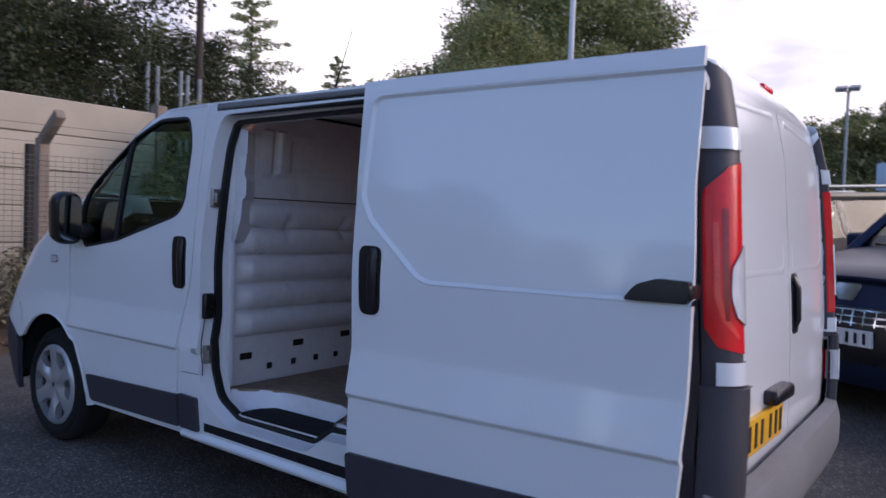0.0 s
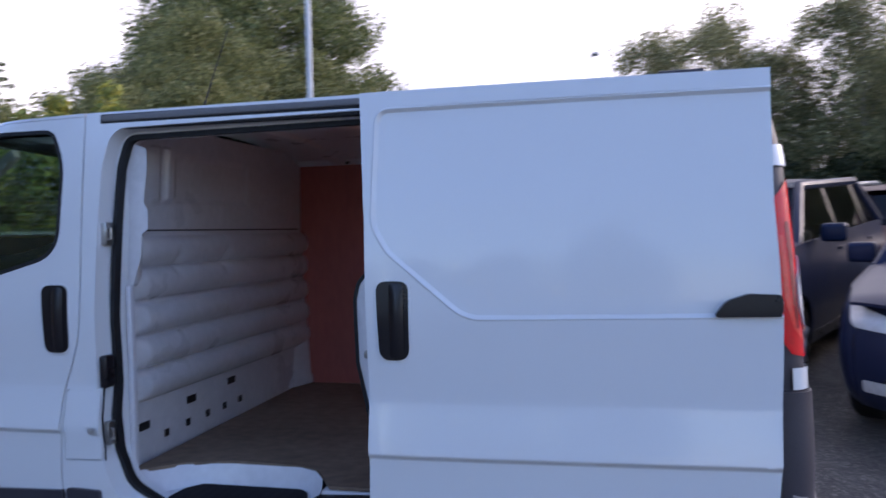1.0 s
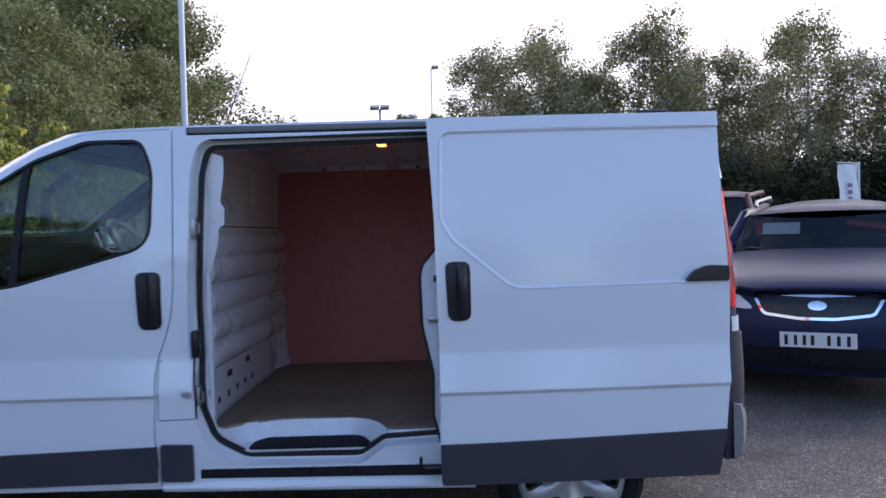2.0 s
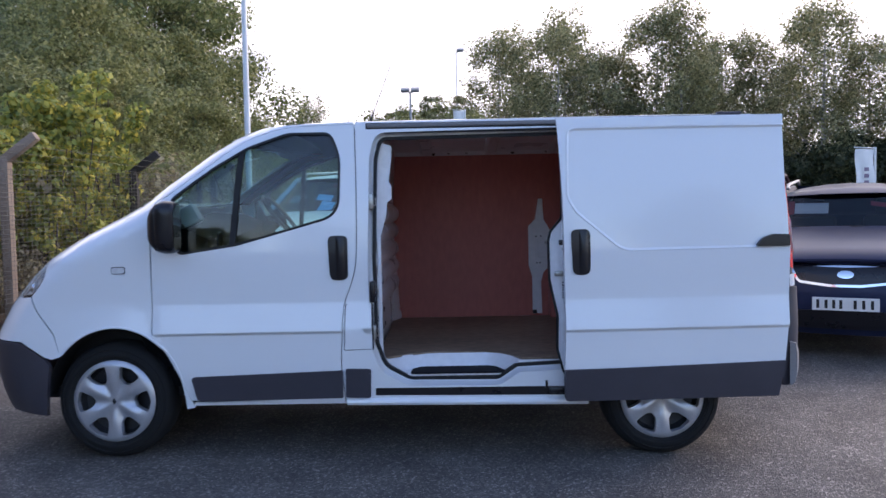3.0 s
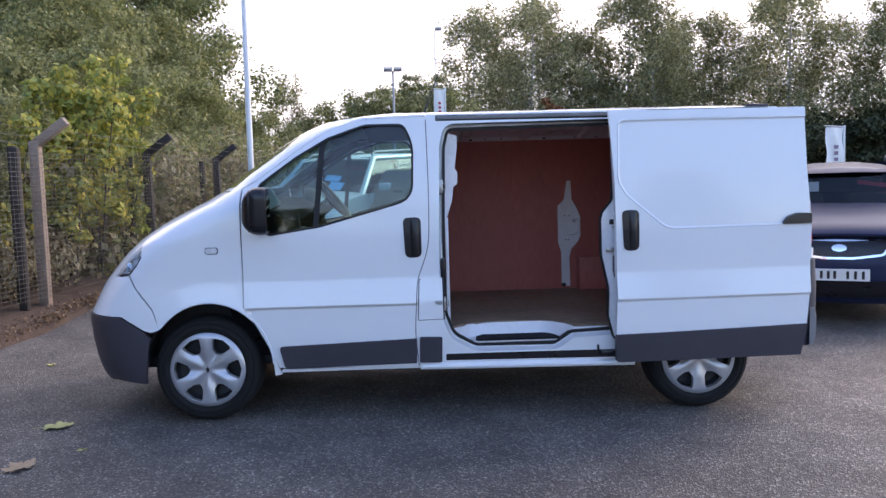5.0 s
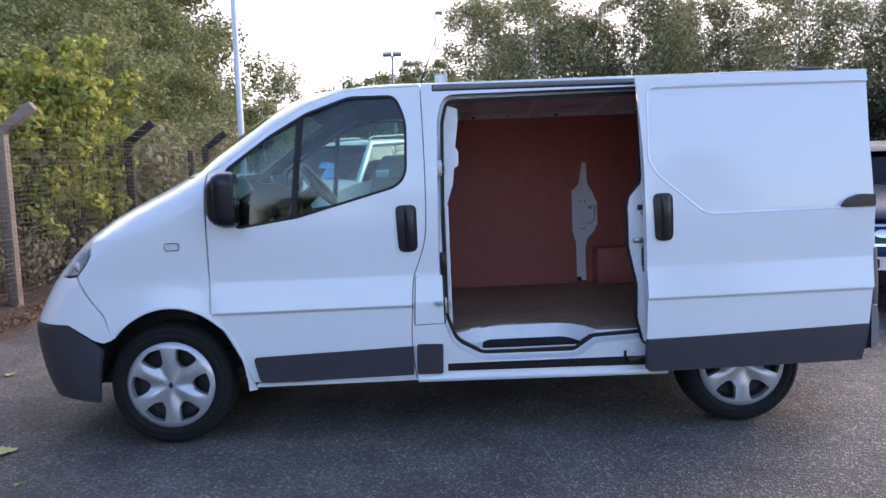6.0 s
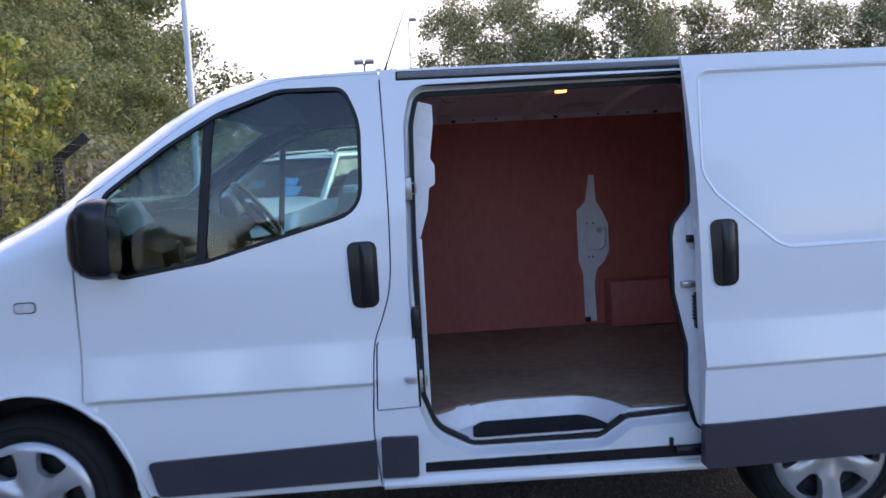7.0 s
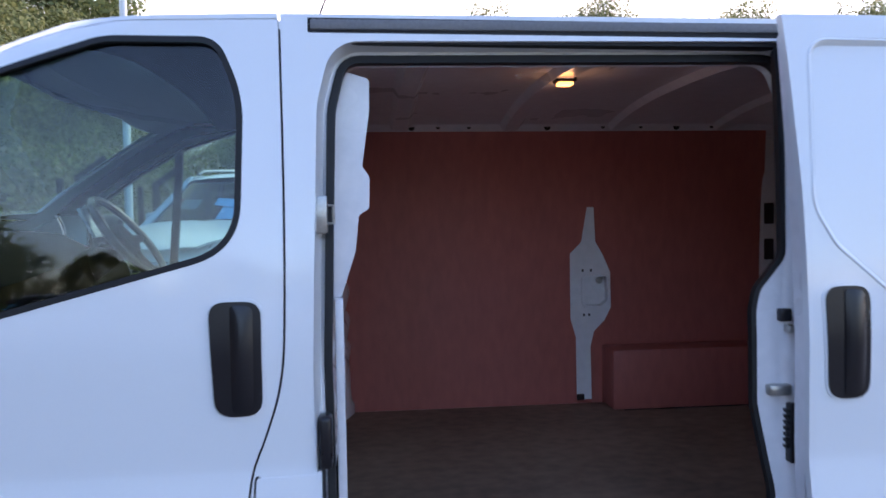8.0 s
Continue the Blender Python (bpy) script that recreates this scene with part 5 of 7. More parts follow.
M_SOIL = material("leaf_litter_soil", (0.085, 0.055, 0.036), 0.95, vary=0.6, scale=5, fine=60, bump=0.02)
M_CONCRETE = material("weathered_concrete", (0.27, 0.205, 0.155), 0.85, vary=0.22, scale=3, fine=50, bump=0.002)
M_PANEL = material("buff_concrete_panel", (0.46, 0.39, 0.30), 0.85, vary=0.14, scale=2, fine=60, bump=0.002, per_object=0.5)
M_DARKPOST = material("dark_timber_shaded_concrete", (0.035, 0.030, 0.026), 0.8, vary=0.3, bump=0.002)
M_WIRE = material("galvanised_wire", (0.145, 0.135, 0.118), 0.65, metal=0.3, vary=0.25)
M_POLE = material("white_steel_pole", (0.62, 0.63, 0.63), 0.4, vary=0.08, scale=2, fine=30)
M_GALV = material("galvanised_steel", (0.30, 0.31, 0.32), 0.45, metal=0.5, vary=0.2)
M_BARK = material("bark", (0.075, 0.058, 0.044), 0.9, vary=0.4, scale=6, fine=40, bump=0.01, stretch=(1, 1, 0.3))
M_BIRCH = material("pale_bark", (0.28, 0.26, 0.23), 0.85, vary=0.45, scale=5, fine=30, bump=0.006, stretch=(1, 1, 2))
M_LEAF_DARK = leaf_material("dark_leaves", (0.080, 0.106, 0.040), (0.170, 0.204, 0.076), (0.32, 0.33, 0.135))
M_LEAF_OLIVE = leaf_material("olive_leaves", (0.118, 0.132, 0.050), (0.225, 0.245, 0.090), (0.41, 0.39, 0.165))
M_LEAF_BIRCH = leaf_material("birch_leaves", (0.110, 0.120, 0.056), (0.23, 0.236, 0.110), (0.43, 0.39, 0.20))
M_LEAF_YELLOW = leaf_material("yellowing_leaves", (0.15, 0.19, 0.05), (0.33, 0.37, 0.09), (0.66, 0.54, 0.10))
M_LITTER = leaf_material("dead_leaves", (0.10, 0.062, 0.035), (0.20, 0.13, 0.075), (0.32, 0.22, 0.13))
M_LEAF_DRY = leaf_material("dry_stalks", (0.16, 0.130, 0.075), (0.32, 0.275, 0.155), (0.50, 0.44, 0.26))
M_LEAF_RUST = leaf_material("rust_leaves", (0.14, 0.055, 0.020), (0.20, 0.085, 0.03), (0.24, 0.13, 0.05))
M_LEAF_DEEP = leaf_material("deep_green_leaves", (0.024, 0.034, 0.014), (0.052, 0.064, 0.026), (0.11, 0.115, 0.05))
M_NEEDLE = leaf_material("needles", (0.17, 0.19, 0.095), (0.32, 0.34, 0.17), (0.48, 0.49, 0.26))


# ---- foliage ----
def leaf_cloud(name, centres, radii, count, size, mat, parent=None, seed=1, flat=1.0, label="", droop=0.0, kind=""):
    """Many separate small leaves, each a folded four-cornered blade, gathered round centres."""
    rng = np.random.default_rng(seed)
    C, R = np.array(centres, float), np.array(radii, float)
    w = R ** 2
    idx = rng.choice(len(C), count, p=w / w.sum())
    d = rng.normal(size=(count, 3))
    d /= np.linalg.norm(d, axis=1)[:, None]
    rad = R[idx] * rng.random(count) ** 0.45
    p = C[idx] + d * rad[:, None] * np.array([1, 1, flat])
    n = d * np.array([1, 1, 1.15]) + rng.normal(size=(count, 3)) * 0.5 + np.array([0, 0, 0.30])     # leaves face out of their clump
    n /= np.linalg.norm(n, axis=1)[:, None]
    a = rng.normal(size=(count, 3))
    a[:, 2] -= droop
    a -= n * (a * n).sum(axis=1)[:, None]
    a /= np.linalg.norm(a, axis=1)[:, None]
    b = np.cross(n, a)
    s = size * (0.6 + 0.8 * rng.random(count))[:, None]
    v = np.empty((count, 4, 3))
    v[:, 0] = p - a * s * 0.5
    v[:, 1] = p + b * s * 0.32 + n * s * 0.06
    v[:, 2] = p + a * s * 0.5
    v[:, 3] = p - b * s * 0.32 + n * s * 0.06
    me = bpy.data.meshes.new(name)
    me.vertices.add(count * 4)
    me.vertices.foreach_set("co", v.ravel())
    me.loops.add(count * 4)
    me.loops.foreach_set("vertex_index", np.arange(count * 4, dtype=np.int32))
    me.polygons.add(count)
    me.polygons.foreach_set("loop_start", np.arange(0, count * 4, 4, dtype=np.int32))
    me.polygons.foreach_set("loop_total", np.full(count, 4, dtype=np.int32))
    me.update(calc_edges=True)
    me.materials.append(mat)
    ob = new(name, me)
    ob.parent = parent
    return tagged(ob, label, kind=kind)


def tree(name, label, height, spread, bark, leaf, seed, leaves=9000, size=0.22, bare=0.22, clumps=46, flat=0.8, thick=0.16, droop=0.0, top=0.55):
    """A tapered trunk with limbs that fork, and a crown of leaf clumps at their ends."""
    rng = random.Random(seed)
    t = thing(name, label, "tree")
    bm = bmesh.new()
    lean = Vector((rng.uniform(-0.05, 0.05), rng.uniform(-0.05, 0.05), 1))
    spine = [Vector((lean.x * h + 0.15 * math.sin(h * 0.8 + seed) * h / height, lean.y * h, h)) for h in (-0.3, 0.1 * height, 0.3 * height, 0.5 * height, 0.7 * height, 0.88 * height)]
    tube(spine, [thick * 1.25, thick, thick * 0.8, thick * 0.55, thick * 0.32, thick * 0.1], 8, bm)
    centres, radii = [], []
    for i in range(clumps):
        f = bare + (1 - bare) * (i + rng.random()) / clumps
        h = f * height * 0.92
        k = f * (len(spine) - 1)
        base = Vector(np.array([np.interp(h, [s.z for s in spine], [s[c] for s in spine]) for c in range(3)]))
        env = math.sin(math.pi * min(1, (f - bare * 0.6) / (1.06 - bare * 0.6)) ** top) ** 0.75
        ang = i * 2.399 + rng.uniform(-0.5, 0.5)
        r = spread * env * rng.uniform(0.35, 1.0)
        tip = base + Vector((math.cos(ang) * r, math.sin(ang) * r, 0.25 * r + rng.uniform(-0.2, 0.5)))
        mid = (base + tip) / 2 + Vector((0, 0, 0.12 * r))
        if i % 2 == 0:
            tube([base - Vector((0, 0, 0.2 * r)), mid, tip], [thick * 0.30 * (1.1 - f), thick * 0.16 * (1.1 - f), 0.008], 5, bm)
        centres.append(tip)
        radii.append(spread * rng.uniform(0.17, 0.33) * (0.6 + 0.5 * env))
    part("trunk", bm, bark, t, angle=60)
    leaf_cloud("crown", [tuple(c) for c in centres], radii, leaves, size, leaf, t, seed, flat, droop=droop)
    return t


def conifer(name, label, height, spread, seed):
    rng = random.Random(seed)
    t = thing(name, label, "tree")
    bm = tube([(0, 0, -0.2), (0, 0, height * 0.5), (0.05, 0, height)], [0.16, 0.09, 0.01], 7)
    centres, radii = [], []
    for i in range(70):
        f = 0.08 + 0.92 * i / 70
        r = (spread * (1 - f) ** 0.85 + 0.12) * rng.uniform(0.7, 1.1)
        ang = i * 2.4 + rng.uniform(-0.3, 0.3)
        tip = Vector((math.cos(ang) * r, math.sin(ang) * r, f * height + 0.16 * r))
        tube([(0, 0, f * height), tip], [0.03, 0.006], 4, bm)
        for q in (0.25, 0.45, 0.62, 0.78, 0.92, 1.0):
            centres.append(tuple(Vector((0, 0, f * height)).lerp(tip, q) - Vector((0, 0, 0.06 * r * q))))
            radii.append(0.15 + 0.12 * r * (1.15 - q))
    part("trunk", bm, M_BARK, t)
    leaf_cloud("crown", centres, radii, 20000, 0.12, M_NEEDLE, t, seed, 0.8, droop=1.2)
    return t


def place_copies(first, spots, group):
    """Sets a thing at its first spot and copies of it at the others: x, y, scale, turn."""
    tagged(first, group=group)
    for i, (x, y, s, a) in enumerate(spots):
        ob = first if i == 0 else copy_thing(first, Matrix())
        ob.matrix_world = pose(x, y, ground_height(x, y), 0, 0, a) @ Matrix.Diagonal((s, s, s, 1))


# big broadleaf trees behind the fence
big_a = tree("broadleaf_tree", "tall dark green broadleaf tree", 12.5, 4.6, M_BARK, M_LEAF_DARK, 3, 40000, 0.15, 0.12, 76)
place_copies(big_a, [(-10.3, 23.0, 1.05, 0), (-15.5, 28, 1.1, 80), (-9.2, 27.0, 0.95, 140)], "trees behind the fence")
big_b = tree("broadleaf_tree", "broad olive green tree in full leaf", 10.0, 4.4, M_BARK, M_LEAF_OLIVE, 8, 30000, 0.15, 0.10, 64)
place_copies(big_b, [(-8.4, 16.0, 0.72, 0), (-12.0, 23.0, 0.9, 100), (-8.2, 22.0, 0.74, 200), (-11.0, 19.0, 0.75, 40)], "trees behind the fence")
big_c = tree("broadleaf_tree", "dark dense tree standing behind the concrete wall", 10.5, 4.4, M_BARK, M_LEAF_DEEP, 27, 34000, 0.13, 0.08, 84)
place_copies(big_c, [(-14.5, 3.2, 0.85, 220), (-19.0, 4.6, 1.1, 20), (-17.5, 8.0, 0.95, 300), (-15.4, 10.4, 0.62, 10), (-13.4, 6.2, 0.60, 75), (-11.5, -4.0, 0.85, 40), (-10.5, -9.0, 0.9, 160), (-12.5, -14.0, 0.9, 280)], "trees behind the wall")
bush = tree("broadleaf_shrub", "dense rounded green shrub", 4.6, 2.4, M_BARK, M_LEAF_OLIVE, 15, 18000, 0.10, 0.03, 50, thick=0.06)
place_copies(bush, [(-5.6, 11.5, 0.9, 0), (-7.0, 10.0, 0.85, 70), (-5.2, 15.5, 0.85, 140), (-4.3, 19.5, 0.75, 210), (-8.4, 12.6, 0.9, 280), (-4.6, 24.5, 0.85, 10), (-3.2, 28.0, 0.8, 50), (-6.6, 5.4, 0.60, 110), (-6.2, 7.6, 0.66, 190), (-1.3, 24.6, 0.98, 40), (0.2, 24.2, 1.0, 95), (1.5, 25.2, 1.08, 160), (2.7, 26.2, 1.05, 220), (-2.6, 26.0, 0.9, 300), (-6.0, -3.4, 0.80, 30), (-6.4, -5.8, 0.92, 120), (-6.2, -8.2, 0.85, 250), (-6.9, -10.8, 1.0, 330), (-7.4, -13.6, 0.95, 80)], "shrubs behind the fence")

wall_bush = tree("broadleaf_shrub", "olive green shrub between the fence and the wall", 4.6, 1.9, M_BARK, M_LEAF_OLIVE, 19, 9000, 0.09, 0.03, 46, thick=0.05)
place_copies(wall_bush, [(-4.3, 2.75, 0.44, 20), (-4.6, 3.35, 0.62, 130), (-4.4, 4.1, 0.64, 250), (-4.9, 5.0, 0.68, 330), (-4.6, 5.9, 0.6, 70)], "shrubs by the wall")

# the far row of birches beyond the car park
bir_a = tree("birch_tree", "slender birch with thin dark autumn crown", 11.0, 2.6, M_BIRCH, M_LEAF_BIRCH, 21, 19000, 0.12, 0.10, 78, thick=0.11, droop=0.5, flat=1.2)
bir_b = tree("birch_tree", "slender birch with thin dark autumn crown", 10.2, 3.0, M_BIRCH, M_LEAF_BIRCH, 33, 20000, 0.12, 0.09, 84, thick=0.12, droop=0.4, flat=1.1)
rngp = random.Random(5)
spots_a, spots_b = [], []
for i in range(26):
    x = 4.4 + i * 1.35
    y = 36.0 + rngp.uniform(-3.0, 4.0) - max(0, x - 18) * 0.25
    (spots_a if i % 2 else spots_b).append((x, y, rngp.uniform(0.98, 1.22), rngp.uniform(0, 360)))
spots_a.append((-4.4, 30.5, 0.64, 20))
place_copies(bir_a, spots_a, "row of birches")
place_copies(bir_b, spots_b, "row of birches")
low = tree("hedge_shrub", "dark hedge shrub under the birches", 3.6, 2.4, M_BARK, M_LEAF_DEEP, 41, 12000, 0.14, 0.02, 36, thick=0.05)
place_copies(low, [(3.4 + 2.0 * i, 32.6 + 0.9 * math.sin(i * 1.7) - max(0, i - 8) * 0.5, 1.02 + 0.34 * math.sin(i * 2.3) ** 2, 47 * i) for i in range(18)], "hedge under the birches")
mid = tree("small_tree", "small distant grey-green tree", 7.2, 1.6, M_BARK, M_LEAF_BIRCH, 52, 24000, 0.085, 0.05, 44, thick=0.07)
place_copies(mid, [(-1.6, 26.5, 0.66, 60), (-0.7, 25.2, 0.70, 100), (0.3, 25.6, 0.72, 200), (1.2, 24.8, 0.78, 150), (1.9, 26.0, 0.80, 30)], "small distant trees")
rust = tree("small_tree", "small rust-coloured tree in the distance", 6.2, 1.3, M_BARK, M_LEAF_RUST, 57, 3200, 0.18, 0.2, 26, thick=0.06)
place_copies(rust, [(7.45, 27.8, 0.80, 0)], "small distant trees")
con = conifer("conifer_tree", "feathery grey-green conifer beyond the wall", 10.0, 4.4, 61)
place_copies(con, [(-25.0, 20.0, 1.18, 0), (-27.0, 16.5, 0.95, 50), (-22.6, 23.4, 0.88, 110)], "conifers")
# trees on the other side of the car park, mirrored in paint and glass
back = tree("broadleaf_tree", "broad green tree across the car park", 9.0, 4.2, M_BARK, M_LEAF_OLIVE, 71, 14000, 0.22, 0.06, 60)
place_copies(back, [(-17, -33, 1.1, 0), (-5, -36, 0.62, 80), (6, -36, 0.85, 160), (17, -33, 0.95, 240), (-24, -30, 1.0, 30), (-10, -33, 0.58, 120), (0.5, -33, 0.62, 200), (-14, -31, 0.72, 300), (-30, -22, 0.9, 10)], "trees across the car park")


# ---- fence, wall, verge ----
def fence_x(y):
    return -2.94 + 0.124 * (y - 3.08)


def build_verge():
    bm = bmesh.new()
    rng = random.Random(9)
    rows = []
    prof = [(0.42, 0.004), (0.36, 0.05), (0.25, 0.10), (0.08, 0.15), (-0.4, 0.20), (-1.5, 0.22), (-4.0, 0.25), (-9.0, 0.3), (-20, 0.3)]
    for j in range(70):
        y = -9 + 0.7 * j
        rows.append([bm.verts.new((fence_x(y) + dx + (0.08 * math.sin(j * 1.3) + rng.uniform(-0.05, 0.05) if k < 4 else 0), y, ground_height(0, y) + dz + (rng.uniform(-0.02, 0.02) if k > 0 else -0.03))) for k, (dx, dz) in enumerate(prof)])
    for r, t in zip(rows, rows[1:]):
        for k in range(len(prof) - 1):
            bm.faces.new((r[k], r[k + 1], t[k + 1], t[k]))
    tagged(part("verge", bm, M_SOIL, angle=80), "brown soil verge strewn with dead leaves", "verge", kind="structure")
    rngn = np.random.default_rng(4)
    cs, rs = [], []
    for i in range(160):
        y = -3 + 17 * rngn.random()
        cs.append((fence_x(y) + rngn.uniform(-0.3, 0.42), y, ground_height(0, y) + 0.10))
        rs.append(0.28)
    tagged(leaf_cloud("leaf_litter", cs, rs, 11000, 0.045, M_LITTER, None, 6, 0.16), "dead brown leaves along the fence foot", "leaves", kind="stuff")


def build_fence():
    f = thing("mesh_fence", "wire mesh fence on cranked concrete posts", "fence")
    for k in range(-3, 6):
        y = 3.08 + 2.58 * k
        x, g = fence_x(y), ground_height(0, y)
        bm = box(x - 0.055, x + 0.055, y - 0.05, y + 0.05, g - 0.2, 2.08, 0.008)
        # further posts are concrete too; the dark colour paints in their shade
        stone = M_DARKPOST if k > 0 else M_CONCRETE
        part("post", bm, stone, f)
        bm = box(-0.05, 0.05, -0.045, 0.045, 0, 0.43, 0.008)
        bmesh.ops.transform(bm, matrix=pose(x + 0.01, y, 2.045, 0, 54, 0), verts=bm.verts)
        part("cranked_arm", bm, stone, f)
        part("strut", box(x - 0.30, x - 0.22, y - 0.04, y + 0.04, g - 0.2, 2.03, 0.006), M_DARKPOST, f, "dark upright behind the post")
    g = ground_height(0, 2.75)
    part("post", box(-3.05, -2.96, 2.71, 2.79, g - 0.2, 1.99, 0.010), M_DARKPOST, f, "dark timber post beside the concrete one")
    # straining wires and the mesh between them
    co, fa = [], []

    def wire(a, b, r):
        a, b = Vector(a), Vector(b)
        d = (b - a).normalized()
        u = d.orthogonal().normalized()
        v = d.cross(u)
        k = len(co)
        for p in (a, b):
            for j in range(3):
                co.append(p + r * (u * math.cos(2.094 * j) + v * math.sin(2.094 * j)))
        for j in range(3):
            fa.append((k + j, k + (j + 1) % 3, k + 3 + (j + 1) % 3, k + 3 + j))
    y0, y1 = 3.08 - 3 * 2.58, 3.08 + 5 * 2.58
    rng = random.Random(2)
    n = 8
    for i in range(33):
        z = 0.30 + 0.05 * i
        for k in range(n):
            ya, yb = y0 + (y1 - y0) * k / n, y0 + (y1 - y0) * (k + 1) / n
            wire((fence_x(ya) + 0.065, ya, z + ground_height(0, ya) * 0.4), (fence_x(yb) + 0.065, yb, z + ground_height(0, yb) * 0.4), 0.0028)
    y = y0
    while y < y1:
        g = ground_height(0, y)
        wire((fence_x(y) + 0.067, y, 0.28 + g * 0.4), (fence_x(y) + 0.067, y + rng.uniform(-0.004, 0.004), 1.92 + g * 0.4), 0.0020)
        y += 0.075
    me = bpy.data.meshes.new("mesh_wire")
    me.from_pydata(co, [], fa)
    me.materials.append(M_WIRE)
    ob = new("mesh_wire", me)
    ob.parent = f
    tagged(ob, "grey welded wire mesh", kind="stuff")
    for j in range(3):
        bm = bmesh.new()
        tube([(fence_x(yy) + 0.10 + 0.10 * j, yy, 2.03 + 0.075 * j) for yy in (y0, y1)], 0.003, 4, bm)
        part("top_wire", bm, M_WIRE, f)


def build_wall():
    """Post-and-panel concrete wall behind the fence; its panels are built last."""
    w = thing("panel_wall", "buff concrete post-and-panel wall", "wall")
    posts = []
    for i in range(3):
        y = 3.25 - 2.4 * i
        part("wall_post", box(-5.75, -5.55, y - 0.08, y + 0.08, -0.1, 2.95, 0.012), M_CONCRETE, w)
        posts.append(y)
    return w, posts


build_verge()
build_fence()
WALL, WALL_POSTS = build_wall()

# scrub along the fence
rngu = np.random.default_rng(12)
cs, rs = [], []
for i in range(150):
    y = 4.3 + 11 * rngu.random()
    cs.append((fence_x(y) - 0.25 - 2.2 * rngu.random(), y, ground_height(0, y) + 0.3 + 1.7 * rngu.random() ** 1.4))
    rs.append(0.28 + 0.3 * rngu.random())
tagged(leaf_cloud("scrub", cs, rs, 19000, 0.085, M_LEAF_OLIVE, None, 13, 0.9), "tangled olive scrub behind the fence", "scrub", kind="stuff")
cs2 = [(x - 0.05, y, z * 0.9) for x, y, z in cs[:110]]
tagged(leaf_cloud("dry_grass", cs2, rs[:110], 15000, 0.13, M_LEAF_DRY, None, 14, 1.3, droop=2.0), "dry brown grass and stalks", "grass", kind="stuff")
cs3 = [(fence_x(y) - 0.2 - 0.8 * rngu.random(), y, ground_height(0, y) + 0.25 + 0.5 * rngu.random()) for y in np.linspace(-2.5, 4.5, 60)]
tagged(leaf_cloud("dry_grass", cs3, [0.3] * 60, 13000, 0.065, M_LEAF_DRY, None, 15, 1.2, droop=2.5), "dry brown grass at the wall foot", "grass", kind="stuff")


def sapling(x, y, height, seed, n):
    """Several thin stems that carry whorls of pale leaves, thickest at their tips."""
    rng = random.Random(seed)
    t = thing("sycamore_sapling", "yellow-green sapling growing through the fence", "sapling", "saplings")
    centres, radii = [], []
    for i in range(n):
        a = rng.uniform(0, 6.28)
        d = Vector((math.cos(a), math.sin(a), 0)) * rng.uniform(0.15, 0.75)
        h = height * rng.uniform(0.62, 1.0)
        pts = [Vector((0, 0, 0)), d * 0.35 + Vector((0, 0, h * 0.45)), d + Vector((0, 0, h))]
        part("stem", tube(pts, [0.018, 0.012, 0.004], 5), M_BARK, t)
        for q in range(10):
            f = 0.34 + 0.66 * q / 9
            c = pts[1].lerp(pts[2], (f - 0.45) / 0.55) if f > 0.45 else pts[0].lerp(pts[1], f / 0.45)
            c = c + Vector((rng.uniform(-0.15, 0.15), rng.uniform(-0.15, 0.15), 0)) * (1.5 - f)
            centres.append(tuple(c))
            radii.append(rng.uniform(0.11, 0.20) * (1.1 if q == 9 else 0.9))
    leaf_cloud("foliage", centres, radii, 620 * n, 0.085, M_LEAF_YELLOW, t, seed, 0.7, droop=0.9)
    t.location = (x, y, ground_height(x, y) + 0.1)
    return t


sapling(-3.05, 4.1, 3.12, 81, 6)
sapling(-3.0, 4.75, 3.05, 82, 5)
sapling(-3.6, 3.5, 2.45, 83, 5)
sapling(-3.3, 6.2, 2.0, 84, 4)
sapling(-2.85, 5.3, 2.75, 85, 5)


# ---- poles, lamps, banners, signs ----
def lamp_post(x, y, h, label, heads=2, r=0.06, mat=None):
    g = ground_height(x, y)
    t = thing("lamp_post", label, "lamp post")
    mat = mat or M_POLE
    part("pole", tube([(0, 0, 0), (0, 0, 0.9), (0.004, 0, 1.0), (0.03, 0, h)], [r * 1.5, r * 1.5, r, r * 0.7], 12), mat, t)
    part("base_plate", box(-0.15, 0.15, -0.15, 0.15, 0, 0.03, 0.005), M_GALV, t)
    for s in range(heads):
        d = -1 if s else 1
        part("arm", tube([(0.03, 0, h - 0.05), (0.03 + d * 0.10, -0.05, h + 0.02)], 0.02, 6), mat, t)
        bm = box(-0.14, 0.14, -0.13, 0.13, -0.05, 0.06, 0.02)
        bmesh.ops.transform(bm, matrix=pose(0.03 + d * 0.16, -0.08, h + 0.05, 25, 0, 0), verts=bm.verts)
        hd = part("flood_lamp", bm, M_GALV, t)
        bm = box(-0.12, 0.12, -0.11, 0.11, -0.056, -0.050, 0.0)
        bmesh.ops.transform(bm, matrix=pose(0.03 + d * 0.16, -0.08, h + 0.05, 25, 0, 0), verts=bm.verts)
        part("lamp_glass", bm, M_CLEAR, hd)
    t.location = (x, y, g)
    return t


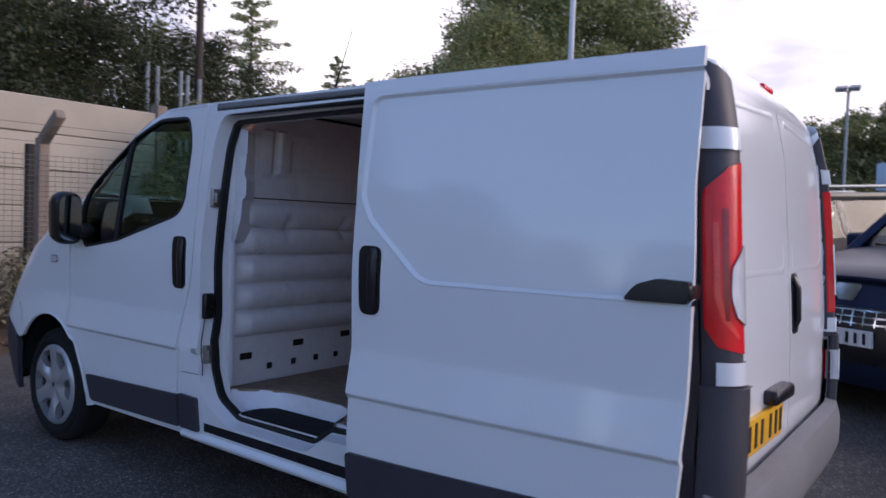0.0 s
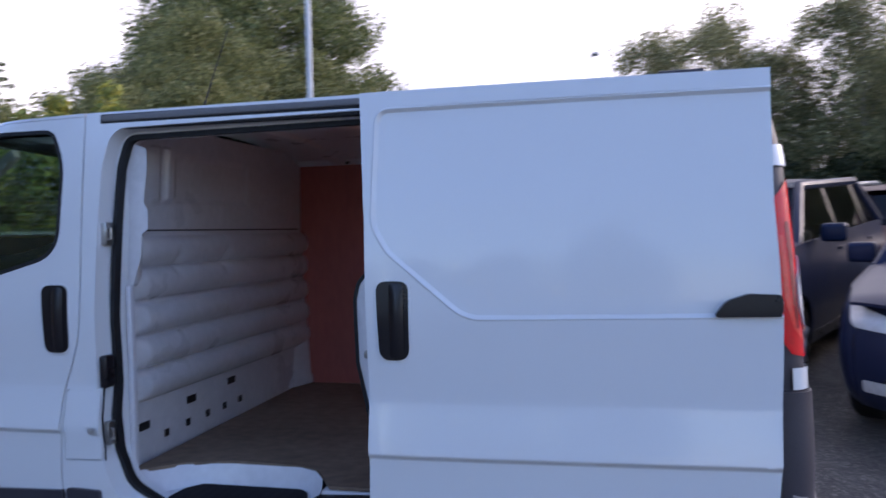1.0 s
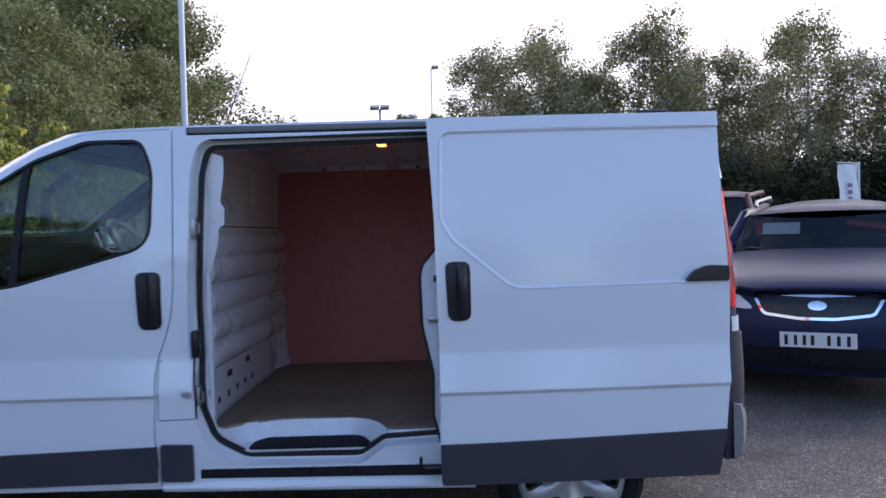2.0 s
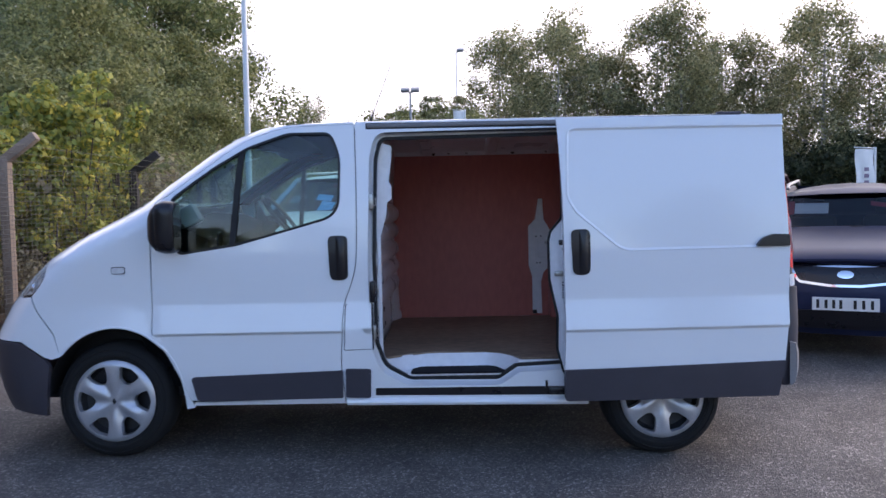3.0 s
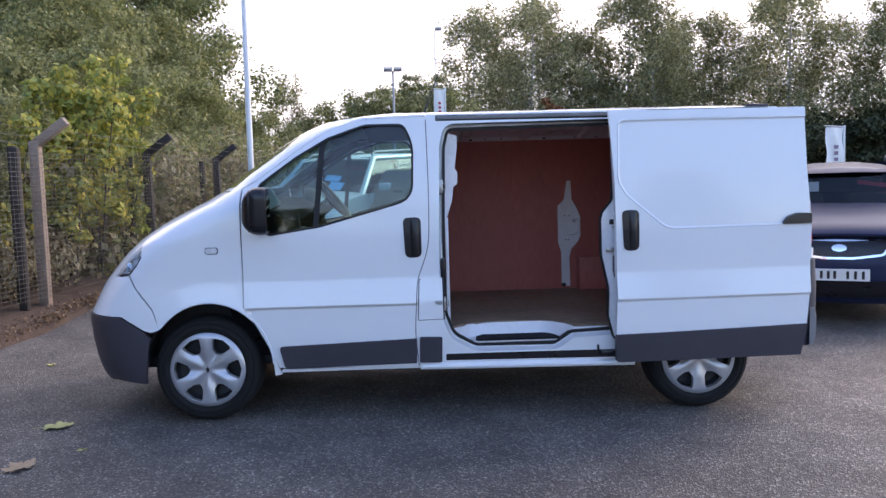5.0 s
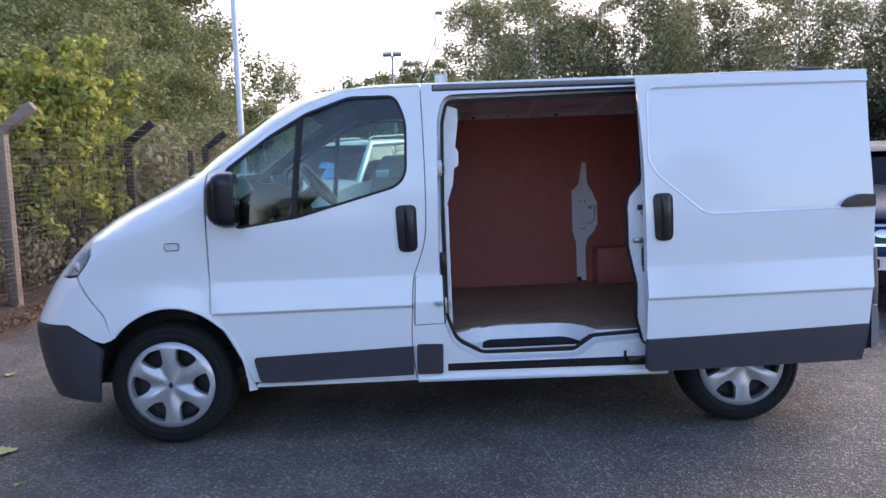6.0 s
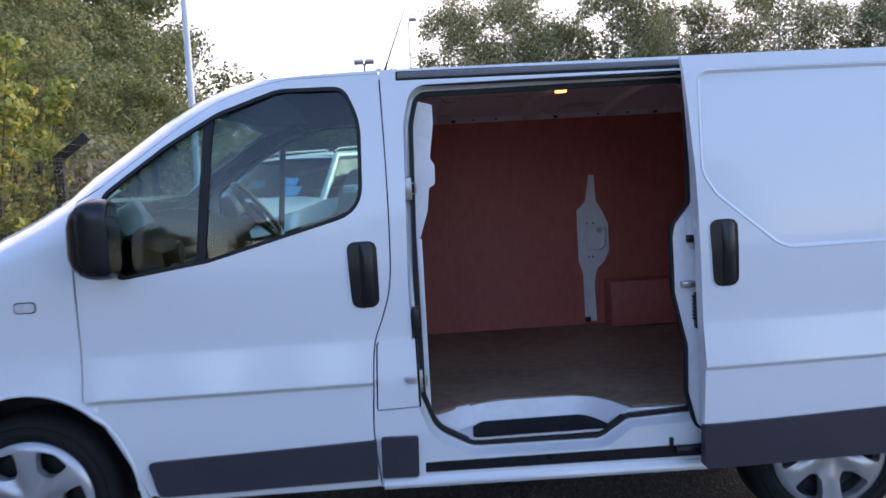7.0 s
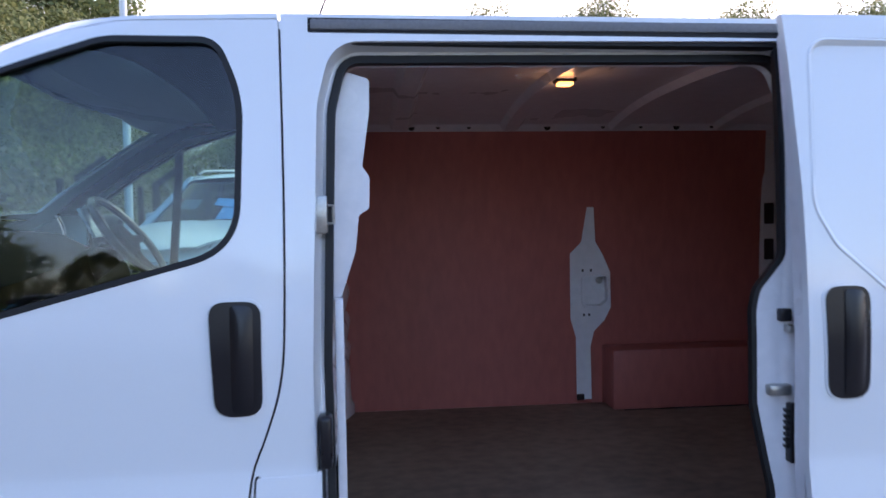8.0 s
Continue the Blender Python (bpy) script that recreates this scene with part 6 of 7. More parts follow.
lamp_post(-1.73, 8.45, 9.5, "tall white steel lamp post beside the fence", 1, 0.055)
lamp_post(0.55, 19.8, 4.55, "grey floodlight mast with two lamp heads", 2, 0.05, M_GALV)
lamp_post(2.1, 26.0, 7.4, "slim white pole with a small arm", 1, 0.035)
for k, (x, y) in enumerate(((-12.2, 7.0), (-12.1, 7.2), (-11.75, 7.6), (-11.7, 7.75), (-11.5, 7.95))):
    part_pole = tagged(part("steel_upright", tube([(x, y, 0), (x, y, 5.0 - 0.08 * k)], 0.05, 8), M_GALV), "grey steel upright behind the wall", "pole", "uprights behind the wall")
wp = tagged(part("utility_pole", tube([(-11.75, 8.1, 0), (-11.75, 8.1, 9.0)], [0.11, 0.08], 10), M_BARK), "brown wooden utility pole among the trees", "pole")


def banner(x, y, h, w, bar_colour, turn, label):
    """A tall printed flag on a pole with a top arm; its lettering is plain bars."""
    t = thing("flag_banner", label, "banner", "flags")
    part("pole", tube([(0, 0, 0), (0, 0, h)], 0.03, 8), M_POLE, t)
    part("top_arm", tube([(0.05, 0, h - 0.03), (-w - 0.08, 0, h - 0.01)], 0.012, 6), M_POLE, t)
    bm = bmesh.new()
    rows = [[bm.verts.new((-0.03 - w * i / 6, 0.03 * math.sin(i * 1.1 + j * 0.5), h - 0.05 - (h - 0.9) * j / 14)) for i in range(7)] for j in range(15)]
    for a, b in zip(rows, rows[1:]):
        for i in range(6):
            bm.faces.new((a[i], a[i + 1], b[i + 1], b[i]))
    cl = part("cloth", bm, M_PAPER, t, "white printed cloth")
    for j in range(4):
        z = h - 0.55 - 0.16 * j
        part("print_bar", box(-0.03 - w * 0.60, -0.03 - w * 0.36, -0.045, -0.040, z - 0.045, z + 0.045), bar_colour, cl)
    t.matrix_world = pose(x, y, ground_height(x, y), 0, 0, turn)
    return t


M_PINK = material("red_print", (0.45, 0.05, 0.07), 0.6, vary=0.1)
M_CYAN = material("blue_card", (0.10, 0.42, 0.72), 0.5, vary=0.08)
M_VIOLET = material("grey_violet_print", (0.20, 0.15, 0.22), 0.6, vary=0.1)
M_BLUEPRINT = material("blue_print", (0.10, 0.16, 0.42), 0.6, vary=0.1)
banner(12.4, 13.9, 2.02, 0.60, M_VIOLET, 20, "white flag banner with small grey print")
banner(2.4, 23.2, 4.5, 0.40, M_PINK, 10, "white flag banner with a red printed line")
banner(4.3, 17.0, 2.6, 0.34, M_BLUEPRINT, 15, "white and violet flag banner on a pole")


def board_sign(x, y, turn):
    t = thing("board_sign", "pale blue board sign on two posts", "sign")
    M_BOARD = material("pale_blue_board", (0.42, 0.52, 0.62), 0.5, vary=0.06)
    part("panel", box(-1.0, 1.0, -0.03, 0.03, 1.62, 2.20, 0.01), M_BOARD, t, "pale blue sign face")
    for s in (-1, 1):
        part("post", tube([(s * 0.9, 0.06, 0), (s * 0.9, 0.06, 2.24)], 0.04, 8), M_GALV, t)
    cu = bpy.data.curves.new("lettering", "FONT")
    cu.body, cu.size, cu.extrude, cu.align_x = "BUSINESS", 0.16, 0.004, "CENTER"
    cu.materials.append(M_BLUEPRINT)
    tx = new("lettering", cu)
    tx.parent = t
    tx.location, tx.rotation_euler = (-0.05, -0.036, 1.87), (radians(90), 0, 0)
    t.matrix_world = pose(x, y, ground_height(x, y), 0, 0, turn)


board_sign(2.95, 15.4, 12)


# ---- parked cars ----
def car_paint(name, base, rough=0.32, metal=0.1):
    m = material(name, base, rough, metal=metal, vary=0.04, scale=2, fine=60, coat=0.05, rough_vary=0.15)
    m.node_tree.nodes["Principled BSDF"].inputs["Specular IOR Level"].default_value = 0.18
    return m


P_NAVY = car_paint("navy_metallic_paint", (0.020, 0.026, 0.060))
P_BLUE = car_paint("dark_blue_metallic_paint", (0.014, 0.022, 0.052))
P_BEIGE = car_paint("beige_metallic_paint", (0.15, 0.132, 0.108))
P_SILVER = car_paint("silver_metallic_paint", (0.30, 0.31, 0.33), metal=0.4)
P_PALE = car_paint("pale_blue_silver_paint", (0.50, 0.56, 0.60), metal=0.4)
P_PLUM = car_paint("dark_plum_paint", (0.060, 0.022, 0.026))
M_CARGLASS = glass_material("car_glass", (0.55, 0.60, 0.62), 0.06, ior=1.6)
M_CARGLASS.node_tree.nodes["Glossy BSDF"].inputs["Color"].default_value = (0.55, 0.55, 0.55, 1)


def car(name, label, paint, at, turn, H=1.64, L=4.44, W=0.925, belt=1.08, hood=0.98, cowl_y=1.12, front="plain", rails=False, estate=True, stickers=False, group="parked cars"):
    """A parked car, its nose towards -y before turning: lofted panels, glass, lamps, wheels, plate."""
    c = thing(name, label, "car", group)
    zlow = 0.24
    lean = smooth_table([(0.2, 0.13), (0.32, 0.04), (0.50, 0.0), (0.66, 0.01), (0.80, 0.05), (hood - 0.05, 0.13), (hood + 0.05, 0.28)], 0.2, 1.2, 0.05)
    wide = smooth_table([(0.2, 0.93), (0.35, 0.975), (0.60, 1.0), (0.85, 0.985), (belt, 0.945), (1.3, 0.92)], 0.2, 1.3, 0.08)

    def side_w(y, z):
        w = W * wide(z)
        f = (0.50 + lean(min(z, hood))) - y
        if f > 0:
            w *= (1 - min(f / 0.50, 0.99) ** 2.4) ** (1 / 2.4)
        r = y - (L - 0.45)
        if r > 0:
            w *= (1 - 0.35 * min(r / 0.45, 1) ** 2.6)
        return w

    def nose_s(o=0.0):
        return lambda x, z: Vector((x, lean(z) + 0.50 - 0.50 * (1 - min(abs(x) / (W * wide(z)), 0.99) ** 2.4) ** (1 / 2.4) - o, z))

    def flank_s(s, o=0.0):
        return lambda y, z: Vector((s * (side_w(y, z) + o), y, z))

    def hood_s(x, y):
        q = min(1.0, max(0.0, (y - 0.05) / cowl_y))
        return Vector((x, y, hood - 0.05 + (belt + 0.03 - hood + 0.05) * q ** 0.75 + 0.035 * (1 - (x / W) ** 2) - 0.05 * max(0.0, (0.28 - y) / 0.28) ** 2 - 0.04 * (abs(x) / W) ** 6))
    wf, wr, rw = 0.88, L - 0.94, 0.345
    for s in (-1, 1):
        arch_f = arc(wf, 0.33, 0.40, 0.40, 186, -6, 14)
        arch_r = arc(wr, 0.33, 0.40, 0.40, 186, -6, 14)
        edge = [(lean(zlow + (hood - zlow) * i / 6) + 0.20, zlow + (hood - zlow) * i / 6) for i in range(7)]
        out = edge + [(0.5, hood + 0.0), (cowl_y, belt), (L - 0.5, belt + 0.02), (L - 0.10, belt - 0.02), (L - 0.03, 0.62), (L - 0.08, 0.30)] + arch_r[::-1] + arch_f[::-1]
        fl = sheet("flank", [out], flank_s(s), paint, c, 0.09, (-s * 0.02, 0, 0))
        for y0 in (1.30, 2.42):
            sheet("door_seam", [[(y0, 0.32), (y0 + 0.008, 0.32), (y0 + 0.008, belt), (y0, belt)]], flank_s(s, 0.0015), M_PRINT, fl, 0.2)
            sheet("handle", [rounded([(y0 + 0.90, belt - 0.15), (y0 + 1.06, belt - 0.15), (y0 + 1.06, belt - 0.12), (y0 + 0.90, belt - 0.12)], 0.01, 2)], flank_s(s, 0.02), paint, fl, 0.1, (-s * 0.02, 0, 0))
        sheet("sill_trim", [[(wf + 0.42, 0.24), (wr - 0.42, 0.24), (wr - 0.42, 0.34), (wf + 0.42, 0.34)]], flank_s(s, 0.008), M_BLACK, c, 0.2, (-s * 0.03, 0, 0))
        for y0 in (wf, wr):
            w = thing("wheel", "", "")
            w.parent = c
            w.location = (s * (W - 0.03), y0, rw)
            part("tyre", lathe([(0.23, -s * 0.02), (0.25, s * 0.01), (0.32, s * 0.008), (0.343, -s * 0.03), (0.345, -s * 0.17), (0.30, -s * 0.20)], "x", 28), M_TYRE, w)
            bm = lathe([(0.235, 0.0), (0.225, -s * 0.03), (0.0, -s * 0.04)], "x", 20)
            for k in range(5):
                a = 2 * math.pi * k / 5 + 0.3
                tube([(0.0, 0, 0), (0.004 * s, 0.22 * math.cos(a), 0.22 * math.sin(a))], [0.05, 0.03], 6, bm)
            part("rim", bm, M_CAP, w)
        # lamps
        hl = rounded([(s * (W * 0.46), hood - 0.22, 0.03), (s * (W * 0.86), hood - 0.20, 0.05), (s * (W * 0.90), hood - 0.05, 0.03), (s * (W * 0.60), hood - 0.12, 0.04)], 0.03, 3)
        sheet("headlamp", [hl], nose_s(0.010), M_CLEAR, c, 0.05, (0, 0.03, 0), "clear swept headlamp")
        sheet("fog_lamp", [rounded([(s * W * 0.60, 0.36), (s * W * 0.78, 0.36), (s * W * 0.78, 0.44), (s * W * 0.60, 0.44)], 0.02, 3)], nose_s(0.010), M_CLEAR, c, 0.05, (0, 0.03, 0))
        # mirror
        part("door_mirror", box(min(s * (W - 0.01), s * (W + 0.20)), max(s * (W - 0.01), s * (W + 0.20)), cowl_y + 0.38, cowl_y + 0.50, belt - 0.02, belt + 0.14, 0.035, 3), paint, c)
        # side glass and pillars
        roof_w = W * 0.70
        gx = lambda y, z, s=s: Vector((s * (W * 0.90 + (roof_w - W * 0.90) * max(0, (z - belt)) / (H - belt)), y, z))
        sl = 1.25
        gl = [(cowl_y + 0.10, belt), (cowl_y + 0.10 + (H - 0.10 - belt) * sl, H - 0.09), (L - 0.75, H - 0.10), (L - 0.35, belt + 0.02)]
        sheet("side_glass", [gl], gx, M_CARGLASS, c, 0.3, None, "dark side windows").visible_shadow = False
        for y0 in (2.42, 3.45):
            sheet("door_pillar", [[(y0 - 0.04, belt), (y0 + 0.04, belt), (y0 + 0.06, H - 0.09), (y0 - 0.02, H - 0.09)]], lambda y, z, g=gx, s=s: g(y, z) + Vector((s * 0.004, 0, 0)), M_BLACK, c, 0.2, (-s * 0.02, 0, 0))
        part("roof_pillar", tube([gx(cowl_y + 0.04, belt - 0.02), gx(cowl_y + 0.08 + (H - 0.08 - belt) * sl, H - 0.07), gx(L - 0.72, H - 0.075), gx(L - 0.30, belt)], 0.045, 8), paint, c)
        if rails:
            part("roof_rail", tube([(s * roof_w * 0.93, 1.9, H - 0.01), (s * roof_w * 0.93, 2.0, H + 0.035), (s * roof_w * 0.93, L - 1.0, H + 0.035), (s * roof_w * 0.93, L - 0.9, H - 0.01)], 0.018, 8), M_GALV, c)
    sheet("nose", [[(-W * 0.83, zlow), (W * 0.83, zlow), (W * 0.83, hood), (-W * 0.83, hood)]], nose_s(), paint, c, 0.08, (0, 0.02, 0))
    sheet("bonnet", [[(-W * 0.84, 0.16), (-W * 0.5, 0.06), (W * 0.5, 0.06), (W * 0.84, 0.16), (W * 0.94, 0.6), (W * 0.93, cowl_y + 0.05), (-W * 0.93, cowl_y + 0.05), (-W * 0.94, 0.6)]], hood_s, paint, c, 0.08, (0, 0, -0.02))
    # windscreen
    sl = 1.25
    ws = lambda x, z: Vector((x, cowl_y + (z - belt) * sl + 0.16 * (x / 0.8) ** 2 - 0.05, z + 0.0))
    wso = [(-W * 0.86, belt + 0.0), (W * 0.86, belt + 0.0), (W * 0.68, H - 0.035), (-W * 0.68, H - 0.035)]
    g = sheet("windscreen", [wso], ws, M_CARGLASS, c, 0.15, None, "dark tinted windscreen reflecting the trees")
    g.visible_shadow = False
    part("wiper", tube([ws(-0.1, belt + 0.03) + Vector((0, -0.02, 0)), ws(-0.62, belt + 0.07) + Vector((0, -0.02, 0))], 0.010, 5), M_PRINT, g)
    part("wiper", tube([ws(0.55, belt + 0.03) + Vector((0, -0.02, 0)), ws(0.02, belt + 0.06) + Vector((0, -0.02, 0))], 0.010, 5), M_PRINT, g)
    if stickers:
        sheet("price_card", [[(-0.50, belt + 0.18), (-0.18, belt + 0.18), (-0.18, belt + 0.28), (-0.50, belt + 0.28)]], lambda x, z: ws(x, z) + Vector((0, 0.02, 0)), M_PAPER, g, 0.3, None, "white price card behind the glass")
        sheet("red_card", [[(-0.56, belt + 0.17), (-0.505, belt + 0.17), (-0.505, belt + 0.30), (-0.56, belt + 0.30)]], lambda x, z: ws(x, z) + Vector((0, 0.02, 0)), M_PINK, g, 0.3)
        sheet("red_strip", [[(0.20, H - 0.14), (0.60, H - 0.20), (0.62, H - 0.25), (0.20, H - 0.18)]], lambda x, z: ws(x, z) + Vector((0, 0.02, 0)), M_PINK, g, 0.3, None, "red strip across the windscreen")
    if stickers == "blue":
        for k, (xa, xb, za, zb) in enumerate(((0.06, 0.34, 0.22, 0.30), (0.20, 0.44, 0.07, 0.20))):
            sheet("blue_card", [[(xa, belt + za), (xb, belt + za - 0.03 * (1 - k)), (xb, belt + zb - 0.03), (xa, belt + zb)]], lambda x, z: ws(x, z) + Vector((0, -0.012, 0)), M_CYAN, g, 0.3, None, "bright blue sale card")
    bm = bmesh.new()
    rows = []
    y_a, y_b = cowl_y + (H - 0.10 - belt) * sl, L - 0.55
    rows.append([bm.verts.new((W * 0.70 * t, y_a - 0.06 + 0.13 * t * t, H - 0.055 - 0.03 * abs(t) ** 2.4)) for t in (-1, -0.8, -0.4, 0, 0.4, 0.8, 1)])
    for i in range(9):
        y = y_a + 0.06 + (y_b - y_a - 0.06) * i / 8
        rows.append([bm.verts.new((W * 0.71 * t, y, H - 0.075 * abs(t) ** 2.4 - 0.03 * (abs(i - 3) / 5) ** 2)) for t in (-1, -0.8, -0.4, 0, 0.4, 0.8, 1)])
    for a, b in zip(rows, rows[1:]):
        for k in range(6):
            bm.faces.new((a[k], a[k + 1], b[k + 1], b[k]))
    part("roof", bm, paint, c)
    # tail
    bm = bmesh.new()
    prof = [(L - 0.55, H - 0.05), (L - 0.22, belt + 0.02), (L - 0.08, belt - 0.05), (L - 0.02, 0.62), (L - 0.06, 0.28)]
    rows = [[bm.verts.new((t * W * (0.68 if z > belt + 0.1 else 0.86), y, z)) for t in (-1, -0.5, 0, 0.5, 1)] for y, z in prof]
    for a, b in zip(rows, rows[1:]):
        for k in range(4):
            bm.faces.new((a[k], a[k + 1], b[k + 1], b[k]))
    part("tail", bm, paint, c)
    # cabin
    part("cabin_floor", box(-W * 0.84, W * 0.84, 0.5, L - 0.15, 0.25, 0.55), M_DASH, c)
    part("dashboard", box(-W * 0.80, W * 0.80, cowl_y + 0.12, cowl_y + 0.45, 0.60, belt - 0.03, 0.05), M_DASH, c)
    for sx in (-0.37, 0.37):
        st = part("seat", box(sx - 0.24, sx + 0.24, 2.25, 2.42, 0.55, 1.15, 0.06), M_SEAT, c)
        part("headrest", box(sx - 0.12, sx + 0.12, 2.32, 2.42, 1.17, 1.34, 0.04), M_SEAT, st)
    # face
    if front == "chrome":
        gr = rounded([(-W * 0.48, hood - 0.10, 0.02), (-W * 0.40, hood - 0.235, 0.05), (-0.12, hood - 0.265, 0.1), (0.12, hood - 0.265, 0.1), (W * 0.40, hood - 0.235, 0.05), (W * 0.48, hood - 0.10, 0.02), (0.0, hood - 0.115, 0.1)], 0.03, 4)
        ga = sheet("grille", [gr], nose_s(0.006), M_BLACK, c, 0.05, (0, 0.03, 0), "black mesh grille")
        sheet("grille_surround", [grow(gr, 0.018), grow(gr, -0.004)], nose_s(0.014), M_CHROME, ga, 0.06, (0, 0.02, 0), "chrome grille surround")
        sheet("badge", [[(0.065 * math.cos(2 * math.pi * k / 20), hood - 0.175 + 0.034 * math.sin(2 * math.pi * k / 20)) for k in range(20)]], nose_s(0.024), M_CHROME, ga, 0.05, (0, 0.015, 0), "plain oval chrome badge")
        pz = 0.535
        sheet("bumper_intake", [rounded([(-W * 0.62, 0.30, 0.05), (W * 0.62, 0.30, 0.05), (W * 0.66, 0.47, 0.05), (-W * 0.66, 0.47, 0.05)], 0.05, 3)], nose_s(0.004), M_BLACK, c, 0.06, (0, 0.03, 0), "black lower air intake")
    else:
        pz = 0.605
        ga = sheet("grille", [rounded([(-W * 0.52, 0.42, 0.04), (W * 0.52, 0.42, 0.04), (W * 0.58, 0.81, 0.04), (-W * 0.58, 0.81, 0.04)], 0.04, 3)], nose_s(0.006), M_BLACK, c, 0.06, (0, 0.03, 0), "wide black slatted grille")
        for k in range(3):
            z = 0.70 + 0.045 * k
            sheet("grille_bar", [[(-W * 0.50, z), (W * 0.50, z), (W * 0.50, z + 0.010), (-W * 0.50, z + 0.010)]], nose_s(0.014), M_CHROME, ga, 0.08, (0, 0.008, 0))
        for k in range(-5, 6):
            sheet("grille_tooth", [[(k * 0.085 - 0.006, 0.685), (k * 0.085 + 0.006, 0.685), (k * 0.085 + 0.006, 0.80), (k * 0.085 - 0.006, 0.80)]], nose_s(0.016), M_CHROME, ga, 0.08, (0, 0.008, 0))
        sheet("badge", [rounded([(-0.11, hood - 0.10), (0.11, hood - 0.10), (0.06, hood - 0.215), (-0.06, hood - 0.215)], 0.02, 3)], nose_s(0.012), M_CHROME, c, 0.05, (0, 0.015, 0), "plain chrome badge shape")
    pl = sheet("number_plate", [[(-0.26, pz - 0.056), (0.26, pz - 0.056), (0.26, pz + 0.056), (-0.26, pz + 0.056)]], lambda x, z: Vector((x, lean(0.5) - 0.022, z)), M_PLATE_W, c, 0.3, (0, 0.02, 0), "white front number plate with black bars")
    for x in (-0.215, -0.150, -0.090, -0.035, 0.075, 0.140, 0.205):
        sheet("plate_bar", [[(x - 0.012, pz - 0.038), (x + 0.012, pz - 0.038), (x + 0.012, pz + 0.038), (x - 0.012, pz + 0.038)]], lambda a, z: Vector((a, lean(0.5) - 0.0245, z)), M_PRINT, pl, 0.3)
    x, y = at
    ahead = Vector((-math.sin(radians(turn)), math.cos(radians(turn)), 0))
    zf, zr = (ground_height(x + ahead.x * d, y + ahead.y * d) for d in (wf, wr))
    slope = math.degrees(math.atan2(zr - zf, wr - wf))
    c.matrix_world = pose(x, y, zf - math.tan(radians(slope)) * wf, 0, 0, turn) @ pose(0, 0, 0, slope, 0, 0)
    return c


TURN = -28
car("suv_car", "dark navy metallic car with a chrome-edged grille", P_NAVY, (5.36, 1.50), TURN, 1.49, 4.44, 0.925, 1.06, 0.965, front="chrome", rails=True, stickers=True)
car("hatchback_car", "dark blue metallic car with a slatted grille", P_BLUE, (3.50, 3.0), TURN, 1.66, 4.36, 0.915, 1.12, 1.07)
car("people_carrier_car", "bronze-beige estate-shaped car with roof rails", P_BEIGE, (1.25, 3.95), TURN, 1.58, 4.3, 0.90, rails=True)
pale_suv = car("suv_car", "pale silver car with roof rails", P_PALE, (-0.75, 5.05), TURN, 1.66, 4.5, 0.92, rails=True, stickers="blue")
car("estate_car", "beige estate car with roof rails", P_BEIGE, (3.3, 9.4), TURN + 180, 1.50, 4.6, 0.89, 0.98, 0.90, rails=True)
silver_hatch = car("hatchback_car", "silver hatchback car parked among the others", P_SILVER, (5.9, 10.2), TURN, 1.48, 4.1, 0.87, 0.97, 0.88)
plum_saloon = car("saloon_car", "dark plum car parked among the others", P_PLUM, (5.7, 5.9), TURN, 1.50, 4.5, 0.89, 0.97, 0.88)


# cars across the car park, mirrored in the cab glass
for first, x, y, turn in ((silver_hatch, -3.2, -14.6, 176), (pale_suv, -6.0, -15.2, 182), (plum_saloon, -8.9, -15.0, 178), (silver_hatch, -11.7, -15.6, 184), (pale_suv, 0.2, -15.4, 180), (plum_saloon, 3.4, -15.1, 174)):
    copy_thing(first, pose(x, y, 0, 0, 0, turn))


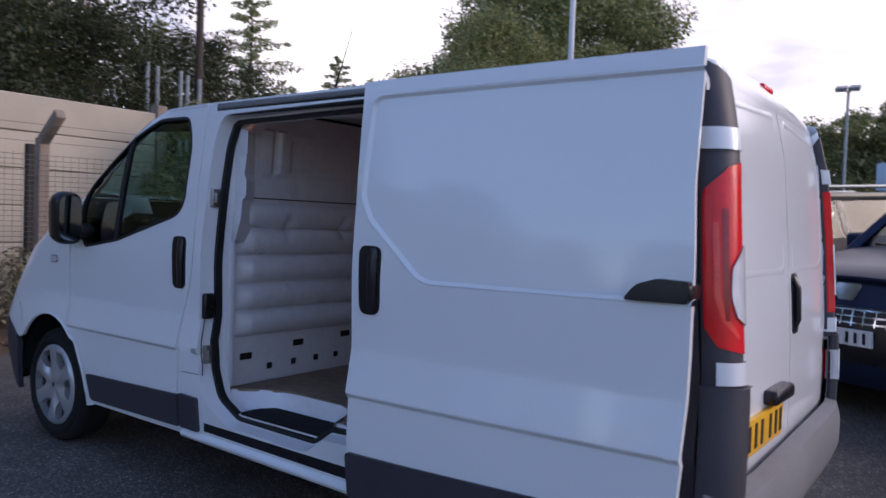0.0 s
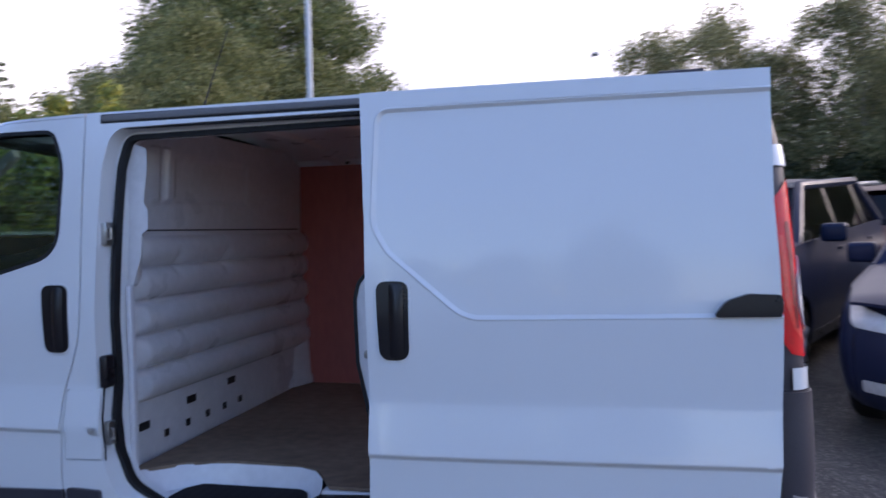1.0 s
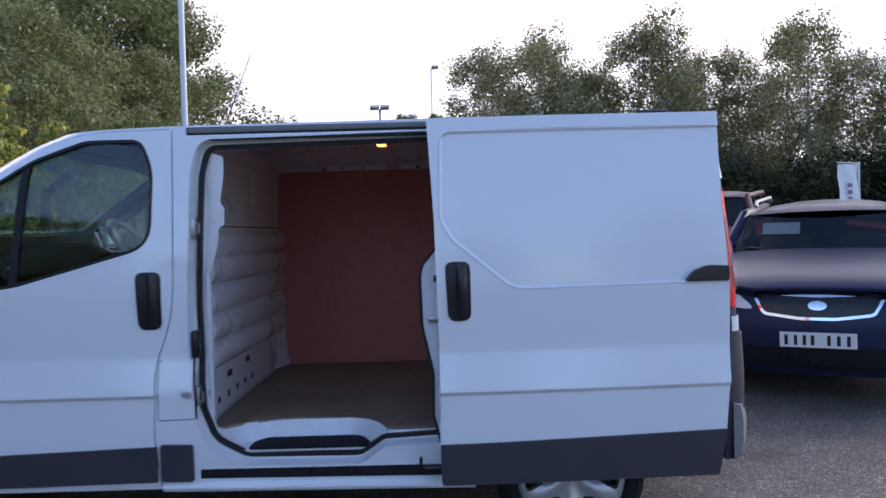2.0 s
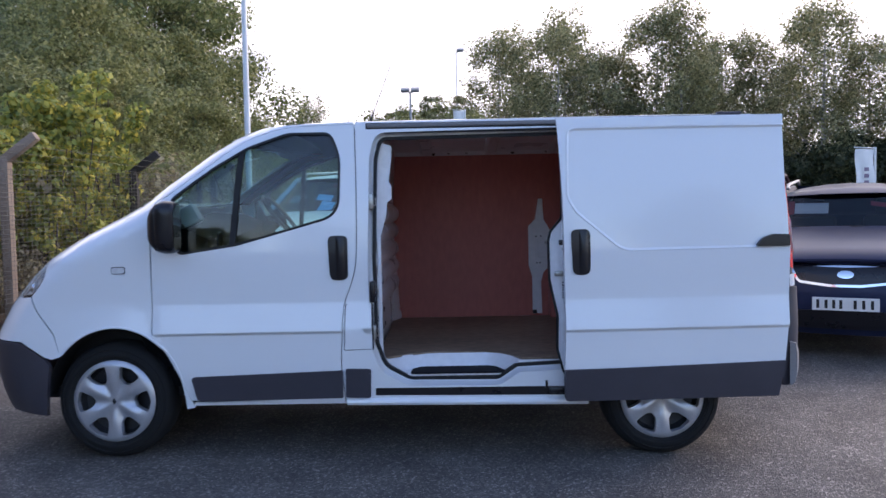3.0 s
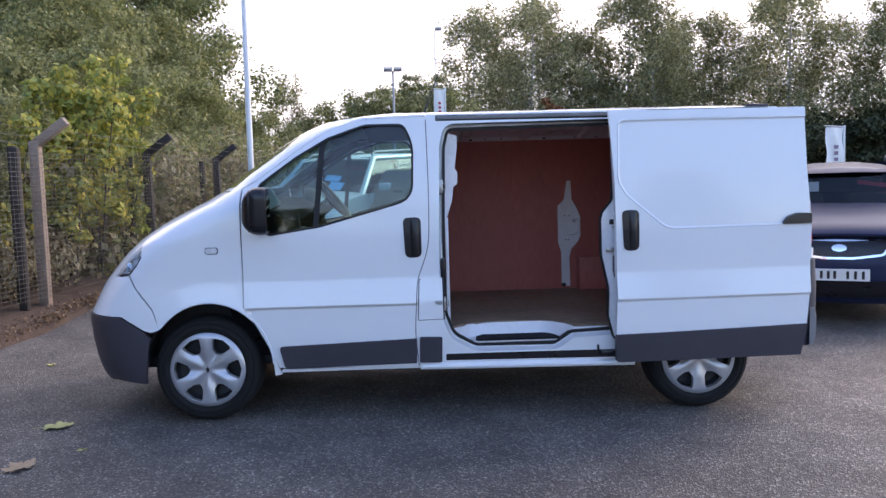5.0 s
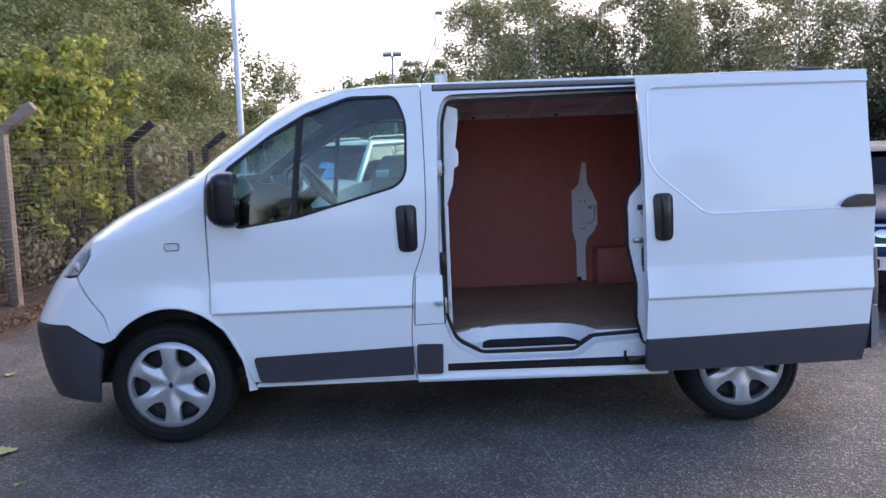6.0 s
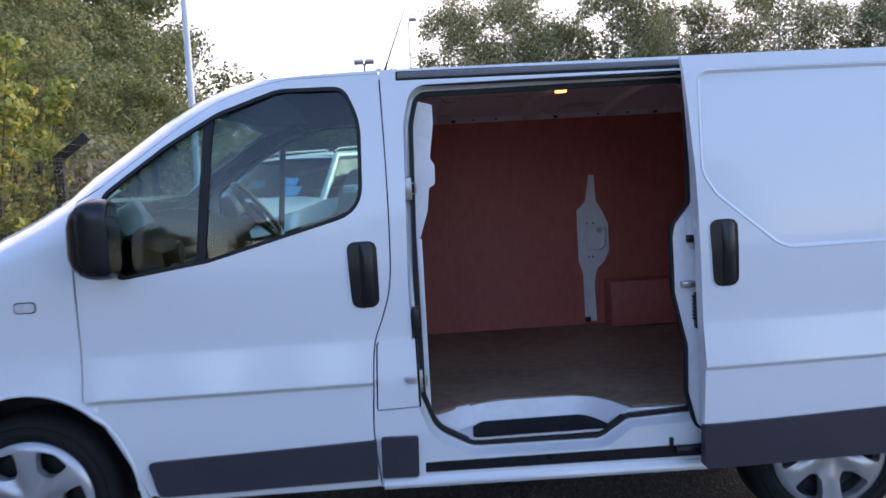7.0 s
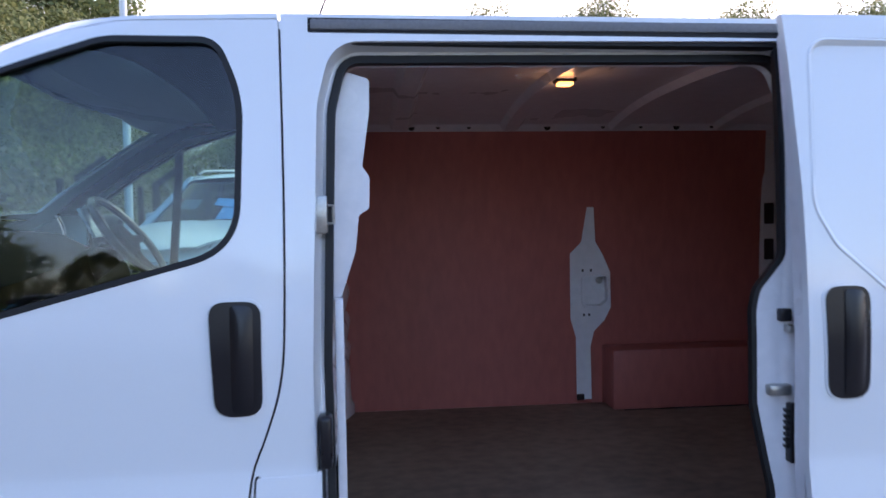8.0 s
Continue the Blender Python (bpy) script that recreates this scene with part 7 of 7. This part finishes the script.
# ---- small things on the ground ----
def fallen_leaf(x, y, size, turn, seed, mat, label):
    """A lobed, curled dead leaf lying on the asphalt."""
    rng = random.Random(seed)
    bm = bmesh.new()
    n = 30
    c = bm.verts.new((0, 0, 0.012))
    ring = []
    for k in range(n):
        a = 2 * math.pi * k / n
        lobe = 0.62 + 0.38 * abs(math.cos(2.5 * a)) ** 0.8 + rng.uniform(-0.06, 0.06)
        ring.append(bm.verts.new((size * lobe * math.cos(a), size * 0.8 * lobe * math.sin(a), 0.006 + 0.020 * rng.random() * lobe)))
    for k in range(n):
        bm.faces.new((c, ring[k - 1], ring[k]))
    tube([(0, 0, 0.010), (-size * 0.9, size * 0.15, 0.006), (-size * 1.5, size * 0.1, 0.012)], 0.002, 4, bm)
    ob = part("fallen_leaf", bm, mat, None, angle=180)
    ob.matrix_world = pose(x, y, ground_height(x, y) + 0.001, 0, 0, turn)
    return tagged(ob, label, "leaf", "fallen leaves")


M_DEADLEAF = material("pale_dead_leaf", (0.44, 0.43, 0.16), 0.7, vary=0.3, scale=20, fine=200)
M_BROWNLEAF = material("brown_dead_leaf", (0.36, 0.25, 0.15), 0.8, vary=0.3, scale=20, fine=200)
fallen_leaf(-0.945, -0.92, 0.095, 20, 1, M_DEADLEAF, "yellow-green fallen leaf on the asphalt")
fallen_leaf(-0.81, -1.63, 0.095, 70, 2, M_BROWNLEAF, "brown curled fallen leaf on the asphalt")
fallen_leaf(-0.58, -1.40, 0.025, 10, 3, M_DEADLEAF, "small pale fallen leaf on the asphalt")
fallen_leaf(-1.83, 0.85, 0.045, 120, 4, M_DEADLEAF, "small pale fallen leaf on the asphalt")
fallen_leaf(-1.9, -0.1, 0.05, 200, 5, M_BROWNLEAF, "brown curled fallen leaf on the asphalt")
fallen_leaf(-1.5, -2.1, 0.06, 320, 6, M_BROWNLEAF, "brown curled fallen leaf on the asphalt")

# ---- panels of the concrete wall, piece by piece ----
panel_mesh = bpy.data.meshes.new("wall_panel")
bmp = box(-0.05, 0.05, -1.12, 1.12, -0.232, 0.232, 0.012, 1)
bmp.to_mesh(panel_mesh)
bmp.free()
panel_mesh.materials.append(M_PANEL)
for y in WALL_POSTS[:-1]:
    for k in range(6):
        ob = new("wall_panel", panel_mesh)
        ob.parent = WALL
        ob.location = (-5.65 + 0.004 * ((k * 7 + int(y * 3)) % 3 - 1), y - 1.2, 0.24 + 0.472 * k)
